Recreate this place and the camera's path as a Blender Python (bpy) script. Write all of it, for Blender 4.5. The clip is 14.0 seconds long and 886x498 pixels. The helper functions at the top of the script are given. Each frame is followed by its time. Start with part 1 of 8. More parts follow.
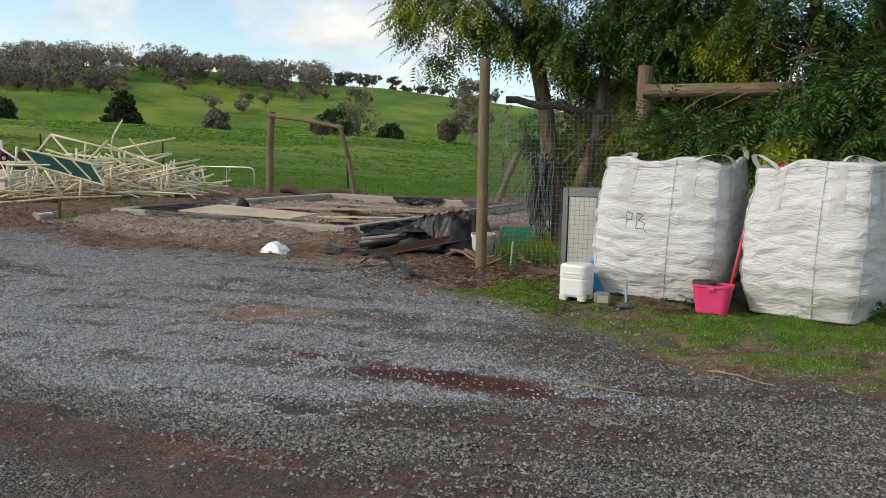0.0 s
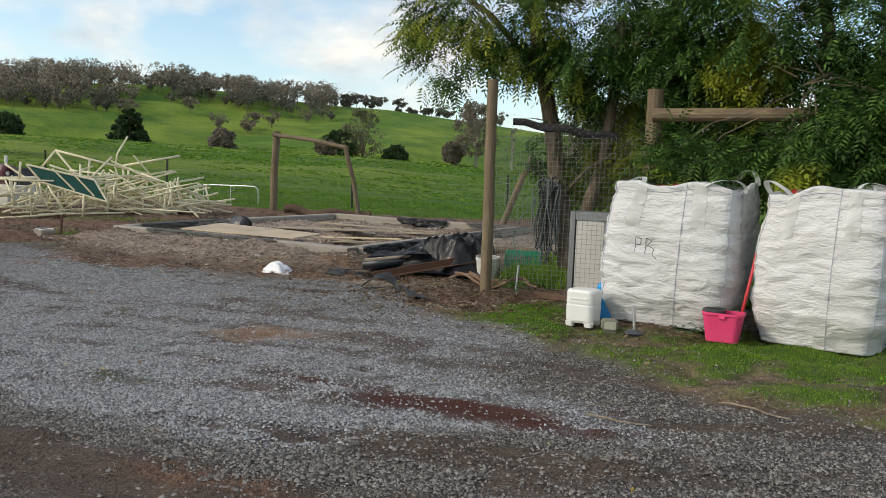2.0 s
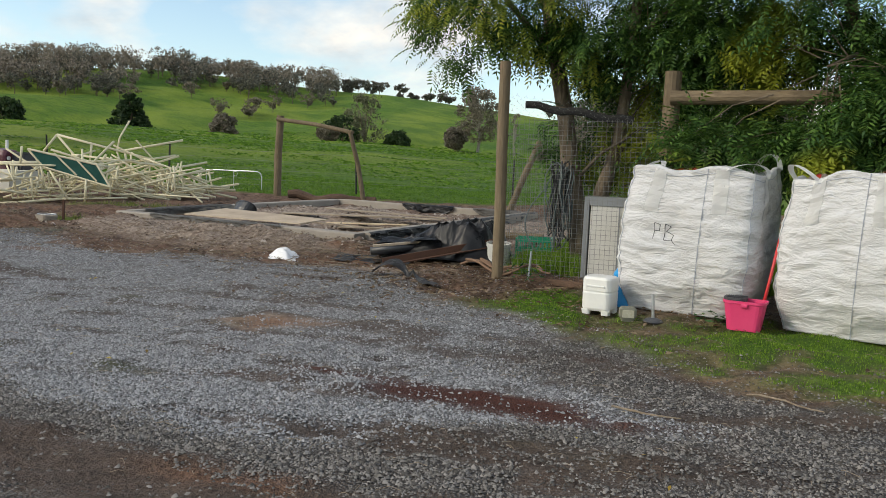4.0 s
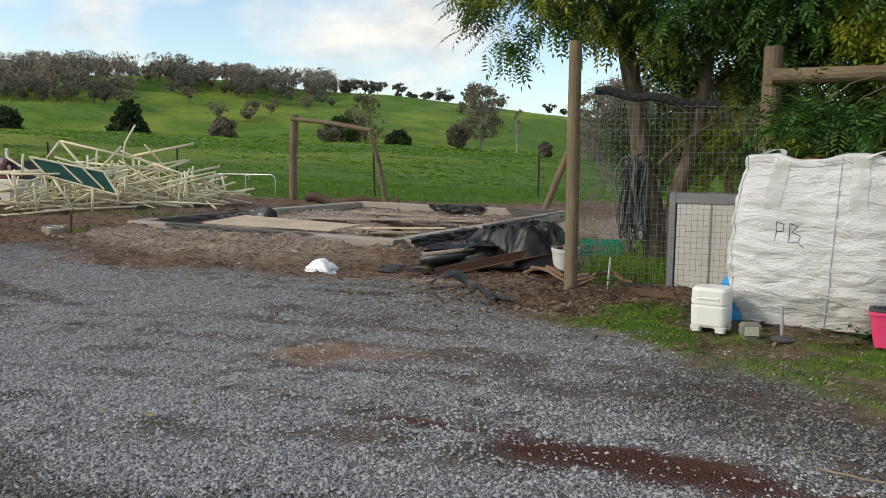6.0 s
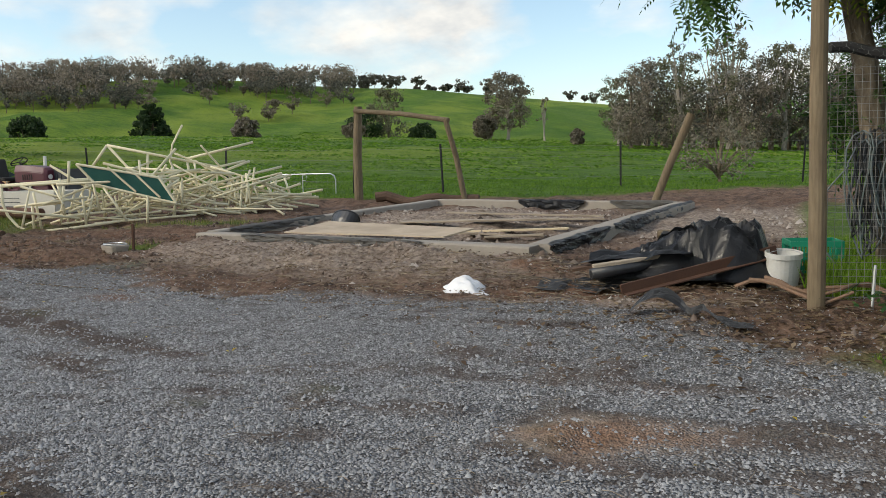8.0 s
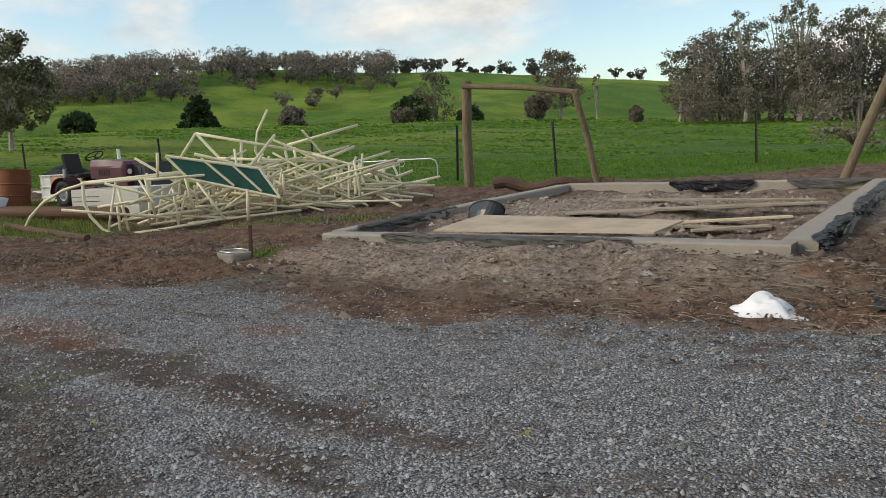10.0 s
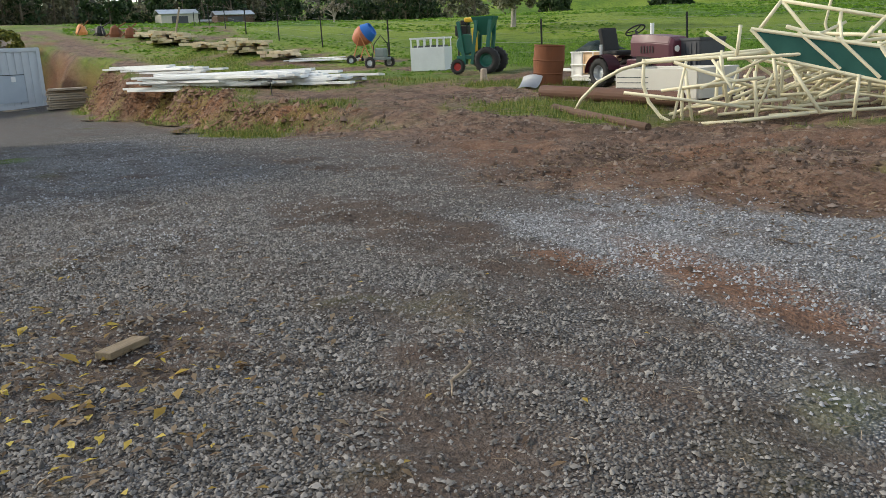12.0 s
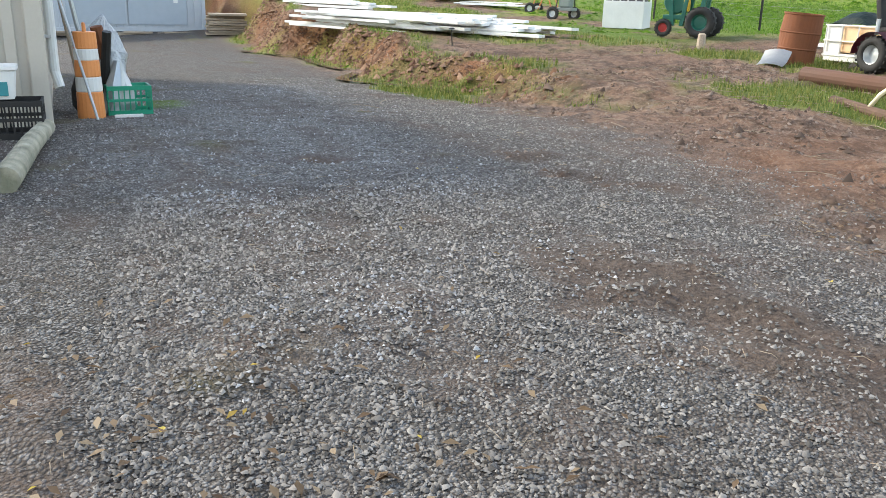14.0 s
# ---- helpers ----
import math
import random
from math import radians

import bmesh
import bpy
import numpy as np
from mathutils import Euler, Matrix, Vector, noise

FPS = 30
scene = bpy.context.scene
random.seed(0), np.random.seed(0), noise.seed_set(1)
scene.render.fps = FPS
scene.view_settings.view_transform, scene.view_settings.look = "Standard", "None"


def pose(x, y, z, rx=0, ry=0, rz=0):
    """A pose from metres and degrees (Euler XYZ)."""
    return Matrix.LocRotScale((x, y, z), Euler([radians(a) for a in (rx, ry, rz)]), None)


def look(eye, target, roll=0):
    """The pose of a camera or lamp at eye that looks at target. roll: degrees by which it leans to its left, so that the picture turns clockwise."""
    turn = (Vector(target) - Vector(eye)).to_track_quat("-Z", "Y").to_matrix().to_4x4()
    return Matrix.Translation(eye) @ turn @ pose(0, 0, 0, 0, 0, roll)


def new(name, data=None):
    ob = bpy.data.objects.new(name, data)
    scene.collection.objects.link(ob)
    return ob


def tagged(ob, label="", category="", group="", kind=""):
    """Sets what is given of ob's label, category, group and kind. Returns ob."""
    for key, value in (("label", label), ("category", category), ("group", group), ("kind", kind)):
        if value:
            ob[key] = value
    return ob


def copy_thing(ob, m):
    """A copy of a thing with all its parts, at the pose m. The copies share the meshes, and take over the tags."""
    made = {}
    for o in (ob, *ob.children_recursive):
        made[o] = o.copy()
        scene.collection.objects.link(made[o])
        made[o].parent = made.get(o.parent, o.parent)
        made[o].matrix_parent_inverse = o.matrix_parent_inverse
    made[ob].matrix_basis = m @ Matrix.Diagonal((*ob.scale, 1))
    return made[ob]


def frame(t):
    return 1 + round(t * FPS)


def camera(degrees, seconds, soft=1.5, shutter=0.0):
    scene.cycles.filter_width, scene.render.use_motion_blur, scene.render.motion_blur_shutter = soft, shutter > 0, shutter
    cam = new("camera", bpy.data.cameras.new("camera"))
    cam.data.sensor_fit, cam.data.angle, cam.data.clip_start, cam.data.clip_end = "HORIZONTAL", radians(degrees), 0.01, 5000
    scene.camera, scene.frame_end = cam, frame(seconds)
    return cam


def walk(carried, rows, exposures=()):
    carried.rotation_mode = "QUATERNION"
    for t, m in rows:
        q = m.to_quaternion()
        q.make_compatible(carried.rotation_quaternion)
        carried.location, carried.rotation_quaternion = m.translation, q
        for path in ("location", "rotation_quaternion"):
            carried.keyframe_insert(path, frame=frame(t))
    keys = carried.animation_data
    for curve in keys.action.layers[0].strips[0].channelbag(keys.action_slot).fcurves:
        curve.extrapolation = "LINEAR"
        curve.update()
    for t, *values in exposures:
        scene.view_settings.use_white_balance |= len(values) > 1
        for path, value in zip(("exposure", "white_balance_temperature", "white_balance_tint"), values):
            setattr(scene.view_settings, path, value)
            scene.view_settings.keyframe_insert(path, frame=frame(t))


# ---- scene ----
cam = camera(56.6, 14.0, soft=0.8)
METRES, EYE, TILT, LEAN, TURN = 12.88, 1.4, 0.0, 0.0, 21.0
ROWS = [
    (0.0, 0.0, 0.0, 0.0, 0.16, -5.9, -1.52),
    (0.5, 0.0026, 0.0013, -0.0013, -0.24, -5.99, -1.6),
    (1.0, 0.011, 0.0022, -0.0001, -0.08, -5.55, -1.83),
    (1.5, 0.0108, 0.0046, -0.001, 0.52, -4.16, -2.27),
    (2.0, -0.0014, 0.0119, -0.0006, 0.45, -4.38, -2.39),
    (2.5, -0.01, 0.016, -0.0018, 0.39, -4.66, -2.75),
    (3.0, -0.011, 0.0158, -0.0006, 0.47, -4.77, -2.89),
    (5.5, -0.0376, 0.0878, -0.0056, 0.34, -6.09, -1.35),
    (6.0, -0.0623, 0.1181, -0.0041, 0.45, -5.46, -0.96),
    (6.5, -0.0892, 0.1534, -0.0035, 3.24, -3.86, -0.64),
    (7.0, -0.1188, 0.19, -0.0034, 2.85, -4.82, -0.11),
    (9.5, -0.2684, 0.3938, -0.0043, 1.77, -6.35, 3.46),
    (10.0, -0.3091, 0.4326, -0.0027, 4.41, -6.99, 3.09),
    (10.5, -0.3549, 0.4661, -0.0017, 8.93, -7.58, 1.72),
    (11.0, -0.4016, 0.5025, -0.0017, 23.01, -10.36, 3.02),
    (11.5, -0.4497, 0.5308, -0.0007, 25.22, -10.77, 2.29),
    (12.0, -0.4978, 0.563, -0.0009, 35.03, -13.54, 2.63),
    (12.5, -0.5466, 0.5902, 0.0019, 38.46, -13.3, 2.2),
    (13.0, -0.5896, 0.6193, 0.0027, 39.22, -14.04, 0.86),
    (13.5, -0.6336, 0.6445, 0.006, 41.33, -13.5, 0.64),
    (14.0, -0.6821, 0.6589, 0.0101, 44.87, -17.16, -1.55),
]
walk(cam, [(t, pose(0, 0, EYE, TILT, LEAN, TURN) @ pose(METRES * x, METRES * y, METRES * z, 90 + pitch, roll, yaw)) for t, x, y, z, yaw, pitch, roll in ROWS],
     [(0.0, 0.0, 7100, 8), (8.0, 0.0, 7100, 8), (9.6, -0.12, 7150, 8), (10.5, -0.16, 7200, 8), (11.1, -0.02, 7250, 8), (11.9, 0.36, 7150, 8), (12.6, 1.0, 7050, 8), (13.2, 1.25, 7000, 8), (14.0, 1.3, 6950, 8)])

# ---- world, sun ----
SUN_AZ, SUN_EL = radians(128), radians(32)      # azimuth of the sun, measured left from +y; its height
wld = bpy.data.worlds.new("sky")
scene.world = wld
wld.use_nodes = True
wt = wld.node_tree
wt.nodes.clear()


def wn(kind, **sockets):
    n = wt.nodes.new(kind)
    for k, v in sockets.items():
        n.inputs[k.replace("_", " ")].default_value = v
    return n


def wl(a, ao, b, bi):
    wt.links.new(a.outputs[ao], b.inputs[bi])


def wmath(op, a, b=None, c=None):
    n = wt.nodes.new("ShaderNodeMath")
    n.operation = op
    for i, v in enumerate((a, b, c)):
        if v is None:
            continue
        if isinstance(v, (int, float)):
            n.inputs[i].default_value = v
        else:
            wt.links.new(v, n.inputs[i])
    return n.outputs[0]


sky = wt.nodes.new("ShaderNodeTexSky")
sky.sky_type, sky.sun_disc = "NISHITA", False
sky.sun_elevation, sky.sun_rotation = SUN_EL, -SUN_AZ
sky.altitude, sky.air_density, sky.dust_density, sky.ozone_density = 300, 1.0, 1.2, 1.3
tc = wt.nodes.new("ShaderNodeTexCoord")
sep = wt.nodes.new("ShaderNodeSeparateXYZ")
wl(tc, "Generated", sep, 0)
up = wmath("ADD", wmath("MAXIMUM", sep.outputs[2], 0.0), 0.42)
flat = wt.nodes.new("ShaderNodeCombineXYZ")
wt.links.new(wmath("DIVIDE", sep.outputs[0], up), flat.inputs[0])
wt.links.new(wmath("DIVIDE", sep.outputs[1], up), flat.inputs[1])
wt.links.new(wmath("MULTIPLY", sep.outputs[2], 1.2), flat.inputs[2])
big = wn("ShaderNodeTexNoise", Scale=2.4, Detail=10.0, Roughness=0.50, Distortion=0.10)
wl(flat, 0, big, "Vector")
wide = wn("ShaderNodeTexNoise", Scale=0.8, Detail=2.0, Roughness=0.5)
wl(flat, 0, wide, "Vector")
dens = wmath("ADD", wmath("MULTIPLY", big.outputs[0], 0.72), wmath("MULTIPLY", wide.outputs[0], 0.42))
ramp = wt.nodes.new("ShaderNodeValToRGB")
ramp.color_ramp.elements[0].position, ramp.color_ramp.elements[1].position = 0.55, 0.66
wt.links.new(dens, ramp.inputs[0])
shade = wn("ShaderNodeTexNoise", Scale=4.2, Detail=5.0, Roughness=0.6)
wl(flat, 0, shade, "Vector")
ccol = wt.nodes.new("ShaderNodeValToRGB")
ccol.color_ramp.elements[0].position, ccol.color_ramp.elements[0].color = 0.34, (5.0, 5.4, 6.0, 1)
ccol.color_ramp.elements[1].position, ccol.color_ramp.elements[1].color = 0.62, (8.2, 8.2, 8.2, 1)
wl(shade, 0, ccol, 0)
cmix = wt.nodes.new("ShaderNodeMix")
cmix.data_type = "RGBA"
wl(ramp, "Color", cmix, 0)
gain = wt.nodes.new("ShaderNodeMix")
gain.data_type, gain.blend_type = "RGBA", "MULTIPLY"
gain.inputs[0].default_value = 1.0
gain.inputs[7].default_value = (1.55, 1.6, 1.6, 1)
wl(sky, 0, gain, 6)
wl(gain, 2, cmix, 6)
wl(ccol, 0, cmix, 7)
bg = wt.nodes.new("ShaderNodeBackground")
bg.inputs["Strength"].default_value = 0.135
wout = wt.nodes.new("ShaderNodeOutputWorld")
wl(cmix, 2, bg, 0)
wl(bg, 0, wout, 0)

sun_data = bpy.data.lights.new("sun", "SUN")
sun_data.energy, sun_data.angle, sun_data.color = 2.0, radians(8), (1.0, 0.93, 0.82)
sun = new("sun", sun_data)
sun.matrix_world = look((0, 0, 40), Vector((0, 0, 40)) - Vector((-math.sin(SUN_AZ) * math.cos(SUN_EL), math.cos(SUN_AZ) * math.cos(SUN_EL), math.sin(SUN_EL))))


# ---- materials ----
class Mat:
    """A small builder for procedural node materials."""

    def __init__(self, name, rough=0.8, metal=0.0, spec=0.5):
        self.m = bpy.data.materials.new(name)
        self.m.use_nodes = True
        self.t = self.m.node_tree
        self.b = self.t.nodes["Principled BSDF"]
        self.b.inputs["Roughness"].default_value = rough
        self.b.inputs["Metallic"].default_value = metal
        self.b.inputs["Specular IOR Level"].default_value = spec
        self.geo = self.t.nodes.new("ShaderNodeNewGeometry")
        self.tc = self.t.nodes.new("ShaderNodeTexCoord")
        self.pos = self.tc.outputs["Object"]

    def put(self, sock, v):
        if isinstance(v, bpy.types.NodeSocket):
            self.t.links.new(v, sock)
        elif isinstance(v, (int, float)):
            sock.default_value = v
        else:
            sock.default_value = (*v, 1) if len(v) == 3 and len(sock.default_value) == 4 else v

    def noise(self, scale, detail=4.0, rough=0.55, vec=None, dist=0.0):
        n = self.t.nodes.new("ShaderNodeTexNoise")
        self.put(n.inputs["Vector"], vec or self.pos)
        for k, v in (("Scale", scale), ("Detail", detail), ("Roughness", rough), ("Distortion", dist)):
            n.inputs[k].default_value = v
        return n.outputs[0]

    def voronoi(self, scale, out="Color", vec=None, feature="F1"):
        n = self.t.nodes.new("ShaderNodeTexVoronoi")
        n.feature = feature
        self.put(n.inputs["Vector"], vec or self.pos)
        n.inputs["Scale"].default_value = scale
        return n.outputs[out]

    def stretch(self, sx, sy, sz, rot=(0, 0, 0)):
        n = self.t.nodes.new("ShaderNodeMapping")
        self.put(n.inputs["Vector"], self.pos)
        n.inputs["Scale"].default_value = (sx, sy, sz)
        n.inputs["Rotation"].default_value = rot
        return n.outputs[0]

    def math(self, op, a, b=0.5, clamp=False):
        n = self.t.nodes.new("ShaderNodeMath")
        n.operation, n.use_clamp = op, clamp
        self.put(n.inputs[0], a), self.put(n.inputs[1], b)
        return n.outputs[0]

    def ramp(self, fac, *stops):
        n = self.t.nodes.new("ShaderNodeValToRGB")
        e = n.color_ramp.elements
        while len(e) < len(stops):
            e.new(0.5)
        for el, (p, c) in zip(e, stops):
            el.position = p
            el.color = (c, c, c, 1) if isinstance(c, (int, float)) else (*c, 1)
        self.put(n.inputs[0], fac)
        return n.outputs[0]

    def mix(self, fac, a, b, mode="MIX"):
        n = self.t.nodes.new("ShaderNodeMix")
        n.data_type, n.blend_type = "RGBA", mode
        self.put(n.inputs[0], fac), self.put(n.inputs[6], a), self.put(n.inputs[7], b)
        return n.outputs[2]

    def attr(self, name):
        n = self.t.nodes.new("ShaderNodeAttribute")
        n.attribute_name = name
        return n.outputs["Fac"]

    def island(self):
        return self.geo.outputs["Random Per Island"]

    def rand(self):
        return self.t.nodes.new("ShaderNodeObjectInfo").outputs["Random"]

    def color(self, v):
        self.put(self.b.inputs["Base Color"], v)
        return self

    def rough(self, v):
        self.put(self.b.inputs["Roughness"], v)
        return self

    def bump(self, h, strength=0.4, dist=0.02):
        n = self.t.nodes.new("ShaderNodeBump")
        n.inputs["Strength"].default_value, n.inputs["Distance"].default_value = strength, dist
        self.put(n.inputs["Height"], h)
        self.put(self.b.inputs["Normal"], n.outputs[0])
        return self


def simple(name, c1, c2, scale=8.0, rough=0.75, metal=0.0, bump=0.25, fine=60.0, dist=0.01, spec=0.4):
    """Two-tone surface with broad variation and fine grain."""
    k = Mat(name, rough, metal, spec)
    a = k.noise(scale, 5)
    f = k.noise(fine, 3)
    k.color(k.mix(k.math("ADD", k.math("MULTIPLY", a, 0.7), k.math("MULTIPLY", f, 0.3)), c1, c2))
    k.rough(k.ramp(a, (0.3, max(0.05, rough - 0.12)), (0.7, min(1, rough + 0.1))))
    k.bump(k.math("ADD", f, a), bump, dist)
    return k.m


# ---- numbers in the plane: noise and the lie of the land ----
def sp(v, k=2.0):
    return np.logaddexp(0, k * np.asarray(v, float)) / k


def ss(v):
    v = np.clip(v, 0, 1)
    return v * v * (3 - 2 * v)


def vnoise(x, y, seed=0):
    """Value noise, about 0 to 1, one cell a unit."""
    x, y = np.asarray(x, float), np.asarray(y, float)
    ix, iy = np.floor(x), np.floor(y)
    fx, fy = ss(x - ix), ss(y - iy)

    def h(a, b):
        v = np.sin(a * 127.1 + b * 311.7 + seed * 74.7) * 43758.5453
        return v - np.floor(v)
    return (h(ix, iy) * (1 - fx) + h(ix + 1, iy) * fx) * (1 - fy) + (h(ix, iy + 1) * (1 - fx) + h(ix + 1, iy + 1) * fx) * fy


def fbm(x, y, seed=0, octaves=4):
    v, amp, tot = 0.0, 1.0, 0.0
    for i in range(octaves):
        v = v + amp * vnoise(x * 2 ** i + i * 17.3, y * 2 ** i - i * 9.1, seed + i)
        tot += amp
        amp *= 0.5
    return v / tot


CX, CY = -6.0, 4.0                                    # middle of the yard, from which the hills are laid out
HILL_AZ = [-100, -40, -8, 0, 6, 13, 18, 21, 24, 27, 31, 35, 39, 44, 49, 53, 57, 62, 75, 88, 110, 170]
RIDGE_EL = [1.0, 1.0, 1.4, 2.6, 3.1, 3.8, 4.3, 4.6, 4.9, 4.95, 5.2, 5.6, 5.75, 5.55, 5.2, 4.7, 4.2, 3.9, 3.7, 3.7, 3.0, 1.0]
FOOT_EL = [0.0, 0.0, 0.1, 0.6, 0.9, 1.25, 1.5, 1.65, 1.8, 1.88, 1.95, 2.05, 2.1, 2.2, 2.2, 2.2, 2.15, 2.2, 2.5, 2.8, 2.0, 0.4]
FOOT_R, RIDGE_R = 120.0, 300.0


def yard(x, y):
    """The yard's smooth level."""
    u = -x
    w = 1 / (1 + np.exp(-(x + 6.6) / 0.7))
    right = 0.045 * (sp(y - 5.9) - sp(y - 11)) + 0.03 * sp(y - 11)
    left = 0.035 * sp(y - 8)
    top = 0.024 * sp(u - 6.5) - 0.006 * sp(u - 18) + 0.03 * sp(u - 30) + w * right + (1 - w) * left - 0.17 * np.exp(-((x + 16) ** 2 + (y - 12.8) ** 2) / 3.5)
    drive = 0.2 - 0.028 * sp(u - 17.5)
    bank = 10.35 + 0.35 * np.sin(x * 0.55) + 0.25 * np.sin(x * 1.3 + 1)
    m = ss((u - 16.5) / 5.5) * (1 - ss((y - bank) / (1.0 + 0.35 * ss((u - 30) / 10)))) * (1 - ss((u - 49) / 3.0))
    return top * (1 - m) + drive * m, m, bank


def level(x, y):
    """The ground's height without its fine relief."""
    x, y = np.asarray(x, float), np.asarray(y, float)
    z, _, _ = yard(np.maximum(x, -60), np.minimum(y, 24))
    r = np.hypot(x - CX, y - CY)
    az = np.degrees(np.arctan2(-(x - CX), y - CY))
    foot = 1.35 + FOOT_R * np.tan(np.radians(np.interp(az, HILL_AZ, FOOT_EL)))
    crest = 1.35 + RIDGE_R * np.tan(np.radians(np.interp(az, HILL_AZ, RIDGE_EL)))
    swell = 1.0 + 0.09 * (fbm(x / 60, y / 60, 3, 3) - 0.5)
    a = np.clip((r - 17) / (FOOT_R - 17), 0, 1)
    far = foot * a ** 0.9
    b = ss((r - FOOT_R - 25) / (RIDGE_R - FOOT_R - 25))
    mid = foot + (crest - foot) * b * swell - 3.0 * np.exp(-((r - 150) / 22) ** 2) * (FOOT_R > 1)
    fold = (fbm(x / 46, y / 70, 19, 3) - 0.5) * 7.0 + (np.abs(fbm(x / 30, y / 30, 29, 3) - 0.5) - 0.12) * 7.0
    mid = mid + fold * ss((r - FOOT_R - 12) / 40) * (1 - ss((r - RIDGE_R + 60) / 55)) * ss((az - 8) / 10)
    back = crest - 0.06 * np.maximum(r - RIDGE_R, 0)
    hill = np.where(r < FOOT_R, far, np.where(r < RIDGE_R, mid, back))
    k = ss((r - 19) / 45) * ss((y + 0.25 * (-x) - 12) / 25 + 0.2)
    field = np.maximum(z, 0) * (1 - ss((r - 22) / 60)) + hill
    return np.where(r < 17, z, z * (1 - k) + np.where(r < FOOT_R, np.maximum(field, z * (1 - k)), hill) * k)


EDGE_X = [-60, -26, -22, -18, -15.3, -13.6, -12.7, -11, -9, -7.5, -5.8, -4.6, -3.9, -3.3, -1.7, -0.5, 0.5, 3, 30]
EDGE_Y = [9.8, 9.8, 9.8, 9.6, 9.1, 8.9, 9.35, 9.9, 9.0, 9.35, 9.3, 9.2, 8.9, 8.0, 7.1, 6.2, 5.95, 5.7, 5.5]


def spot(x, y, cx, cy, rx, ry, turn=0.0):
    c, s = math.cos(radians(turn)), math.sin(radians(turn))
    a, b = (x - cx) * c + (y - cy) * s, -(x - cx) * s + (y - cy) * c
    return np.clip(1.35 - np.hypot(a / rx, b / ry), 0, 1)


def covers(x, y):
    """What the ground is made of at a place: shares of grass, soil, pale gravel, red stain, sand, drive."""
    n1, n2, n3 = fbm(x / 1.1, y / 1.1, 11, 4), fbm(x / 0.28, y / 0.28, 23, 3), fbm(x / 3.5, y / 3.5, 31, 3)
    edge = np.interp(x, EDGE_X, EDGE_Y) + (n1 - 0.5) * 1.1 + (n2 - 0.5) * 0.9
    off = ss((y - edge) / (0.35 + 1.5 * ss((-x - 11.5) / 3)) + 0.5)                       # beyond the gravel
    soil = off.copy()
    streak = np.maximum.reduce([
        1.2 * spot(x, y, -9.7, 7.5, 2.3, 0.24, -13), spot(x, y, -13.6, 7.4, 2.2, 0.5, 5), 1.25 * spot(x, y, -3.15, 3.05, 1.1, 0.40, 5),
        1.25 * spot(x, y, -2.1, 2.95, 0.9, 0.42, 8), spot(x, y, -1.2, 3.3, 0.5, 0.25), 0.9 * spot(x, y, -1.5, 4.1, 1.7, 0.30, 6),
        1.1 * spot(x, y, 0.35, 5.6, 1.5, 0.16, 22), 0.7 * spot(x, y, -9.5, 5.6, 3.0, 0.4, -14), 0.55 * spot(x, y, -15, 6.8, 3.2, 0.35, 4),
        0.7 * spot(x, y, -1.0, 6.15, 1.6, 0.35, 4), spot(x, y, -12.5, 5.2, 0.9, 0.5), 0.55 * spot(x, y, -17.5, 8.2, 4.0, 0.5, 6),
        0.9 * spot(x, y, -7.9, 6.5, 0.7, 0.18, -20), 0.8 * spot(x, y, -6.0, 4.6, 1.4, 0.3, -30), 0.8 * spot(x, y, -5.3, 7.55, 0.3, 0.10)])
    soil = np.maximum(soil, ss(streak * 1.6 + (n2 - 0.5) * 1.7 + (n1 - 0.5) * 1.3 - 0.25) * 0.9)
    lines = fbm((x + 0.12 * y) / 2.2, (y - 0.1 * x) / 0.30, 37, 4)
    soil = np.maximum(soil, ss((n1 * 0.6 + n2 * 0.5 - 0.63) * 7) * 0.6)
    soil = np.maximum(soil, ss((lines * 0.75 + n2 * 0.35 - 0.60) * 8) * (0.75 - 0.3 * ss((-x - 9) / 4)))
    stain = ss(np.maximum(spot(x, y, -1.75, 4.92, 0.95, 0.26, -5), spot(x, y, -2.95, 5.12, 0.25, 0.1)) * 1.8 + (n2 - 0.5) * 1.3 - 0.2)
    stain = np.maximum(stain, 0.6 * ss(spot(x, y, -0.9, 5.0, 0.9, 0.13) + (n2 - 0.5) * 1.6 - 0.4))
    stain = np.maximum(stain, 0.8 * ss(spot(x, y, -2.5, 5.1, 0.5, 0.08, -4) * 1.5 + (n2 - 0.5) * 1.6 - 0.3))
    pale = ss((x + 13.8) / 1.0) * ss((y - np.interp(x, [-14, -13, -11, -9, -7, -5, -4, -2.8, 0], [8.2, 7.9, 7.55, 6.6, 5.2, 4.2, 3.7, 3.6, 4.4])) / 0.45 + 0.5 + (n1 - 0.5))
    pale = pale * (1 - ss((x + 2.7 - 0.5 * ss((y - 6) / 1.5) - 1.6 * np.exp(-((y - 5.0) / 0.55) ** 2) + (n1 - 0.5) * 1.2) / 0.9))
    pale = np.clip(pale * (0.62 + 0.95 * n3 + 0.7 * (n1 - 0.5)), 0, 1)
    pale = np.maximum(pale, 0.45 * ss(spot(x, y, -20.5, 6.6, 6.0, 2.0, -4) * 1.4 + (n1 - 0.5) * 1.4 + (n3 - 0.5) * 1.2 - 0.25))
    # grass: verge by the bags, weeds by the pile, the field behind the fence
    fence = np.interp(x, [-70, -46, -20, -13.4, -9.8, -4, 20], [25, 18.6, 19.6, 19.6, 20.6, 23.5, 26])
    field = ss((y - fence) / 1.2 + 0.5 + (n1 - 0.5))
    verge = ss((x + 3.6 + (n1 - 0.5)) / 0.4) * off * ss((9.25 - y + 0.12 * x + (n1 - 0.5) * 2.5) / 0.8)
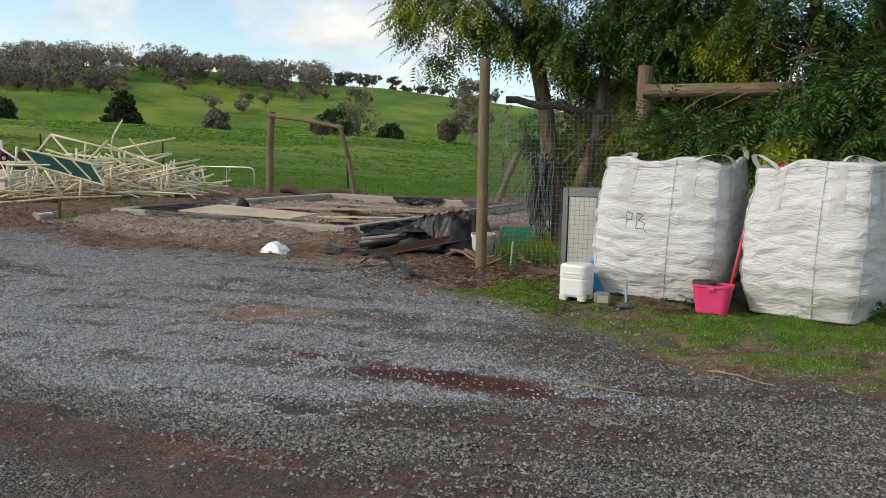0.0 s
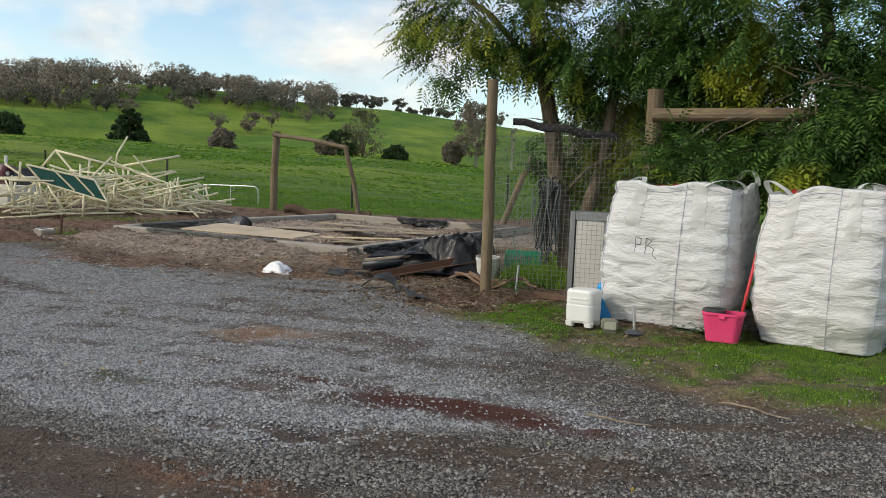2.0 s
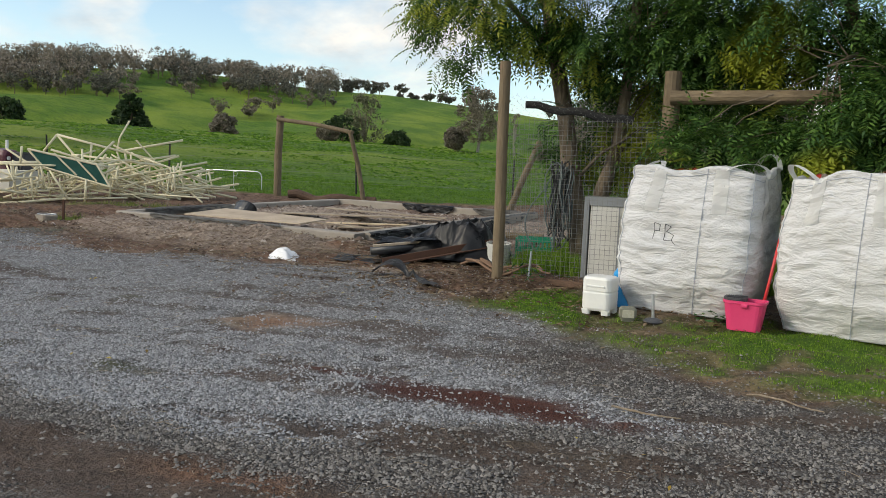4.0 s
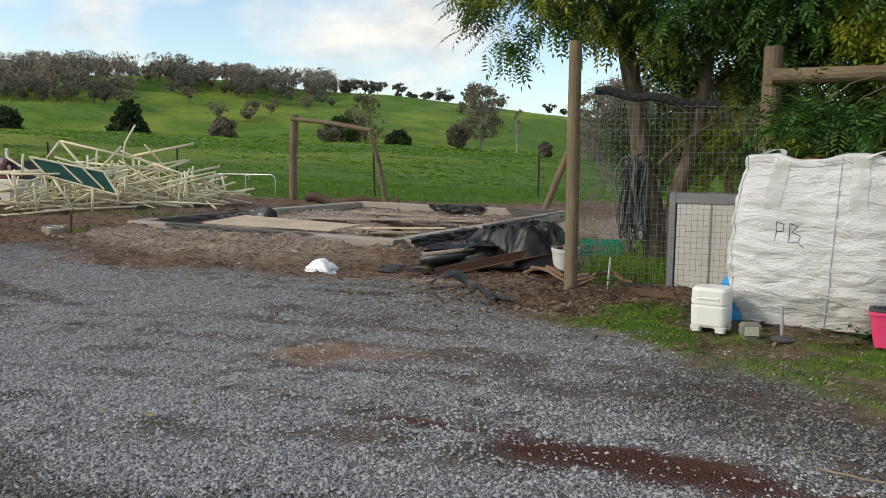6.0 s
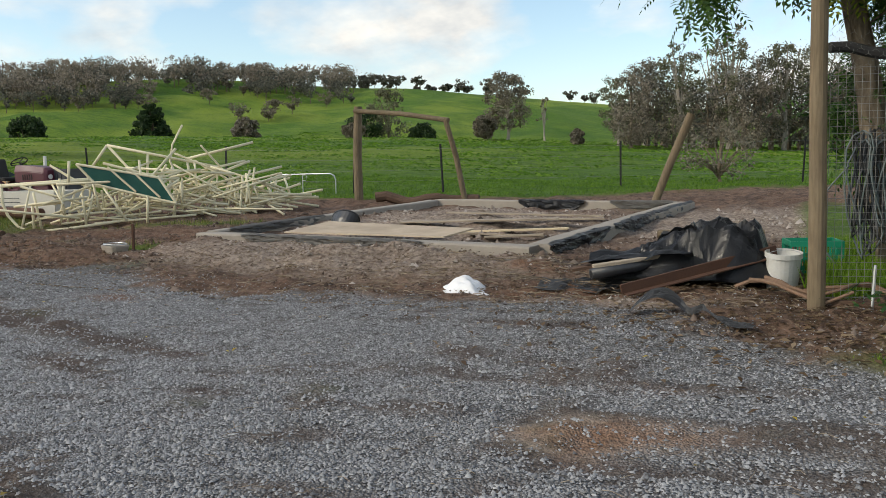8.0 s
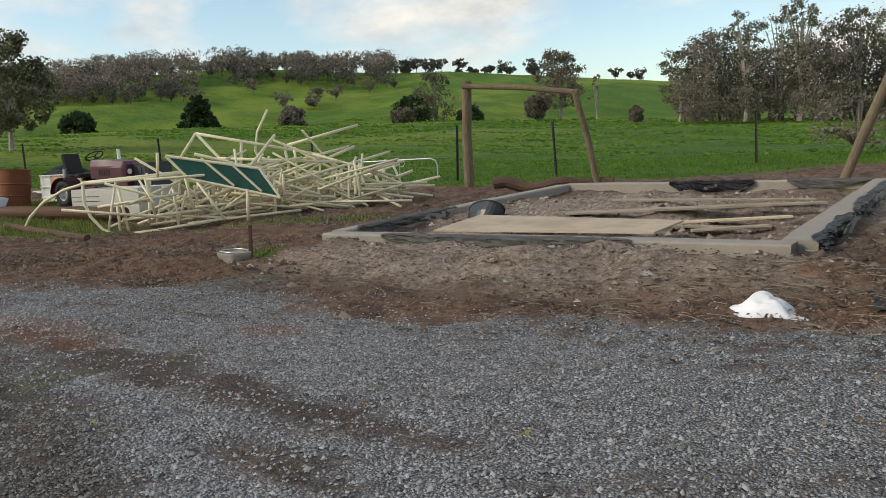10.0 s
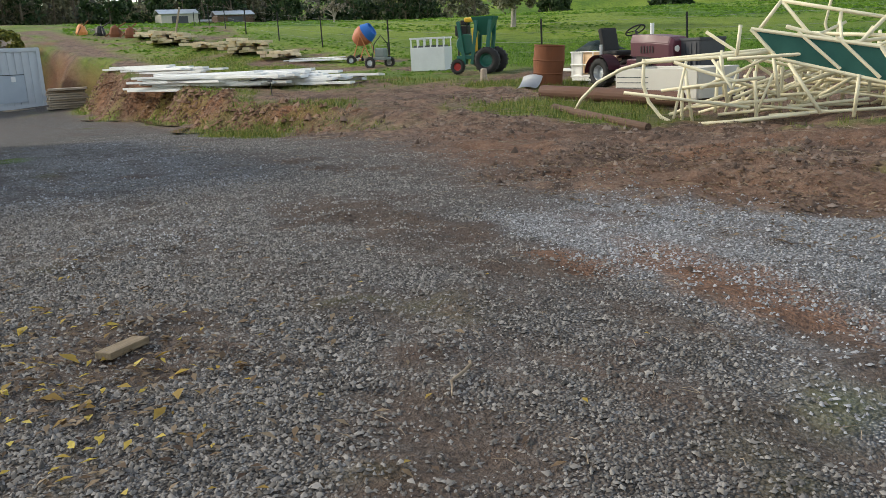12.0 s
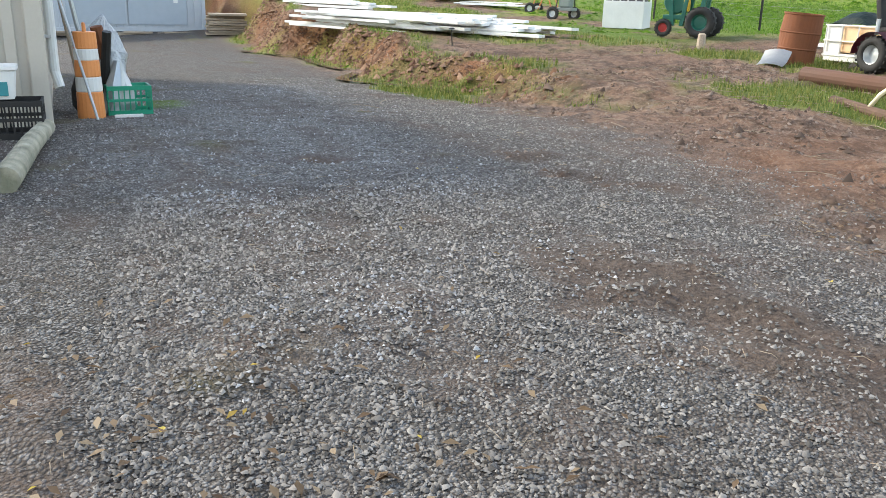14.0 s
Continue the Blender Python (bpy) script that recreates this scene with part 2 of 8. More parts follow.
    verge = verge * ss(n1 * 1.9 + n2 * 1.3 - 1.05)
    pen = ss((x + 3.3) / 0.4) * ss((y - 9.7) / 0.4) * (1 - ss((y - 17) / 3)) * ss(n1 * 3 - 0.25)
    weeds = np.maximum.reduce([1.25 * spot(x, y, -18.2, 13.3, 2.6, 1.0, 8), spot(x, y, -12.0, 11.7, 0.5, 0.22, 20), spot(x, y, -13.3, 14.2, 1.6, 0.5, 25),
                               spot(x, y, -23.5, 9.9, 2.6, 0.45), 0.7 * spot(x, y, -20.4, 10.9, 2.4, 0.5, 5), spot(x, y, -22.6, 5.9, 0.7, 0.35), spot(x, y, -22, 15.8, 3.5, 1.2)])
    weeds = ss(weeds * 1.4 + (n1 - 0.5) * 2 + (n2 - 0.5) - 0.45)
    grass = np.clip(np.maximum.reduce([field, verge, pen * 0.9, weeds * 0.75]), 0, 1)
    top = ss((-x - 24) / 3) * ss((y - 12.4) / 1.2) * ss(n1 * 3 - 0.75) * 0.9
    bk = 10.35 + 0.35 * np.sin(x * 0.55) + 0.25 * np.sin(x * 1.3 + 1)
    tufts = ss((-x - 20.5) / 3) * (np.exp(-((y - bk - 1.15) / 0.45) ** 2) + 0.9 * np.exp(-((y - bk - 0.1) / 0.35) ** 2)) * ss(n1 * 4 - 1.5)
    grass = np.clip(np.maximum.reduce([grass, top, tufts * 0.8]), 0, 1)
    sand = np.maximum.reduce([spot(x, y, -8.3, 11.0, 3.4, 1.0, -8), spot(x, y, -8.0, 14.8, 2.9, 3.2, -8), spot(x, y, -4.3, 15.3, 1.5, 3.0, -8), spot(x, y, -4.6, 9.3, 1.2, 0.22), 1.2 * spot(x, y, -4.1, 6.28, 0.55, 0.22, 12), 0.9 * spot(x, y, -4.7, 8.75, 0.9, 0.16, -6)])
    sand = ss(sand * 1.3 + (n1 - 0.5) * 0.9 + (n2 - 0.5) * 0.7 - 0.15) * np.maximum(off, 0.8 * ss(1.5 - np.hypot((x + 4.1) / 0.9, (y - 6.28) / 0.5)))
    return grass, soil, pale, stain, sand, 1 - off


def relief(x, y, soil, grass, sand):
    r = np.hypot(x + 8, y - 8)
    near = 1 - ss((r - 18) / 12)
    _, m, bank = yard(np.maximum(x, -60), np.minimum(y, 24))
    clod = fbm(x / 0.33, y / 0.33, 5, 4) - 0.5
    dirt = soil * (1 - 0.6 * grass)
    z = near * (0.20 * clod * dirt + 0.012 * (fbm(x / 0.1, y / 0.1, 8, 2) - 0.5) + 0.05 * (fbm(x / 1.6, y / 1.6, 9, 3) - 0.5))
    # mound of sandy spoil along the slab's front, holes and trodden hollows
    z = z + 0.20 * spot(x, y, -8.6, 11.3, 3.0, 0.8, -8) * (0.1 + 1.5 * fbm(x / 0.5, y / 0.5, 41, 4)) + 0.34 * spot(x, y, -8.2, 15.0, 2.2, 2.4, -8) * (fbm(x / 0.7, y / 0.7, 43, 4) - 0.12)
    z = z - 0.10 * spot(x, y, -8.5, 9.35, 0.55, 0.25) * (0.3 + clod) - 0.22 * spot(x, y, -12.05, 11.35, 0.55, 0.28, 15) + 0.10 * spot(x, y, -20.85, 12.4, 0.45, 0.3) * (0.6 + clod)
    z = z + 0.10 * spot(x, y, -12.6, 10.9, 0.9, 0.5, 10) + 0.06 * spot(x, y, -6.3, 10.5, 1.3, 0.5, -8) * (0.5 + clod)
    # the cut bank's ragged face, and tussocks in the field
    face = ss((-x - 20) / 4) * np.exp(-((y - bank - 0.6) / 0.55) ** 2) * (1 - ss((-x - 50) / 2))
    z = z + face * (0.5 * (fbm(x / 0.5, y / 0.8, 51, 4) - 0.5) + 0.18 * (fbm(x / 0.16, y / 0.3, 53, 2) - 0.5))
    field = ss((y - 20) / 3) * grass
    z = z + field * (0.16 * (fbm(x / 0.9, y / 0.6, 61, 3) - 0.5)) * (1 - ss((r - 40) / 60)) + field * ss((r - 25) / 30) * 0.5 * (fbm(x / 7, y / 4, 63, 3) - 0.5)
    return z


def ground_z(x, y):
    g, s, p, st, sa, w = covers(np.array([x]), np.array([y]))
    return float((level(np.array([x]), np.array([y])) + relief(np.array([x]), np.array([y]), s, g, sa))[0])


def axis(lo, hi, step, far_lo, far_hi):
    core = np.arange(lo, hi + 1e-6, step)
    out, d, v = [], step, hi
    while v < far_hi:
        d = min(d * 1.06, 60)
        v += d
        out.append(v)
    inn, d, v = [], step, lo
    while v > far_lo:
        d = min(d * 1.06, 60)
        v -= d
        inn.append(v)
    return np.array(inn[::-1] + list(core) + out)


def mesh_from(name, verts, faces):
    me = bpy.data.meshes.new(name)
    me.from_pydata(verts, [], faces)
    me.update()
    return me


def numpy_mesh(name, V, F, smooth=False):
    """A mesh from vertex and face arrays, all faces with as many corners."""
    k = F.shape[1]
    me = bpy.data.meshes.new(name)
    me.vertices.add(len(V))
    me.vertices.foreach_set("co", np.ascontiguousarray(V, dtype=np.float32).ravel())
    me.loops.add(F.size)
    me.loops.foreach_set("vertex_index", np.ascontiguousarray(F, dtype=np.int32).ravel())
    me.polygons.add(len(F))
    me.polygons.foreach_set("loop_start", np.arange(0, F.size, k, dtype=np.int32))
    if smooth:
        me.polygons.foreach_set("use_smooth", np.ones(len(F), dtype=bool))
    me.update(calc_edges=True)
    me.validate()
    return me


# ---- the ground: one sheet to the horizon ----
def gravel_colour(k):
    """Packed stones of many greys with shade painted dark between them, in two sizes."""
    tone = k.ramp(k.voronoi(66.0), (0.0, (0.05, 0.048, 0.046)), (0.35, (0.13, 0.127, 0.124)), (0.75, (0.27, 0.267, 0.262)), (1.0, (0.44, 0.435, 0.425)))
    # Cell edges are darkened to paint in the shadow gaps between pebbles.
    gap_shade = k.ramp(k.voronoi(66.0, "Distance"), (0.36, 0.0), (0.60, 0.9))
    return k.mix(gap_shade, tone, (0.030, 0.026, 0.022))


def ground_material():
    k = Mat("ground", 0.9, 0, 0.25)
    n_big, n_mid, n_fine = k.noise(0.5, 4), k.noise(4, 5), k.noise(38, 4)
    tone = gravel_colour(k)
    brown = k.mix(n_mid, (0.05, 0.041, 0.034), (0.125, 0.103, 0.086))
    palec = k.mix(0.28, k.mix(1.0, tone, (1.7, 1.73, 1.78), "MULTIPLY"), (0.33, 0.335, 0.345))
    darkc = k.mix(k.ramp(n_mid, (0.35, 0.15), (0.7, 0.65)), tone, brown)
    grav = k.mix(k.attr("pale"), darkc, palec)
    grav = k.mix(k.ramp(k.noise(13, 6, 0.75), (0.50, 0.0), (0.62, 0.8)), grav, (0.045, 0.039, 0.034))
    grav = k.mix(k.ramp(k.noise(22, 5, 0.75), (0.55, 0.0), (0.66, 0.7)), grav, (0.33, 0.325, 0.32))
    soil = k.mix(k.ramp(k.noise(6, 6, 0.7), (0.34, 0.0), (0.64, 1.0)), (0.05, 0.030, 0.020), (0.25, 0.155, 0.105))
    soil = k.mix(k.ramp(n_big, (0.45, 0.0), (0.7, 0.5)), soil, (0.13, 0.07, 0.042))
    soil = k.mix(k.ramp(k.noise(30, 5, 0.7), (0.52, 0.0), (0.68, 0.75)), soil, (0.31, 0.235, 0.18))
    soil = k.mix(k.ramp(k.noise(1.6, 6, 0.7), (0.5, 0.0), (0.62, 0.6)), soil, (0.05, 0.033, 0.025))
    soil = k.mix(k.math("MULTIPLY", k.attr("drive"), 0.78), soil, k.mix(k.ramp(n_fine, (0.35, 0.0), (0.65, 1.0)), (0.036, 0.026, 0.020), (0.105, 0.082, 0.066)))
    col = k.mix(k.attr("soil"), grav, soil)
    sandc = k.mix(k.ramp(k.noise(14, 6, 0.72), (0.36, 0.0), (0.64, 1.0)), (0.14, 0.100, 0.075), (0.44, 0.355, 0.285))
    col = k.mix(k.attr("sand"), col, sandc)
    col = k.mix(k.attr("stain"), col, k.mix(n_fine, (0.035, 0.012, 0.008), (0.12, 0.04, 0.026)))
    red = k.mix(k.ramp(n_fine, (0.35, 0.0), (0.7, 1.0)), (0.11, 0.046, 0.022), (0.33, 0.155, 0.075))
    col = k.mix(k.attr("clay"), col, red)
    tuft = k.noise(9, 5, 0.7)
    g1 = k.mix(k.ramp(tuft, (0.3, 0.0), (0.72, 1.0)), (0.032, 0.085, 0.007), (0.15, 0.275, 0.020))
    # Yellow-green patches put sunlit hillside into the grass colour.
    g2 = k.mix(k.ramp(k.noise(0.06, 4), (0.45, 0.0), (0.65, 0.8)), g1, (0.16, 0.24, 0.024))
    g3 = k.mix(k.ramp(k.noise(0.5, 6, 0.7, vec=k.stretch(0.5, 1.8, 1)), (0.44, 0.0), (0.62, 0.85)), g2, (0.050, 0.12, 0.011))
    # Broader pale patches, again sunlight painted as grass colour.
    g3 = k.mix(k.ramp(k.noise(0.022, 4, 0.6), (0.48, 0.0), (0.58, 0.8)), g3, (0.22, 0.29, 0.034))
    g3 = k.mix(k.ramp(k.noise(0.035, 5, 0.65), (0.52, 0.0), (0.64, 0.7)), g3, (0.045, 0.115, 0.011))
    g3 = k.mix(k.ramp(k.noise(2.2, 5, 0.7), (0.5, 0.0), (0.75, 0.8)), g3, (0.025, 0.065, 0.008))
    col = k.mix(k.attr("grass"), col, g3)
    k.color(col)
    peb = k.math("MULTIPLY", k.voronoi(66.0, "Distance"), -1.0)
    rough_dirt = k.math("ADD", k.math("MULTIPLY", n_fine, 1.2), k.math("MULTIPLY", k.noise(120, 2), 0.6))
    h = k.mix(k.attr("soil"), peb, rough_dirt)
    h = k.mix(k.attr("grass"), h, k.math("ADD", k.math("MULTIPLY", k.math("ADD", tuft, k.noise(45, 3)), 3.0), k.math("MULTIPLY", k.noise(1.3, 5, 0.65, vec=k.stretch(0.6, 1.6, 1)), 12.0)))
    k.bump(k.math("ADD", h, k.math("MULTIPLY", k.attr("clay"), k.noise(7, 6, 0.7))), 0.9, 0.03)
    return k.m


gx, gy = axis(-34, 4, 0.12, -900, 700), axis(1.5, 19.5, 0.12, -300, 900)
GX, GY = np.meshgrid(gx, gy)
gg, gs, gp, gst, gsa, gw = covers(GX, GY)
GZ = level(GX, GY) + relief(GX, GY, gs, gg, gsa)
nx, ny = len(gx), len(gy)
idx = np.arange(nx * ny).reshape(ny, nx)
F = np.stack([idx[:-1, :-1], idx[:-1, 1:], idx[1:, 1:], idx[1:, :-1]], -1).reshape(-1, 4)
me = numpy_mesh("ground", np.stack([GX, GY, GZ], -1).reshape(-1, 3), F, True)
ym, mm, bb = yard(np.maximum(GX, -60), np.minimum(GY, 24))
clay = ss((-GX - 20.5) / 3) * np.exp(-((GY - bb - 0.55) / 0.5) ** 4) * (1 - 0.45 * ss(fbm(GX / 0.8, GY / 0.8, 77, 3) * 4 - 1.6)) * (1 - ss((-GX - 52) / 2))
clay = np.maximum(clay, 0.60 * spot(GX, GY, -14.2, 11.2, 2.9, 1.7, 12) * ss(fbm(GX / 0.7, GY / 0.7, 78, 3) * 3 - 1.0))
clay = np.maximum(clay, 0.62 * ss(np.maximum.reduce([spot(GX, GY, -11.3, 8.05, 1.1, 0.30, -14), 0.8 * spot(GX, GY, -12.2, 7.75, 0.5, 0.2), 0.75 * spot(GX, GY, -4.1, 6.28, 0.5, 0.18, 12), 0.9 * spot(GX, GY, -5.6, 10.6, 0.6, 0.25), 0.5 * spot(GX, GY, -4.9, 9.7, 1.3, 0.4), 0.7 * spot(GX, GY, -2.35, 3.2, 0.5, 0.2), 0.6 * spot(GX, GY, -9.6, 8.6, 0.5, 0.2)]) * 1.6 + 1.4 * (fbm(GX / 0.35, GY / 0.35, 79, 3) - 0.5) - 0.2))
for nm, arr in (("grass", gg), ("soil", gs), ("pale", gp), ("stain", gst), ("sand", gsa), ("clay", clay), ("drive", gw)):
    me.attributes.new(nm, "FLOAT", "POINT").data.foreach_set("value", np.ascontiguousarray(arr, dtype=np.float32).ravel())
ground = tagged(new("ground", me), "grey gravel yard with muddy red soil and green pasture hills", "ground", kind="structure")
me.materials.append(ground_material())


# ---- helpers for meshes and things ----
def empty(name, x, y, z, rz=0, label="", category="", group=""):
    ob = new(name)
    ob.matrix_basis = pose(x, y, z, 0, 0, rz)
    return tagged(ob, label, category, group)


def part(name, bm, material, parent=None, label="", smooth=False):
    me = bpy.data.meshes.new(name)
    bm.to_mesh(me)
    bm.free()
    me.materials.append(material)
    if smooth:
        me.polygons.foreach_set("use_smooth", np.ones(len(me.polygons), dtype=bool))
    ob = new(name, me)
    if parent:
        ob.parent = parent
    return tagged(ob, label)


def box(bm, c, s, m=None, bevel=0.0):
    """A box of size s about c, turned by m about its middle."""
    r = bmesh.ops.create_cube(bm, size=1.0)
    mat = Matrix.Translation(c) @ (m.to_4x4() if m else Matrix()) @ Matrix.Diagonal((*s, 1))
    bmesh.ops.transform(bm, matrix=mat, verts=r["verts"])
    if bevel:
        es = list({e for v in r["verts"] for e in v.link_edges})
        bmesh.ops.bevel(bm, geom=es, offset=bevel, segments=2, profile=0.6, affect="EDGES", clamp_overlap=True)
    return bm


def tube(bm, pts, r, n=8, r2=None, close=True):
    """A round bar along the points; r to r2."""
    pts = [Vector(p) for p in pts]
    rings = []
    last = None
    for i, p in enumerate(pts):
        d = (pts[min(i + 1, len(pts) - 1)] - pts[max(i - 1, 0)]).normalized()
        ref = Vector((0, 0, 1)) if abs(d.z) < 0.95 else Vector((1, 0, 0))
        a = d.cross(ref).normalized()
        if last is not None and a.dot(last) < 0:
            a = -a
        last = a
        b = d.cross(a)
        f = i / max(1, len(pts) - 1)
        rad = r if r2 is None else r + (r2 - r) * f
        rings.append([bm.verts.new(p + rad * (math.cos(2 * math.pi * j / n) * a + math.sin(2 * math.pi * j / n) * b)) for j in range(n)])
    for q, w in zip(rings, rings[1:]):
        for j in range(n):
            bm.faces.new((q[j], q[(j + 1) % n], w[(j + 1) % n], w[j]))
    if close:
        bm.faces.new(rings[0][::-1])
        bm.faces.new(rings[-1])
    return bm


def lathe(bm, prof, n=20, m=None, sx=1.0, sy=1.0):
    """Turn (radius, height) pairs about z."""
    m = m or Matrix()
    rings = []
    for r, z in prof:
        rings.append([bm.verts.new(m @ Vector((sx * r * math.cos(2 * math.pi * j / n), sy * r * math.sin(2 * math.pi * j / n), z))) for j in range(n)])
    for q, w in zip(rings, rings[1:]):
        for j in range(n):
            bm.faces.new((q[j], q[(j + 1) % n], w[(j + 1) % n], w[j]))
    if prof[0][0] > 1e-4:
        bm.faces.new(rings[0][::-1])
    if prof[-1][0] > 1e-4:
        bm.faces.new(rings[-1])
    bmesh.ops.recalc_face_normals(bm, faces=bm.faces[:])
    return bm


def sheet(fn, nu, nv, thick=0.0):
    """A grid mesh of fn(u, v), u and v from 0 to 1."""
    bm = bmesh.new()
    vs = [[bm.verts.new(fn(i / nu, j / nv)) for j in range(nv + 1)] for i in range(nu + 1)]
    for i in range(nu):
        for j in range(nv):
            bm.faces.new((vs[i][j], vs[i + 1][j], vs[i + 1][j + 1], vs[i][j + 1]))
    if thick:
        bmesh.ops.solidify(bm, geom=bm.faces[:], thickness=thick)
    return bm


def wobble(p, scale, amp, seed=0.0):
    return amp * noise.noise(Vector(p) * scale + Vector((seed, seed * 1.7, 0)))


def hump(v):
    return float(ss(v))


# ---- surface materials ----
def timber(name, c1, c2, grain=(1, 1, 14), rough=0.8):
    k = Mat(name, rough, 0, 0.3)
    g = k.noise(9, 5, 0.6, vec=k.stretch(*grain))
    b = k.noise(1.7, 3)
    c = k.mix(k.ramp(g, (0.3, 0.0), (0.7, 1.0)), c1, c2)
    c = k.mix(k.ramp(b, (0.45, 0.0), (0.7, 0.6)), c, tuple(v * 0.6 for v in c1))
    c = k.mix(k.math("MULTIPLY", k.rand(), 0.3), c, tuple(min(0.8, v * 1.25) for v in c2))
    k.color(c).bump(g, 0.35, 0.01)
    return k.m


POST = timber("treated_pine", (0.085, 0.062, 0.038), (0.215, 0.165, 0.105), (6, 6, 0.5))
RAIL = timber("weathered_rail", (0.11, 0.08, 0.05), (0.27, 0.205, 0.13), (1, 8, 8))
SAWN = timber("sawn_board", (0.58, 0.44, 0.27), (0.78, 0.63, 0.43), (0.6, 9, 9))
GREYBOARD = timber("grey_board", (0.24, 0.19, 0.14), (0.46, 0.38, 0.29), (0.6, 9, 9))
DARKWOOD = timber("dark_wet_wood", (0.055, 0.035, 0.025), (0.15, 0.09, 0.06), (0.7, 8, 8))
CONCRETE = simple("concrete", (0.20, 0.175, 0.145), (0.42, 0.375, 0.32), 5, 0.92, 0, 0.4, 55, 0.012)
BLACKPLASTIC = simple("black_plastic_film", (0.010, 0.011, 0.013), (0.045, 0.047, 0.052), 7, 0.38, 0, 0.3, 40, 0.01, 0.5)
DUSTFILM = simple("dusty_film", (0.07, 0.068, 0.065), (0.30, 0.285, 0.26), 4, 0.6, 0, 0.4, 30, 0.01, 0.4)
GREYPLASTIC = simple("silver_black_film", (0.035, 0.037, 0.040), (0.13, 0.132, 0.138), 6, 0.45, 0, 0.4, 30, 0.01, 0.5)
STEEL = simple("black_steel", (0.012, 0.013, 0.013), (0.05, 0.048, 0.045), 20, 0.6, 0.4)
GALV = simple("galvanised_steel", (0.36, 0.38, 0.39), (0.55, 0.57, 0.58), 25, 0.45, 0.7, 0.1)
RUST = simple("rusty_steel", (0.10, 0.035, 0.015), (0.27, 0.10, 0.045), 5, 0.85, 0.1, 0.4, 50)
TUBECREAM = simple("cream_painted_tube", (0.60, 0.53, 0.34), (0.80, 0.74, 0.54), 3.5, 0.5, 0, 0.1, 40)
WHITEPAINT = simple("white_paint", (0.54, 0.545, 0.52), (0.80, 0.80, 0.78), 3, 0.55, 0, 0.15, 30)
RUBBER = simple("rubber", (0.012, 0.012, 0.012), (0.04, 0.038, 0.036), 12, 0.85, 0, 0.4, 40)
MAROON = simple("maroon_paint", (0.045, 0.008, 0.016), (0.11, 0.020, 0.036), 4, 0.5, 0, 0.08, 40, 0.01, 0.5)
GREENPAINT = simple("dark_green_paint", (0.006, 0.07, 0.05), (0.015, 0.14, 0.10), 6, 0.45, 0, 0.1, 40, 0.01, 0.5)
WIRE = simple("galvanised_wire", (0.19, 0.19, 0.185), (0.33, 0.33, 0.315), 30, 0.5, 0.6, 0.05)


# ---- bulk bags, bucket and small things on the verge ----
def woven(name):
    k = Mat(name, 0.55, 0, 0.35)
    crease = k.noise(4.2, 4, 0.52, vec=k.stretch(0.9, 0.9, 1.9), dist=0.9)
    fine = k.noise(26, 4, 0.6, vec=k.stretch(0.8, 0.8, 2.0))
    weave = k.noise(260, 2, 0.5, vec=k.stretch(1, 1, 0.25))
    dirt = k.noise(2.2, 5, 0.65)
    low = k.ramp(k.noise(0.9, 3), (0.5, 0.0), (0.75, 0.5))
    c = k.mix(k.ramp(dirt, (0.45, 0.0), (0.75, 0.5)), (0.60, 0.60, 0.605), (0.46, 0.447, 0.42))
    c = k.mix(low, c, (0.56, 0.545, 0.515))
    k.color(c)
    k.bump(k.math("ADD", k.math("ADD", crease, k.math("MULTIPLY", fine, 0.35)), k.math("MULTIPLY", weave, 0.04)), 0.7, 0.055)
    return k.m


WOVEN = woven("woven_white_polypropylene")
WEBBING = simple("white_webbing", (0.80, 0.80, 0.79), (0.87, 0.87, 0.86), 30, 0.6, 0, 0.02, 200)
SEAM = simple("grey_blue_stitching", (0.30, 0.33, 0.38), (0.42, 0.45, 0.5), 40, 0.8)
INK = simple("black_marker_ink", (0.02, 0.02, 0.025), (0.05, 0.05, 0.055), 40, 0.6)


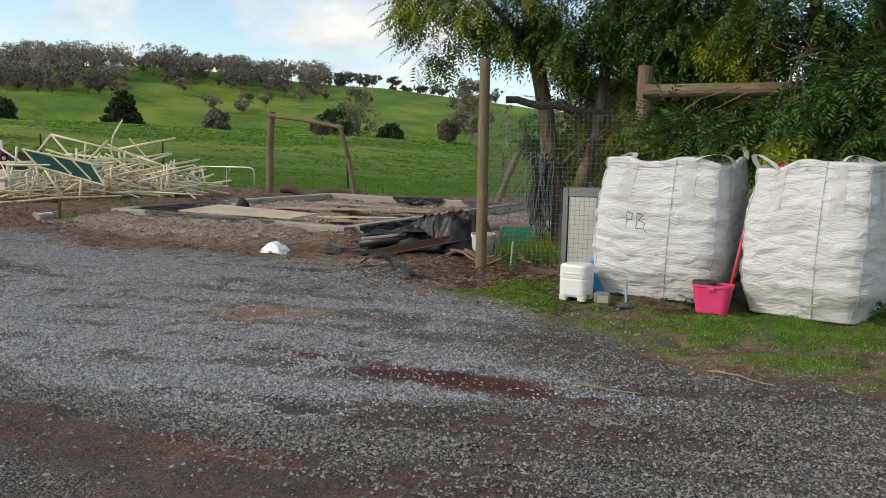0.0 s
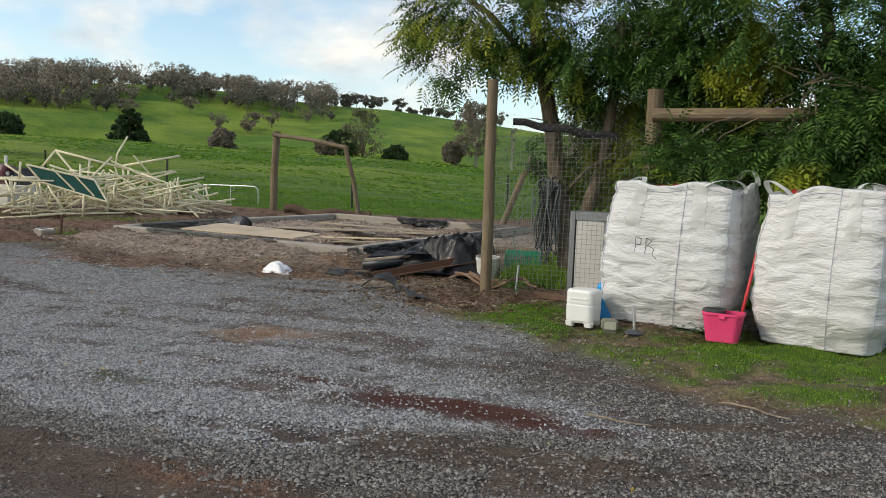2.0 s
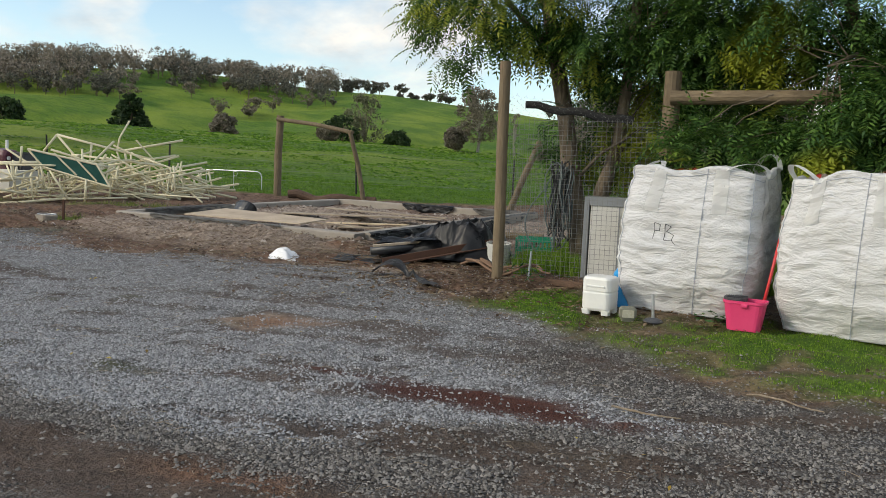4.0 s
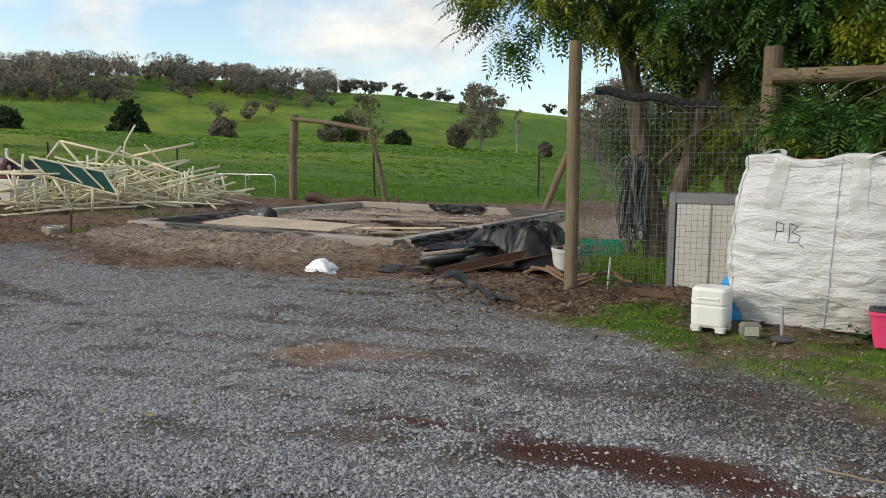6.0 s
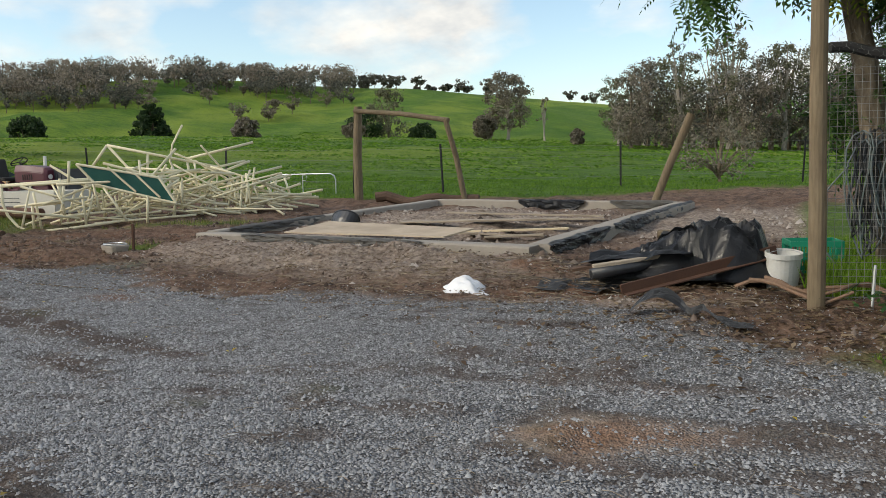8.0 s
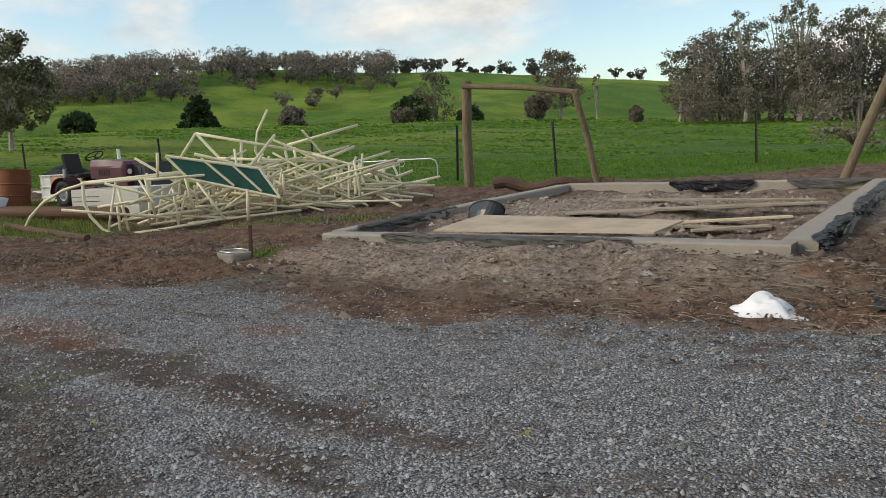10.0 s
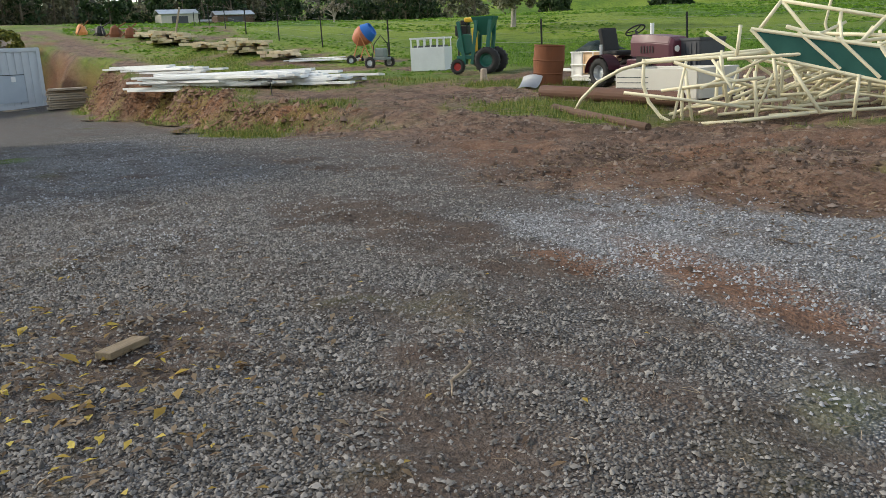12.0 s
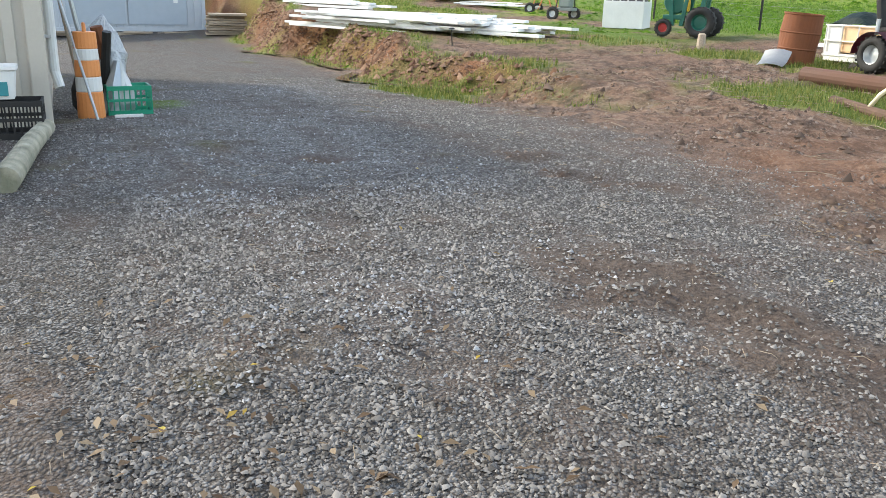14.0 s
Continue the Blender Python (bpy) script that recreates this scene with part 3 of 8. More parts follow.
def bulk_bag(x, y, rz, wide, deep, tall, seed, label, slump=0.0):
    z0 = ground_z(x, y) + 0.0
    ob = empty("bulk_bag", x, y, z0, rz, label, "bulk bag", "bulk bags under the trees")

    def surf(a, h, grow=0.0):
        """Point of the bag's side at angle a (turns) and height share h."""
        t = 2 * math.pi * a
        c, s = math.cos(t), math.sin(t)
        belly = 0.93 + 0.11 * math.sin(math.pi * min(1, h * 0.95 + 0.12)) ** 0.8
        foot = 0.86 + 0.14 * hump(h / 0.22)
        p = 4.0 + 5.0 * h * h + 3.0 * (1 - h) ** 4
        r = (abs(c) ** p + abs(s) ** p) ** (-1 / p)
        wr = wobble((c * 1.2, s * 1.2, h * 5.0), 1.3, 0.020, seed) + wobble((c * 3, s * 3, h * 17), 1.5, 0.012, seed + 5) + wobble((c * 5, s * 5, h * 9), 1.6, 0.010, seed + 9)
        warp = 2.2 * noise.noise(Vector((c * 1.4, s * 1.4, h * 2 + seed)))
        wr += 0.013 * (0.3 - abs(noise.noise(Vector((c * 1.3, s * 1.3, h * 9 + warp + seed))))) + 0.006 * (0.3 - abs(noise.noise(Vector((c * 2.6 + 7, s * 2.6, h * 20 + warp * 2 + seed)))))
        wr += 0.004 * math.sin(h * 43 + 3.2 * noise.noise(Vector((c * 1.5, s * 1.5, seed)))) * math.sin(math.pi * h)
        rr = r * belly * foot * (1 + wr * 1.5) + grow
        top = tall * (0.985 + 0.02 * math.sin(2 * t + seed) + 0.07 * noise.noise(Vector((c * 1.7, s * 1.7, seed * 3))) + 0.05 * max(0.0, s))
        z = 0.012 + h * top
        lean = slump * h * h
        return Vector((wide / 2 * rr * c + lean, deep / 2 * rr * s, z))
    nu, nv = 144, 84
    bm = bmesh.new()
    rows = []
    for j in range(nv + 1):
        rows.append([bm.verts.new(surf(i / nu, j / nv)) for i in range(nu)])
    # the rim turns in and drops to the contents
    for k2, (sh, dz) in enumerate(((0.97, 0.012), (0.93, -0.03), (0.84, -0.10))):
        rows.append([bm.verts.new(Vector((v.co.x * sh, v.co.y * sh, v.co.z + dz + wobble(v.co, 6, 0.03, seed)))) for v in rows[nv]])
    for a, b in zip(rows, rows[1:]):
        for i in range(nu):
            bm.faces.new((a[i], a[(i + 1) % nu], b[(i + 1) % nu], b[i]))
    bm.faces.new(rows[0][::-1])
    part("bag_body", bm, WOVEN, ob, smooth=True)
    # side seams and vertical stitching
    for i, a in enumerate((0.125, 0.375, 0.625, 0.875, 0.79)):
        bm = bmesh.new()
        tube(bm, [surf(a, h / 26, 0.006) for h in range(27)], 0.0035, 5)
        part("seam", bm, SEAM, ob, "grey-blue stitched seam")
    bm = bmesh.new()
    tube(bm, [surf(i / 60, 0.965, 0.006) for i in range(61)], 0.003, 5)
    part("seam", bm, SEAM, ob, "grey-blue stitched seam")
    # lifting loops: straps sewn flat on the sides, with a loop over each corner
    for i, a in enumerate((0.125, 0.375, 0.625, 0.875)):
        for da in (-0.055, 0.055):
            def strap(u, v, a=a, da=da):
                p = surf(a + da + (v - 0.5) * 0.026, 0.70 + 0.29 * u, 0.012)
                return p
            part("lifting_strap", sheet(strap, 10, 2, 0.004), WEBBING, ob, "white woven webbing strap")
        p0, p1 = surf(a - 0.05, 0.985, 0.01), surf(a + 0.05, 0.985, 0.01)
        out = Vector((p0.x + p1.x, p0.y + p1.y, 0)).normalized()
        rise = (0.09, 0.17, 0.13, 0.10)[(i + int(seed)) % 4]
        lean = (0.13, 0.02, 0.14, -0.12)[(i + int(seed)) % 4]
        side = (p1 - p0).normalized().cross(Vector((0, 0, 1)))

        def loop(u, v, p0=p0, p1=p1, out=out, rise=rise, lean=lean):
            q = p0.lerp(p1, u)
            e = math.sin(math.pi * u) ** 0.6
            return q + Vector((0, 0, rise * e)) + out * (lean * e + (v - 0.5) * 0.055)
        part("lifting_loop", sheet(loop, 16, 2, 0.005), WEBBING, ob, "white woven webbing loop")
    # slack rubbish lying in the mouth
    def fill(u, v):
        t, r = 2 * math.pi * u, v * 0.44
        z = tall * 0.93 + 0.05 * noise.noise(Vector((math.cos(t) * v * 3, math.sin(t) * v * 3, seed)))
        return Vector((wide * r * math.cos(t), deep * r * math.sin(t), z))
    part("liner", sheet(fill, 24, 6), WOVEN, ob, "crumpled white liner", True)
    return ob, surf


bag_a, surf_a = bulk_bag(-0.86, 8.66, -12, 1.28, 1.15, 1.34, 1.0, "full white woven bulk bag marked with black letters, on the grass", 0.06)
bag_b, surf_b = bulk_bag(0.53, 8.36, -21, 1.12, 1.10, 1.36, 4.0, "bulging white woven bulk bag filled with cans and bottles", 0.05)
# hand-drawn letters P and B on the first bag
for strokes in (((0.0, 0.0, 0.0, 1.0), (0.0, 1.0, 0.55, 0.92), (0.55, 0.92, 0.5, 0.55), (0.5, 0.55, 0.05, 0.5)),
                ((1.0, 0.0, 0.95, 1.0), (0.95, 1.0, 1.55, 0.85), (1.55, 0.85, 1.1, 0.55), (1.1, 0.55, 1.85, 0.35), (1.85, 0.35, 1.75, 0.05), (1.75, 0.05, 1.05, 0.0), (1.75, 0.05, 2.25, -0.25))):
    bm = bmesh.new()
    for ax, az_, bx, bz in strokes:
        tube(bm, [surf_a(0.692 + 0.022 * (ax + (bx - ax) * q / 4), 0.515 + 0.115 * (az_ + (bz - az_) * q / 4), 0.0005) for q in range(5)], 0.0032, 5)
    part("marker_letter", bm, INK, bag_a, "black hand-drawn letter")


def cans():
    cols = [simple("amber_bottle", (0.10, 0.03, 0.01), (0.20, 0.07, 0.02), 9, 0.2), simple("red_can", (0.35, 0.02, 0.02), (0.5, 0.05, 0.04), 9, 0.3, 0.4),
            simple("dull_can", (0.25, 0.2, 0.16), (0.45, 0.36, 0.3), 9, 0.35, 0.5)]
    rnd = random.Random(5)
    for i in range(34):
        first = i >= 26
        sx, sy = (rnd.uniform(-0.36, 0.36), rnd.uniform(-0.40, 0.30))
        base = bag_a if first else bag_b
        tall = 1.34 if first else 1.36
        p = base.matrix_basis @ Vector((sx, sy, tall * 0.965 + rnd.uniform(0.0, 0.05)))
        ob_m = pose(p.x, p.y, p.z, rnd.uniform(40, 130), rnd.uniform(-40, 40), rnd.uniform(0, 360))
        bm = bmesh.new()
        if i % 3 == 0:
            lathe(bm, [(0.0, -0.11), (0.034, -0.108), (0.036, -0.02), (0.034, 0.03), (0.014, 0.075), (0.013, 0.115), (0.0, 0.117)], 10)
        else:
            lathe(bm, [(0.0, -0.06), (0.027, -0.06), (0.033, -0.05), (0.031 if i % 2 else 0.024, 0.0), (0.033, 0.05), (0.027, 0.06), (0.0, 0.058)], 10)
        ob = part("bottle" if i % 3 == 0 else "drink_can", bm, cols[i % 3], None, smooth=True)
        ob.matrix_basis = ob_m
        tagged(ob, "empty amber glass bottle on top of the bag" if i % 3 == 0 else "crushed empty drink can on top of the bag", "bottle" if i % 3 == 0 else "can", "empties in the bulk bags")


cans()

PINK = simple("pink_plastic", (0.62, 0.035, 0.13), (0.78, 0.07, 0.20), 5, 0.42, 0, 0.05, 30, 0.01, 0.5)
REDP = simple("red_plastic", (0.50, 0.03, 0.04), (0.66, 0.06, 0.06), 5, 0.4)
GREYDARK = simple("dark_grey_plastic", (0.03, 0.032, 0.036), (0.08, 0.082, 0.09), 9, 0.55)
CREAMPL = simple("white_plastic", (0.66, 0.66, 0.63), (0.82, 0.82, 0.79), 4, 0.42, 0, 0.08, 30)
BLUEP = simple("blue_plastic", (0.01, 0.20, 0.50), (0.03, 0.34, 0.68), 5, 0.35)


def rounded_rect(w, d, r, n=5):
    out = []
    for qx, qy, a0 in ((1, 1, 0), (-1, 1, 90), (-1, -1, 180), (1, -1, 270)):
        for i in range(n):
            a = radians(a0 + 90 * i / (n - 1))
            out.append((qx * (w / 2 - r) + r * math.cos(a), qy * (d / 2 - r) + r * math.sin(a)))
    return out


def loft(bm, sections):
    """Skin a row of equal-length 3D outlines."""
    rows = [[bm.verts.new(p) for p in s] for s in sections]
    n = len(rows[0])
    for a, b in zip(rows, rows[1:]):
        for i in range(n):
            bm.faces.new((a[i], a[(i + 1) % n], b[(i + 1) % n], b[i]))
    bm.faces.new(rows[0][::-1])
    bm.faces.new(rows[-1])
    bmesh.ops.recalc_face_normals(bm, faces=bm.faces[:])
    return bm


def rr_ring(w, d, r, z):
    return [Vector((a, b, z)) for a, b in rounded_rect(w, d, r)]


def mop_bucket():
    x, y = -0.36, 7.92
    ob = empty("mop_bucket", x, y, ground_z(x, y), -8, "pink plastic mop bucket with a dark grey wringer", "bucket")
    bm = bmesh.new()
    loft(bm, [rr_ring(0.27, 0.20, 0.05, 0.0), rr_ring(0.275, 0.205, 0.05, 0.012), rr_ring(0.34, 0.25, 0.06, 0.235), rr_ring(0.36, 0.27, 0.065, 0.24), rr_ring(0.36, 0.27, 0.065, 0.262),
              rr_ring(0.335, 0.245, 0.06, 0.262), rr_ring(0.325, 0.235, 0.06, 0.20), rr_ring(0.26, 0.19, 0.05, 0.02)])
    part("tub", bm, PINK, ob, smooth=False)
    bm = bmesh.new()
    box(bm, (0.01, -0.13, 0.225), (0.06, 0.035, 0.03), None, 0.01)
    part("spout", bm, PINK, ob)
    bm = bmesh.new()
    loft(bm, [rr_ring(0.16, 0.20, 0.05, 0.19), rr_ring(0.19, 0.23, 0.06, 0.272), rr_ring(0.19, 0.23, 0.06, 0.285), rr_ring(0.15, 0.19, 0.05, 0.285), rr_ring(0.12, 0.16, 0.04, 0.21)])
    bmesh.ops.translate(bm, verts=bm.verts[:], vec=(-0.085, 0, 0))
    wr = part("wringer", bm, GREYDARK, ob, "dark grey plastic wringer")
    for i in range(9):
        bm = bmesh.new()
        box(bm, (-0.155 + 0.018 * i, 0, 0.281), (0.008, 0.17, 0.012))
        part("slot_bar", bm, GREYDARK, wr)
    bm = bmesh.new()
    tube(bm, [(-0.17, 0.0, 0.245), (-0.14, 0.15, 0.24), (0.0, 0.175, 0.235), (0.14, 0.15, 0.24), (0.17, 0.0, 0.245)], 0.005, 6)
    part("bail_handle", bm, PINK, ob)
    # the mop's handle leans against the bag
    mop = empty("floor_mop", x + 0.12, y + 0.10, ground_z(x, y) + 0.27, 0, "red plastic mop handle standing in the pink bucket", "mop")
    bm = bmesh.new()
    tube(bm, [(0, 0, -0.2), (0.07, 0.07, 0.22), (0.13, 0.12, 0.60)], 0.014, 8)
    part("pole", bm, REDP, mop, smooth=True)


mop_bucket()


def jerrycan():
    x, y = -1.66, 8.06
    ob = empty("jerrycan", x, y, ground_z(x, y), -10, "white plastic jerrycan standing upside down on the grass", "jerrycan")
    bm = bmesh.new()
    loft(bm, [rr_ring(0.255, 0.235, 0.05, 0.035), rr_ring(0.285, 0.265, 0.06, 0.06), rr_ring(0.29, 0.27, 0.06, 0.20), rr_ring(0.282, 0.262, 0.06, 0.215), rr_ring(0.29, 0.27, 0.06, 0.23), rr_ring(0.288, 0.268, 0.06, 0.33), rr_ring(0.27, 0.25, 0.06, 0.352), rr_ring(0.23, 0.21, 0.05, 0.36)])
    part("body", bm, CREAMPL, ob)
    for sx in (-1, 1):
        for sy in (-1, 1):
            bm = bmesh.new()
            loft(bm, [rr_ring(0.075, 0.07, 0.02, 0.0), rr_ring(0.09, 0.085, 0.025, 0.045)])
            bmesh.ops.translate(bm, verts=bm.verts[:], vec=(sx * 0.095, sy * 0.088, 0))
            part("foot", bm, CREAMPL, ob)
    bm = bmesh.new()
    loft(bm, [rr_ring(0.19, 0.02, 0.008, 0), rr_ring(0.17, 0.012, 0.005, 0.012)])
    bmesh.ops.rotate(bm, verts=bm.verts[:], matrix=Matrix.Rotation(radians(90), 3, "X"))
    bmesh.ops.translate(bm, verts=bm.verts[:], vec=(0, -0.130, 0.27))
    part("moulded_panel", bm, CREAMPL, ob)
    # blue drum behind it
    x, y = -1.50, 8.42
    ob = empty("blue_container", x, y, ground_z(x, y), 10, "bright blue plastic container half hidden beside the bag", "container")
    bm = bmesh.new()
    loft(bm, [rr_ring(0.20, 0.18, 0.05, 0.0), rr_ring(0.21, 0.19, 0.05, 0.03), rr_ring(0.21, 0.19, 0.05, 0.32), rr_ring(0.13, 0.12, 0.04, 0.38), rr_ring(0.06, 0.06, 0.02, 0.385)])
    part("body", bm, BLUEP, ob)
    bm = bmesh.new()
    lathe(bm, [(0.036, 0.382), (0.036, 0.42), (0.0, 0.421)], 14)
    part("cap", bm, BLUEP, ob)
    # floodlight lying on its back and a post base with a stub
    x, y = -1.36, 7.83
    ob = empty("floodlight", x, y, ground_z(x, y), 15, "small grey floodlight lying in the grass", "floodlight")
    bm = bmesh.new()
    loft(bm, [rr_ring(0.10, 0.075, 0.02, 0.0), rr_ring(0.155, 0.10, 0.02, 0.05), rr_ring(0.155, 0.10, 0.02, 0.115), rr_ring(0.12, 0.08, 0.02, 0.135)])
    part("housing", bm, simple("grey_olive_metal", (0.13, 0.13, 0.10), (0.22, 0.22, 0.17), 9, 0.6), ob)
    bm = bmesh.new()
    box(bm, (0, -0.053, 0.075), (0.105, 0.008, 0.07), None, 0.003)
    part("lens", bm, simple("clouded_lens", (0.35, 0.34, 0.26), (0.5, 0.48, 0.38), 12, 0.3), ob, "clouded yellowish lens")
    x, y = -1.13, 7.82
    ob = empty("post_stub", x, y, ground_z(x, y), 0, "grey metal stub on a round black foot", "stub")
    bm = bmesh.new()
    lathe(bm, [(0.0, 0.0), (0.085, 0.0), (0.09, 0.012), (0.07, 0.03), (0.03, 0.045), (0.0, 0.046)], 18)
    part("foot", bm, GREYDARK, ob)
    bm = bmesh.new()
    tube(bm, [(0, 0, 0.03), (-0.015, 0, 0.26)], 0.014, 8)
    part("pipe", bm, GALV, ob)


jerrycan()


# ---- the wire pen, its posts, the stacked panel, hose ----
def round_post(name, x, y, tall, r, rz, label, tilt=(0, 0), mat=POST, sink=0.35):
    ob = empty(name, x, y, ground_z(x, y), 0, label, "post")
    bm = bmesh.new()
    n = 9
    pts = [(tilt[0] * i / n + wobble((x, y, i), 0.9, 0.012), tilt[1] * i / n + wobble((y, x, i), 0.9, 0.012), -sink + (tall + sink) * i / n) for i in range(n + 1)]
    tube(bm, pts, r * 1.03, 14, r * 0.95)
    part("shaft", bm, mat, ob, smooth=False)
    return ob


pen_post = round_post("fence_post", -3.12, 9.42, 2.52, 0.066, 0, "tall round weathered pine post of the wire pen", (-0.03, 0.02))
pen_post_b = round_post("fence_post", -1.30, 9.62, 2.35, 0.095, 0, "thick round pine post among the tree's leaves")
pen_post_c = round_post("fence_post", -1.75, 12.6, 1.35, 0.07, 0, "short round pine post behind the wire")
pen_post_d = round_post("fence_post", 1.9, 9.62, 2.7, 0.09, 0, "round pine post behind the bulk bags")
bm = bmesh.new()
tube(bm, [(-1.30, 9.52, 2.27), (0.3, 9.53, 2.285), (1.95, 9.52, 2.27)], 0.075, 12)
tagged(part("top_rail", bm, RAIL), "round weathered pine rail fixed between posts", "rail")


def wire_mesh(name, p0, p1, z0, z1, step, label, r=0.0016):
    """Welded mesh between two plan points, one part a wire."""
    ob = empty(name, p0[0], p0[1], z0, 0, label, "wire mesh")
    d = Vector((p1[0] - p0[0], p1[1] - p0[1], 0))
    ln = d.length
    d.normalize()
    nrm = Vector((-d.y, d.x, 0))

    def at(s, z):
        return d * s + nrm * (0.03 * math.sin(s * 2.6) + wobble((s, z, 0), 1.5, 0.02)) + Vector((0, 0, z))
    n = int(ln / step)
    for i in range(n + 1):
        bm = bmesh.new()
        tube(bm, [at(i * step, (z1 - z0) * j / 5) for j in range(6)], r, 4, close=False)
        part("vertical_wire", bm, WIRE, ob)
    for j in range(int((z1 - z0) / step) + 1):
        bm = bmesh.new()
        tube(bm, [at(ln * i / 12, j * step) for i in range(13)], r, 4, close=False)
        part("horizontal_wire", bm, WIRE, ob)
    return ob


gz0 = ground_z(-2.2, 9.45)
wire_mesh("wire_fence", (-3.06, 9.44), (-1.36, 9.56), gz0 + 0.02, 2.02, 0.055, "square welded wire mesh fence of the pen", 0.0018)
wire_mesh("wire_fence", (-3.12, 9.50), (-3.0, 12.4), gz0 + 0.02, 1.9, 0.075, "square welded wire mesh side of the pen", 0.0016)


def chicken_wire():
    """A strip of hexagonal netting above the welded mesh, with a rolled black tube hung in it."""
    ob = empty("chicken_wire", -3.08, 9.46, 2.02, 0, "sagging hexagonal chicken wire strip above the mesh", "netting")
    bm = bmesh.new()
    w, nxx, nzz = 0.05, 34, 8
    for j in range(nzz):
        for i in range(nxx):
            if (i + j) % 2:
                continue
            x0, z0 = i * w, j * w * 0.75

            def q(a, b):
                return (a, 0.1 * a / 1.7 + 0.03 * math.sin(a * 5 + b * 4), b - 0.10 * math.sin(math.pi * a / 1.7))
            tube(bm, [q(x0, z0), q(x0 + w * 0.5, z0 + w * 0.35)], 0.001, 3, close=False)
            tube(bm, [q(x0 + w * 0.5, z0 + w * 0.35), q(x0 + w, z0)], 0.001, 3, close=False)
            tube(bm, [q(x0 + w * 0.5, z0 + w * 0.35), q(x0 + w * 0.5, z0 + w * 0.75)], 0.001, 3, close=False)
    tagged(part("netting", bm, WIRE, ob), kind="stuff")
    sock = tagged(new("shade_roll"), "rolled black netting tied along the pen's top", "netting roll")
    bm = bmesh.new()
    tube(bm, [(-3.05 + 1.25 * i / 9, 10.0 + 0.3 * i / 9 + 0.02 * math.sin(i), 2.22 - 0.16 * i / 9 + 0.02 * math.sin(i * 1.7)) for i in range(10)], 0.045, 9, 0.05)
    part("roll", bm, simple("black_netting", (0.015, 0.015, 0.015), (0.05, 0.05, 0.05), 60, 0.9, 0, 0.8, 120), sock)


chicken_wire()
bm = bmesh.new()
box(bm, (-2.55, 9.36, gz0 + 0.02), (1.0, 0.05, 0.07), Matrix.Rotation(radians(-14), 3, "Z"), 0.006)
tagged(part("kickboard", bm, DARKWOOD), "dark wooden board lying along the foot of the mesh", "board")
bm = bmesh.new()
tube(bm, [(-2.74, 9.38, gz0 - 0.08), (-2.73, 9.39, gz0 + 0.14), (-2.72, 9.40, gz0 + 0.34)], 0.012, 6)
tagged(part("stake", bm, GALV), "thin grey metal stake leaning on the mesh", "stake")


def insulated_panel():
    ob = empty("insulated_box", -1.80, 9.86, ground_z(-1.80, 9.86) + 0.01, 2, "white insulated box with grey metal edges and a dirty top", "box")
    w, d, h = 0.80, 0.40, 0.97
    edge = simple("grey_edge_metal", (0.20, 0.21, 0.22), (0.34, 0.35, 0.36), 9, 0.55, 0.4)
    for sx in (-1, 1):
        bm = bmesh.new()
        box(bm, (sx * (w / 2 - 0.03), 0, h / 2), (0.06, d, h), None, 0.006)
        part("corner_trim", bm, edge, ob, "grey metal corner trim")
    bm = bmesh.new()
    box(bm, (0, 0, h - 0.05), (w - 0.124, d - 0.004, 0.10), None, 0.006)
    part("top_trim", bm, edge, ob, "grey metal top trim")
    for sx in (-1, 1):
        bm = bmesh.new()
        box(bm, (sx * 0.165, 0.0, (h - 0.10) / 2), (0.322, d - 0.03, h - 0.104), None, 0.004)
        part("panel", bm, simple("dirty_white_panel", (0.46, 0.44, 0.39), (0.76, 0.755, 0.72), 2.2, 0.5), ob, "dirty white panel")
    bm = bmesh.new()
    box(bm, (0.0, -0.188, (h - 0.1) / 2), (0.012, 0.008, h - 0.106))
    part("join_strip", bm, edge, ob)


insulated_panel()


def hose_bundle():
    rnd = random.Random(3)
    ob = tagged(new("hose_bundle"), "bundle of grey and pale hoses hung on the tree trunk", "hose")
    cols = [simple("grey_hose", (0.05, 0.055, 0.06), (0.11, 0.115, 0.12), 9, 0.5), simple("pale_blue_hose", (0.08, 0.11, 0.11), (0.17, 0.20, 0.20), 9, 0.5), simple("black_hose", (0.015, 0.015, 0.016), (0.04, 0.04, 0.04), 9, 0.5)]
    for i in range(22):
        bm = bmesh.new()
        x0 = -2.68 + rnd.uniform(-0.10, 0.08)
        sag = rnd.uniform(0.42, 0.75)
        w = rnd.uniform(0.02, 0.08)
        y0 = 10.55 + rnd.uniform(-0.06, 0.06)
        top = 1.52 + rnd.uniform(-0.08, 0.06)
        pts = []
        for j in range(15):
            a = math.pi * 2 * j / 14
            pts.append((x0 + w * math.sin(a) + 0.05 * math.sin(a * 2 + i), y0 + 0.03 * math.cos(a * 3 + i), top - (top - sag) * (0.5 - 0.5 * math.cos(a))))
        tube(bm, pts, 0.008, 6)
        part("hose", bm, cols[i % 3], ob, smooth=True)
    for i in range(1):
        bm = bmesh.new()
        pts = [(-2.85 - 0.12 * i - 0.45 * math.sin(math.pi * j / 12) * (0.6 + 0.3 * i), 10.5 - 0.1 * i, 1.25 - 0.98 * j / 12) for j in range(13)]
        tube(bm, pts, 0.008, 6)
        part("hose", bm, cols[1], ob, smooth=True)


hose_bundle()


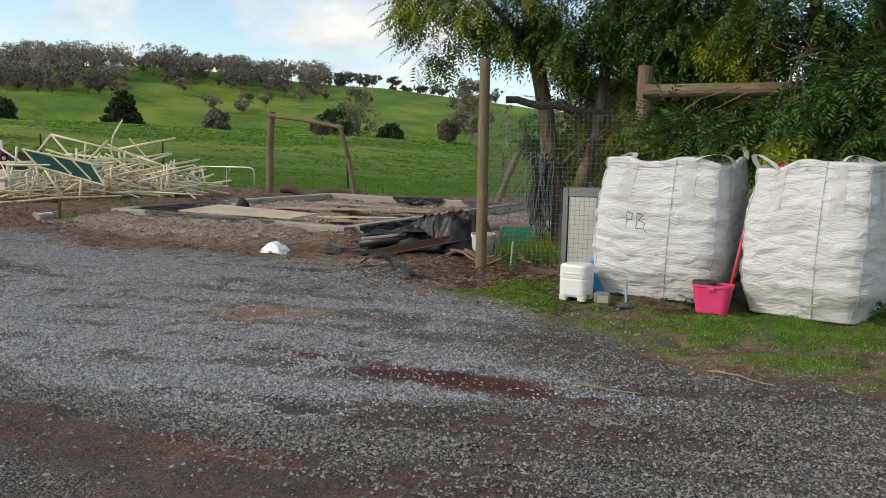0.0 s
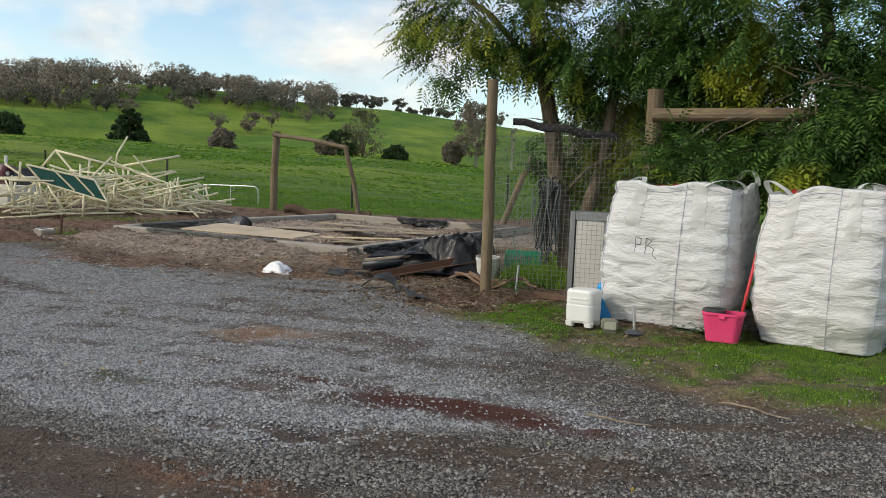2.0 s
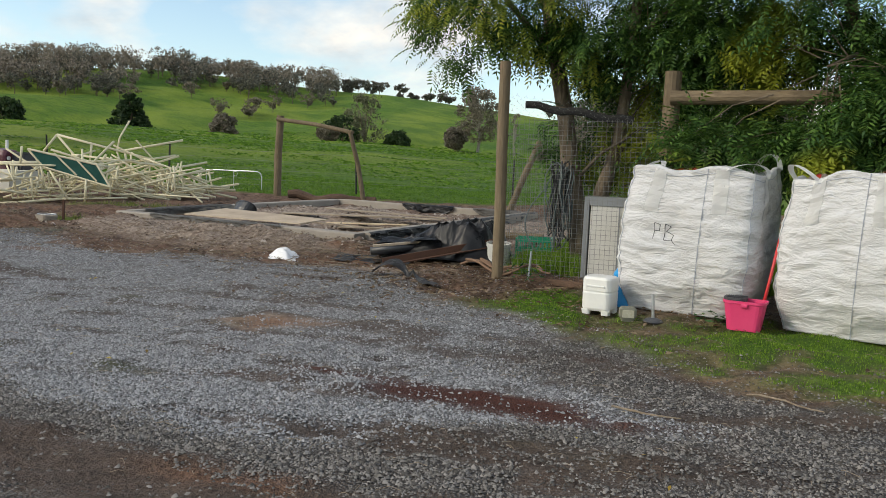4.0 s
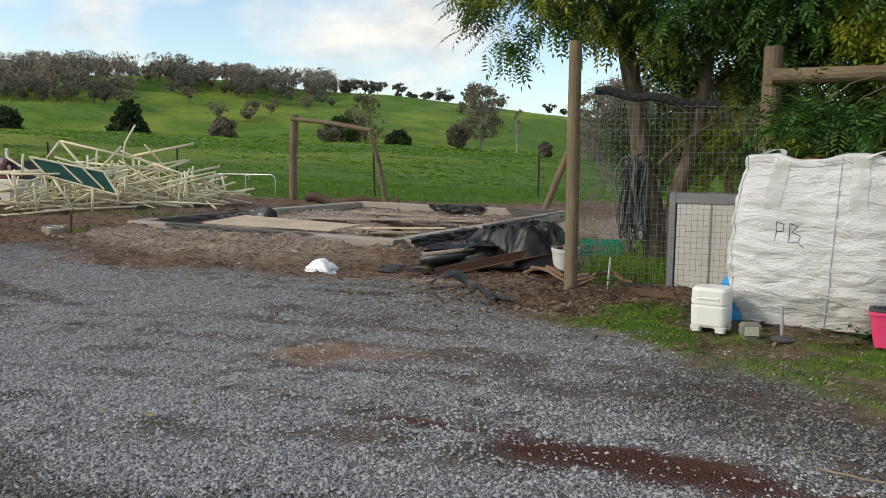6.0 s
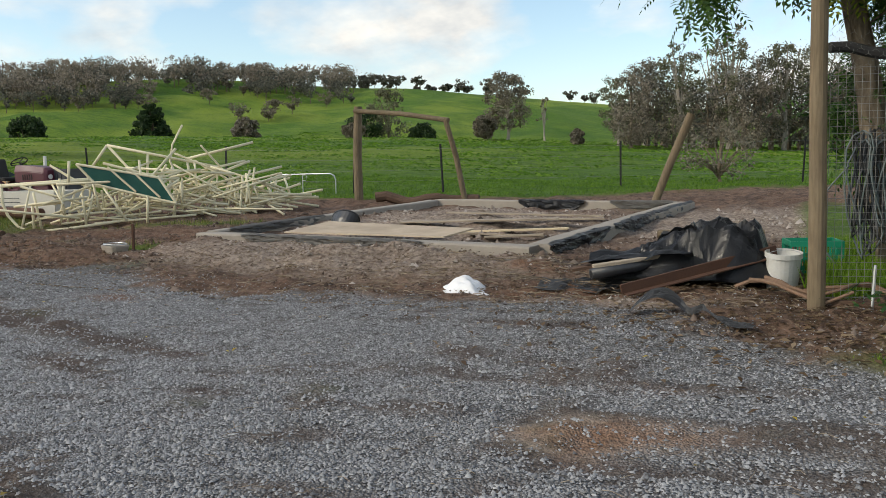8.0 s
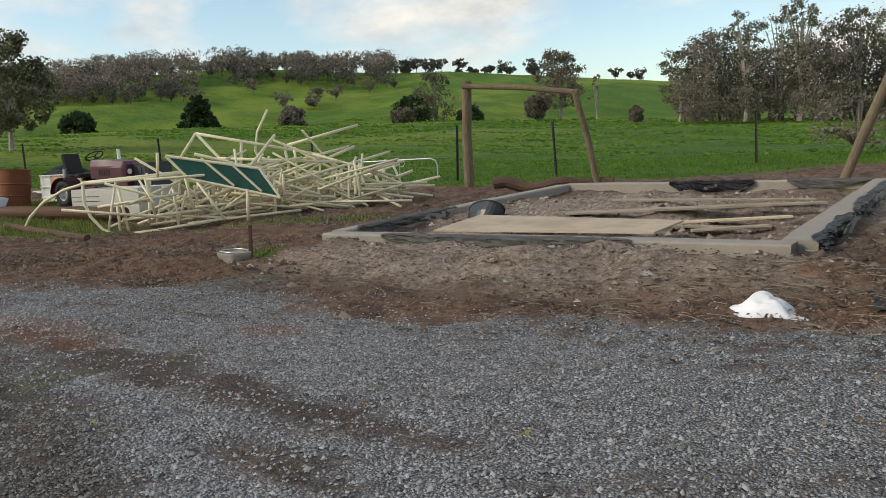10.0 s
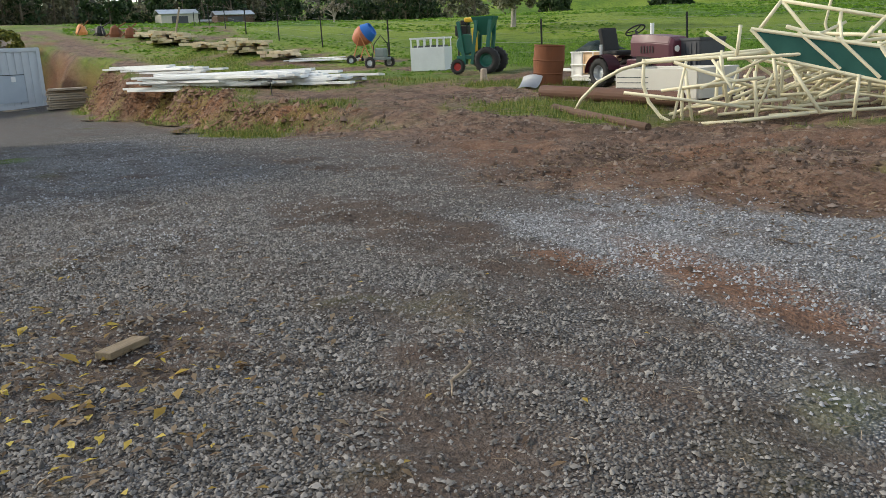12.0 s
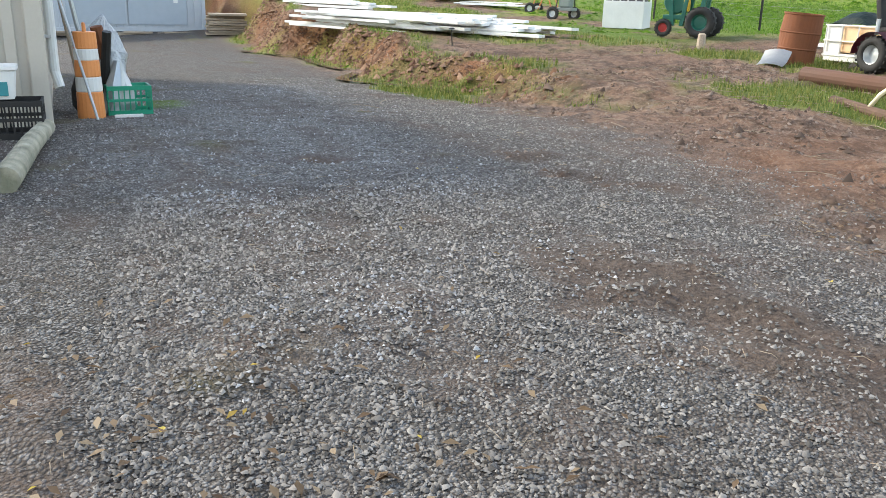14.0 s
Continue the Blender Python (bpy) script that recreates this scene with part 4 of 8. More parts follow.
def crate(x, y, z, rz, w, d, h, mat, label, holes=(5, 3), group=""):
    """An open plastic crate of slotted sides."""
    ob = empty("plastic_crate", x, y, z, rz, label, "crate", group)
    bm = bmesh.new()
    box(bm, (0, 0, 0.012), (w - 0.02, d - 0.02, 0.016))
    part("floor_plate", bm, mat, ob)
    for ln, m in ((w, Matrix.Translation((0, -d / 2, 0))), (w, Matrix.Translation((0, d / 2, 0))), (d, Matrix.Translation((-w / 2, 0, 0)) @ Matrix.Rotation(radians(90), 4, "Z")), (d, Matrix.Translation((w / 2, 0, 0)) @ Matrix.Rotation(radians(90), 4, "Z"))):
        bm = bmesh.new()
        k = max(3, int(ln / 0.055))
        for i in range(k + 1):
            box(bm, (-ln / 2 + ln * i / k, 0, h / 2), (0.014, 0.012, h))
        for z0, t in ((0.03, 0.06), (h * 0.52, 0.03), (h - 0.025, 0.05)):
            box(bm, (0, 0, z0), (ln, 0.016, t))
        side = part("side", bm, mat, ob)
        side.matrix_basis = m
    return ob


GREENPL = simple("green_plastic", (0.004, 0.20, 0.11), (0.01, 0.32, 0.19), 6, 0.45)
crate(-3.12, 11.0, ground_z(-3.12, 11.0), 12, 0.46, 0.36, 0.34, GREENPL, "green slotted plastic crate inside the pen", group="plastic crates")


def paint_pail(x, y, h=0.36, r=0.15, tilt=6):
    ob = empty("white_pail", x, y, ground_z(x, y), 0, "stained white plastic pail beside the post", "pail")
    ob.matrix_basis = pose(x, y, ground_z(x, y) - 0.01, tilt, 0, 20)
    bm = bmesh.new()
    lathe(bm, [(0.0, 0.0), (r * 0.84, 0.0), (r * 0.86, 0.01), (r * 0.97, h - 0.05), (r * 1.05, h - 0.045), (r * 1.05, h), (r * 0.97, h), (r * 0.84, 0.02), (0.0, 0.02)], 24)
    part("body", bm, simple("stained_white_plastic", (0.38, 0.37, 0.34), (0.72, 0.72, 0.69), 4, 0.5), ob, smooth=False)
    bm = bmesh.new()
    tube(bm, [(r * math.cos(a), r * math.sin(a) * 0.4 - 0.08 * math.sin(a), h - 0.03 + 0.05 * math.sin(a)) for a in [math.pi * i / 10 for i in range(11)]], 0.003, 5)
    part("bail_handle", bm, GALV, ob)


paint_pail(-3.38, 10.25)

# ---- torn sheet metal and plastic by the pen ----
DARKRUST = simple("dark_rusty_steel", (0.05, 0.026, 0.018), (0.14, 0.07, 0.045), 6, 0.85, 0.1, 0.4, 50)


def tarp_heap():
    zb = ground_z(-4.3, 10.5)
    ob = empty("plastic_sheet", -4.45, 10.55, zb, 0, "crumpled heap of torn black plastic sheeting on the soil", "plastic sheet")

    def heap(u, v):
        x, y = -0.62 + 1.7 * u, -0.55 + 1.3 * v
        e = ss(min(u, 1 - u) / 0.16) * ss(min(v, 1 - v) / 0.22)
        fold = 1 - 2.2 * abs(noise.noise(Vector((x * 1.6 + y * 1.2 + 4, y * 3.6 - x * 1.0, 0.3))))
        crump = 0.5 - abs(noise.noise(Vector((x * 5.0, y * 6.5, 2.3)))) + 0.5 * (0.4 - abs(noise.noise(Vector((x * 11, y * 13, 5.3)))))
        rise = 0.05 + 0.25 * ss((x + 0.5) / 1.0)
        return Vector((x + wobble((x, y, 1), 3, 0.10), y + wobble((y, x, 4), 3, 0.10), 0.015 + float(e) * max(0.0, float(rise) * (1 + 0.45 * fold) + 0.15 * crump)))
    part("black_sheet", sheet(heap, 90, 66, 0.004), BLACKPLASTIC, ob)

    def fold(u, v):
        a, x = v * 2.5, 0.05 + 0.62 * u
        return Vector((x + 0.12 * math.sin(6 * v), 0.25 - 0.35 * u + 0.15 * math.cos(a * 1.6) + wobble((x, v * 3, 8), 3, 0.06), 0.20 + 0.24 * math.sin(a) * (0.55 + 0.5 * math.sin(math.pi * u)) + wobble((u * 5, v * 5, 3), 1.4, 0.08)))
    part("folded_sheet", sheet(fold, 24, 20, 0.004), BLACKPLASTIC, ob)

    def flap(u, v):
        x, y = -0.72 + 1.05 * u, -0.38 + 0.45 * v - 0.16 * u
        return Vector((x + wobble((x, y, 21), 2.5, 0.05), y + wobble((x, y, 24), 2.5, 0.05), 0.13 + 0.13 * u + 0.03 * math.sin(9 * v) + wobble((x * 2, y * 4, 6), 1.6, 0.06) + 0.05 * (0.3 - abs(noise.noise(Vector((x * 4, y * 7, 9)))))))
    part("stiff_flap", sheet(flap, 30, 16, 0.004), BLACKPLASTIC, ob, "stiff upper layer of the sheet")

    def flat(u, v):
        x, y = -1.05 + 1.0 * u, -0.85 + 0.5 * v
        return Vector((x + wobble((x, y, 1), 4, 0.06), y + 0.1 * u + wobble((x, y, 7), 4, 0.05), 0.015 + ground_z(-4.3 + x, 10.55 + y) - zb + 0.05 * abs(noise.noise(Vector((x * 4, y * 9, 0))))))
    part("flat_sheet", sheet(flat, 20, 12, 0.003), GREYPLASTIC, ob, "grey flat end of the sheet")
    roll = empty("plastic_roll", -4.75, 10.0, zb + 0.09, 0, "roll of black plastic lying on the heap", "roll")
    bm = bmesh.new()
    lathe(bm, [(0.035, -0.42), (0.052, -0.42), (0.056, 0.0), (0.052, 0.42), (0.03, 0.42)], 16, Matrix.Rotation(radians(90), 4, "Y"))
    r = part("roll", bm, BLACKPLASTIC, roll, smooth=True)
    r.matrix_basis = pose(0.1, 0.1, 0.03, 0, -8, 32)
    for i, (x, y, z, ln, rz, ry, w, mat, lab) in enumerate(((-4.05, 9.95, 0.12, 1.5, 33, -11, 0.10, DARKRUST, "rusty folded steel strip leaning on the heap"), (-4.75, 10.35, 0.14, 1.1, 22, -8, 0.12, DARKWOOD, "dark board under the plastic"), (-4.55, 10.15, 0.19, 1.0, 26, -7, 0.10, GREYBOARD, "weathered board lying on black plastic"))):
        ob2 = empty("loose_board" if i else "steel_strip", x, y, zb + z, 0, lab, "board" if i else "steel strip")
        ob2.matrix_basis = pose(x, y, zb + z, 0, ry, rz)
        bm = bmesh.new()
        box(bm, (0, 0, 0), (ln, w if i else 0.03, 0.03 if i else w), None, 0.004)
        if not i:
            box(bm, (0, -0.05, -w / 2 + 0.012), (ln * 0.98, 0.10, 0.012), None, 0.002)
        part("board" if i else "strip", bm, mat, ob2)
    for i in range(5):
        rnd = random.Random(20 + i)
        bm = bmesh.new()
        x0, y0 = -3.75 + 0.12 * i, 9.75 + rnd.uniform(-0.1, 0.15)
        pts = [(x0 + 0.11 * j, y0 - 0.045 * j + 0.06 * math.sin(j * 0.9 + i), ground_z(x0 + 0.11 * j, y0 - 0.045 * j) + 0.03 + 0.09 * abs(math.sin(j * 0.5 + i * 0.8))) for j in range(8)]
        tube(bm, pts, 0.018, 7, 0.012)
        tagged(part("old_rope", bm, simple("frayed_brown_rope", (0.12, 0.07, 0.045), (0.28, 0.18, 0.12), 30, 0.9)), "frayed brown rope lying on the soil", "rope", "old ropes")
    # a torn strip of black plastic near the gravel
    zf = ground_z(-4.05, 8.75)
    ob3 = empty("torn_strip", -4.05, 8.78, zf, -8, "torn strip of dark plastic lying at the gravel's edge", "plastic strip")

    def strip(u, v):
        x = -0.42 + 0.95 * u
        y = 0.16 * math.sin(u * 5.2) + (v - 0.5) * (0.10 + 0.08 * math.sin(u * 9))
        return Vector((x, y, 0.02 + 0.17 * abs(math.sin(u * 7.0)) * (1 - u) + 0.05 * (v if u < 0.6 else 0) + wobble((u * 6, v * 3, 2), 1.5, 0.03)))
    part("strip", sheet(strip, 24, 5, 0.006), GREYPLASTIC, ob3)


tarp_heap()


def white_sack():
    x0, y0 = -6.20, 9.64
    z0 = ground_z(x0, y0)
    ob = empty("plastic_sack", x0, y0, z0, -4, "crumpled empty white plastic sack lying on the soil", "sack")

    def f(u, v):
        x, y = -0.54 + 0.96 * u, -0.2 + 0.40 * v
        e = math.sin(math.pi * u) ** 0.7 * math.sin(math.pi * v) ** 0.6
        pk = math.exp(-((u - 0.64) / 0.18) ** 2)
        return Vector((x + 0.02 * math.sin(v * 9), y + wobble((u * 3, v * 3, 5), 1.3, 0.03), -0.06 + e * (0.055 + 0.13 * pk) + e * 0.06 * abs(noise.noise(Vector((u * 5, v * 4, 9)))) + e * wobble((u * 11, v * 10, 2), 1.0, 0.035)))
    part("sack", sheet(f, 44, 30), simple("white_film", (0.70, 0.71, 0.73), (0.84, 0.84, 0.85), 5, 0.4, 0, 0.4, 22, 0.02), ob, smooth=True)


white_sack()


# ---- the edge beam of the old slab, its fill, boards and plastic ----
S_FL, S_FR = Vector((-11.45, 12.42, 0)), Vector((-6.05, 11.60, 0))
s_dir = (S_FR - S_FL).normalized()
s_nrm = Vector((-s_dir.y, s_dir.x, 0))
S_DEPTH = 6.3
S_BL, S_BR = S_FL + s_nrm * S_DEPTH + s_dir * 0.25, S_FR + s_nrm * S_DEPTH + s_dir * 0.05


def beam_top(p):
    return 0.375 + 0.030 * max(0.0, p.y - 11.6)


def edge_beam(a, b, wide, skip=0.0, label="weathered concrete edge beam of an old slab"):
    """A cast beam between two plan points, in uneven lengths."""
    d = (b - a)
    ln = d.length
    d.normalize()
    nrm = Vector((-d.y, d.x, 0))
    n = max(2, int(ln / 0.25))

    def sec(i):
        s = skip + (ln - 2 * skip) * i / n
        p = a + d * s
        top = beam_top(p) + wobble((p.x, p.y, 0), 1.1, 0.012)
        low = float(level(p.x, p.y)) - 0.25
        w = wide / 2 + wobble((p.y, p.x, 3), 1.3, 0.012)
        o = wobble((p.x, p.y, 9), 0.6, 0.015)
        c = 0.02
        return [p + nrm * (o - w) + Vector((0, 0, low)), p + nrm * (o - w) + Vector((0, 0, top - c)), p + nrm * (o - w + c) + Vector((0, 0, top)),
                p + nrm * (o + w - c) + Vector((0, 0, top)), p + nrm * (o + w) + Vector((0, 0, top - c)), p + nrm * (o + w) + Vector((0, 0, low))]
    bm = bmesh.new()
    loft(bm, [sec(i) for i in range(n + 1)])
    return tagged(part("edge_beam", bm, CONCRETE), label, "concrete beam", "slab edge beams")


edge_beam(S_FL, S_FR, 0.30)
edge_beam(S_FR + s_nrm * 0.16, S_BR, 0.34)
edge_beam(S_BL, S_BR - s_dir * 0.18, 0.26)
edge_beam(S_FL + s_nrm * 0.16, S_BL - s_nrm * 0.14, 0.26)


def draped(name, a, b, side, drop, mat, label, seed, lift=0.012, over=0.2, category="plastic film"):
    """Plastic film hung over a beam between two plan points; side: which way it hangs."""
    d = (b - a)
    ln = d.length
    d.normalize()
    nrm = Vector((-d.y, d.x, 0)) * side

    def f(u, v):
        p = a + d * (ln * u)
        top = beam_top(p) + lift
        ragged = drop * (0.75 + 0.5 * noise.noise(Vector((u * ln * 1.3, seed, 0))))
        end = min(1.0, 6 * u, 6 * (1 - u))
        lap = over * (0.25 + 0.75 * end) * (0.8 + 0.5 * noise.noise(Vector((u * ln * 2.1, seed + 5, 1))))
        s = v * (lap + ragged * (0.3 + 0.7 * end))
        bulge = 0.03 * noise.noise(Vector((u * ln * 3.2, v * 3, seed))) + 0.02 * noise.noise(Vector((u * ln * 8, v * 6, seed + 3)))
        if s < lap:
            return p + nrm * (s - lap) + Vector((0, 0, top + abs(bulge) * 0.7))
        return p + nrm * (0.012 + abs(bulge) * 1.6 + 0.05 * (s - lap)) + Vector((0, 0, top - (s - lap)))
    return tagged(part(name, sheet(f, max(12, int(ln * 14)), 14, 0.003), mat), label, category, "films on the slab's edge")


fr_out = S_FR + s_dir * 0.175
draped("plastic_film", fr_out + s_nrm * 0.0, fr_out + s_nrm * 2.0, -1, 0.24, BLACKPLASTIC, "torn black plastic film hanging over the concrete edge", 2.0, over=0.10)
draped("plastic_film", fr_out + s_nrm * 2.2, fr_out + s_nrm * 6.3, -1, 0.26, GREYPLASTIC, "loose grey-black plastic film along the concrete edge", 6.0, over=0.12)
f_out = -s_nrm * 0.155
draped("plastic_film", S_FL + s_dir * 0.95 + f_out, S_FL + s_dir * 4.0 + f_out, -1, 0.17, DUSTFILM, "dusty grey plastic film over the concrete edge", 9.0, over=0.16)
draped("plastic_film", S_FL + s_nrm * 0.4 + s_dir * 0.14, S_FL + s_nrm * 2.6 + s_dir * 0.2, -1, 0.16, DUSTFILM, "creased dusty plastic film over the slab's side", 12.0, over=0.22)
draped("plastic_film", S_BL + s_dir * 2.0 - s_nrm * 0.14, S_BL + s_dir * 3.4 - s_nrm * 0.14, -1, 0.24, BLACKPLASTIC, "black plastic film hanging inside the back edge", 15.0, over=0.2)
draped("plastic_film", S_BL + s_dir * 3.9 - s_nrm * 0.14, S_BL + s_dir * 5.1 - s_nrm * 0.14, -1, 0.16, DUSTFILM, "grey plastic film hanging inside the back edge", 18.0, over=0.22)


def plank(name, p, ln, w, t, rz, mat, label, ry=0.0, rx=0.0, cat="board", group=""):
    bm = bmesh.new()
    box(bm, (0, 0, t / 2), (ln, w, t), None, min(0.004, t / 4))
    ob = part(name, bm, mat)
    ob.matrix_basis = pose(p[0], p[1], p[2], rx, ry, rz)
    return tagged(ob, label, cat, group)


def slab_clutter():
    # broad plywood sheet leaning on the front edge
    z = beam_top(S_FL) + 0.01
    bm = bmesh.new()
    vs = [(-9.95, 12.32, z + 0.0), (-7.35, 11.98, z + 0.0), (-7.15, 12.55, z + 0.06), (-9.75, 13.25, z + 0.085)]
    lo = [bm.verts.new(v) for v in vs]
    hi = [bm.verts.new((v[0], v[1], v[2] + 0.018)) for v in vs]
    bm.faces.new(lo[::-1])
    bm.faces.new(hi)
    for i in range(4):
        bm.faces.new((lo[i], lo[(i + 1) % 4], hi[(i + 1) % 4], hi[i]))
    tagged(part("plywood_sheet", bm, timber("plywood", (0.36, 0.28, 0.20), (0.52, 0.42, 0.31), (0.5, 4, 4))), "sandy plywood sheet lying against the slab's edge", "plywood")
    rnd = random.Random(8)
    for i, (x, y, ln, rz, mat) in enumerate(((-7.3, 13.05, 1.9, 4, GREYBOARD), (-6.9, 13.55, 1.5, 9, SAWN), (-7.6, 13.9, 2.4, 5, GREYBOARD), (-6.8, 14.25, 2.0, 12, GREYBOARD), (-7.9, 12.75, 1.5, -3, GREYBOARD), (-6.75, 13.0, 0.8, 16, GREYBOARD), (-7.2, 14.9, 2.5, 7, GREYBOARD))):
        plank("loose_board", (x, y, max(ground_z(x, y), ground_z(x - 0.5, y), ground_z(x + 0.5, y)) + 0.01), ln, rnd.uniform(0.10, 0.22), 0.025, rz, mat, "weathered board lying on the sandy fill", rnd.uniform(-2, 2), rnd.uniform(-4, 4), "board", "boards on the fill")
    # black tub half sunk at the slab's side
    x, y = -10.2, 14.45
    ob = empty("black_tub", x, y, ground_z(x, y) - 0.02, 12, "tipped black plastic tub beside the slab", "tub")
    ob.matrix_basis = pose(x, y, ground_z(x, y) + 0.02, 40, 14, 150)
    bm = bmesh.new()
    lathe(bm, [(0.0, -0.16), (0.14, -0.155), (0.22, -0.12), (0.26, -0.03), (0.28, 0.10), (0.295, 0.105), (0.295, 0.12), (0.26, 0.12), (0.24, -0.02), (0.0, -0.12)], 24, None, 1.2, 0.7)
    part("body", bm, BLACKPLASTIC, ob, smooth=False)
    # fallen log along the far side
    bm = bmesh.new()
    tube(bm, [(-11.7 + 0.22 * i, 18.55 + 0.06 * i + 0.03 * math.sin(i), ground_z(-11.7 + 0.22 * i, 18.6) + 0.10 + 0.03 * math.sin(i * 1.4)) for i in range(11)], 0.12, 10, 0.09)
    tagged(part("fallen_log", bm, DARKWOOD), "dark fallen log half buried in soil", "log")
    bm = bmesh.new()
    tube(bm, [(-4.9, 13.4, ground_z(-4.9, 13.4) + 0.05), (-4.2, 13.3, ground_z(-4.2, 13.3) + 0.05), (-3.6, 13.35, ground_z(-3.6, 13.35) + 0.06)], 0.06, 9)
    tagged(part("fence_stay", bm, POST), "short round post lying on sandy soil", "post")


slab_clutter()


# ---- posts and fence towards the field ----
def gallows():
    a, b = (-12.55, 19.35), (-9.72, 18.95)
    za, zb = ground_z(*a), ground_z(*b)
    ob = empty("timber_goal", a[0], a[1], za, 0, "old goal-like frame of two pine posts and a rail", "goal frame")
    bm = bmesh.new()
    tube(bm, [(0.0, 0, -0.3), (-0.01, 0, 1.0), (0.06, -0.02, 2.68 - za)], 0.105, 12, 0.095)
    part("post", bm, POST, ob)
    bm = bmesh.new()
    tube(bm, [(2.79, -0.3, zb - za - 0.1), (2.62, -0.42, 1.0 + zb - za), (2.45, -0.60, 2.30 - za)], 0.065, 10, 0.055)
    part("brace_post", bm, POST, ob)
    bm = bmesh.new()
    tube(bm, [(0.0, -0.09, 2.58 - za), (1.3, -0.32, 2.45 - za), (2.53, -0.60, 2.25 - za)], 0.055, 10)
    part("cross_rail", bm, POST, ob)
    x, y = -5.72, 18.0
    ob = empty("leaning_post", x, y, ground_z(x, y), 0, "round pine post leaning over by the slab corner", "post")
    bm = bmesh.new()
    tube(bm, [(-0.05, 0, -0.3), (0.34, 0, 0.75), (0.74, 0, 1.72)], 0.075, 12)
    part("shaft", bm, POST, ob)


gallows()

PICKETS = [(-7.4, 24.2), (-11.5, 21.9), (-13.45, 20.75), (-17.3, 20.7), (-22.0, 20.5), (-26.9, 20.2), (-30.6, 19.9), (-34.6, 19.7), (-39.3, 19.4), (-43.6, 19.4), (-48.0, 19.6), (-53.0, 20.4), (-58.5, 21.4), (-64.5, 22.8), (-71, 24.5), (-3.0, 26.5), (1.5, 29.0)]
bm = bmesh.new()
for a in (0, 120, 240):
    box(bm, (0.014 * math.cos(radians(a)), 0.014 * math.sin(radians(a)), 0.35), (0.034, 0.006, 1.7), Matrix.Rotation(radians(a), 3, "Z"))
first = None
for i, (x, y) in enumerate(sorted(PICKETS)):
    m = pose(x, y, float(level(x, y)) + 0.03, (i * 37 % 5) - 2, (i * 53 % 5) - 2, i * 40)
    if first is None:
        first = tagged(part("star_picket", bm, STEEL), "black steel star picket of the paddock fence", "fence picket", "paddock fence pickets")
        first.matrix_basis = m
    else:
        copy_thing(first, m)
fence = tagged(new("fence_wire"), "thin plain wires strung between the steel pickets", "wire fence")
line = sorted(PICKETS)
for h in (0.28, 0.55, 0.82, 1.08):
    bm = bmesh.new()
    tube(bm, [(x, y, float(level(x, y)) + h + 0.03) for x, y in line], 0.0022, 4, close=False)
    part("wire", bm, WIRE, fence)


def farm_gate():
    x0, y0 = -15.72, 20.45
    z = 0.42
    ob = empty("farm_gate", x0, y0, z, 0, "galvanised tube farm gate with mesh in the fence", "gate")
    w, h = 1.92, 0.72
    bm = bmesh.new()
    tube(bm, [(0, 0, 0.02), (0, 0, h)], 0.017, 8)
    tube(bm, [(0, 0, h), (w - 0.15, 0, h + 0.01), (w - 0.04, 0, h - 0.04), (w, 0, h - 0.15), (w, 0, 0.02), (0, 0, 0.02)], 0.017, 8)
    part("gate_frame", bm, GALV, ob)
    bm = bmesh.new()
    tube(bm, [(w * 0.5, 0, 0.02), (w * 0.5, 0, h)], 0.012, 8)
    part("mid_bar", bm, GALV, ob)
    bm = bmesh.new()
    tube(bm, [(w * 0.5, -0.02, h - 0.02), (w * 0.56, -0.02, h - 0.02), (w * 0.575, -0.02, h - 0.08), (w * 0.555, -0.02, h - 0.15), (w * 0.5, -0.02, h - 0.15)], 0.008, 6)
    part("latch_loop", bm, GALV, ob)
    for i in range(12):
        bm = bmesh.new()
        tube(bm, [(w * (i + 0.5) / 12, 0.01, 0.02), (w * (i + 0.5) / 12, 0.01, h)], 0.0015, 4, close=False)
        part("mesh_wire", bm, WIRE, ob)
    for i in range(5):
        bm = bmesh.new()
        tube(bm, [(0, 0.012, h * (i + 0.5) / 5), (w, 0.012, h * (i + 0.5) / 5)], 0.0015, 4, close=False)
        part("mesh_wire", bm, WIRE, ob)


farm_gate()


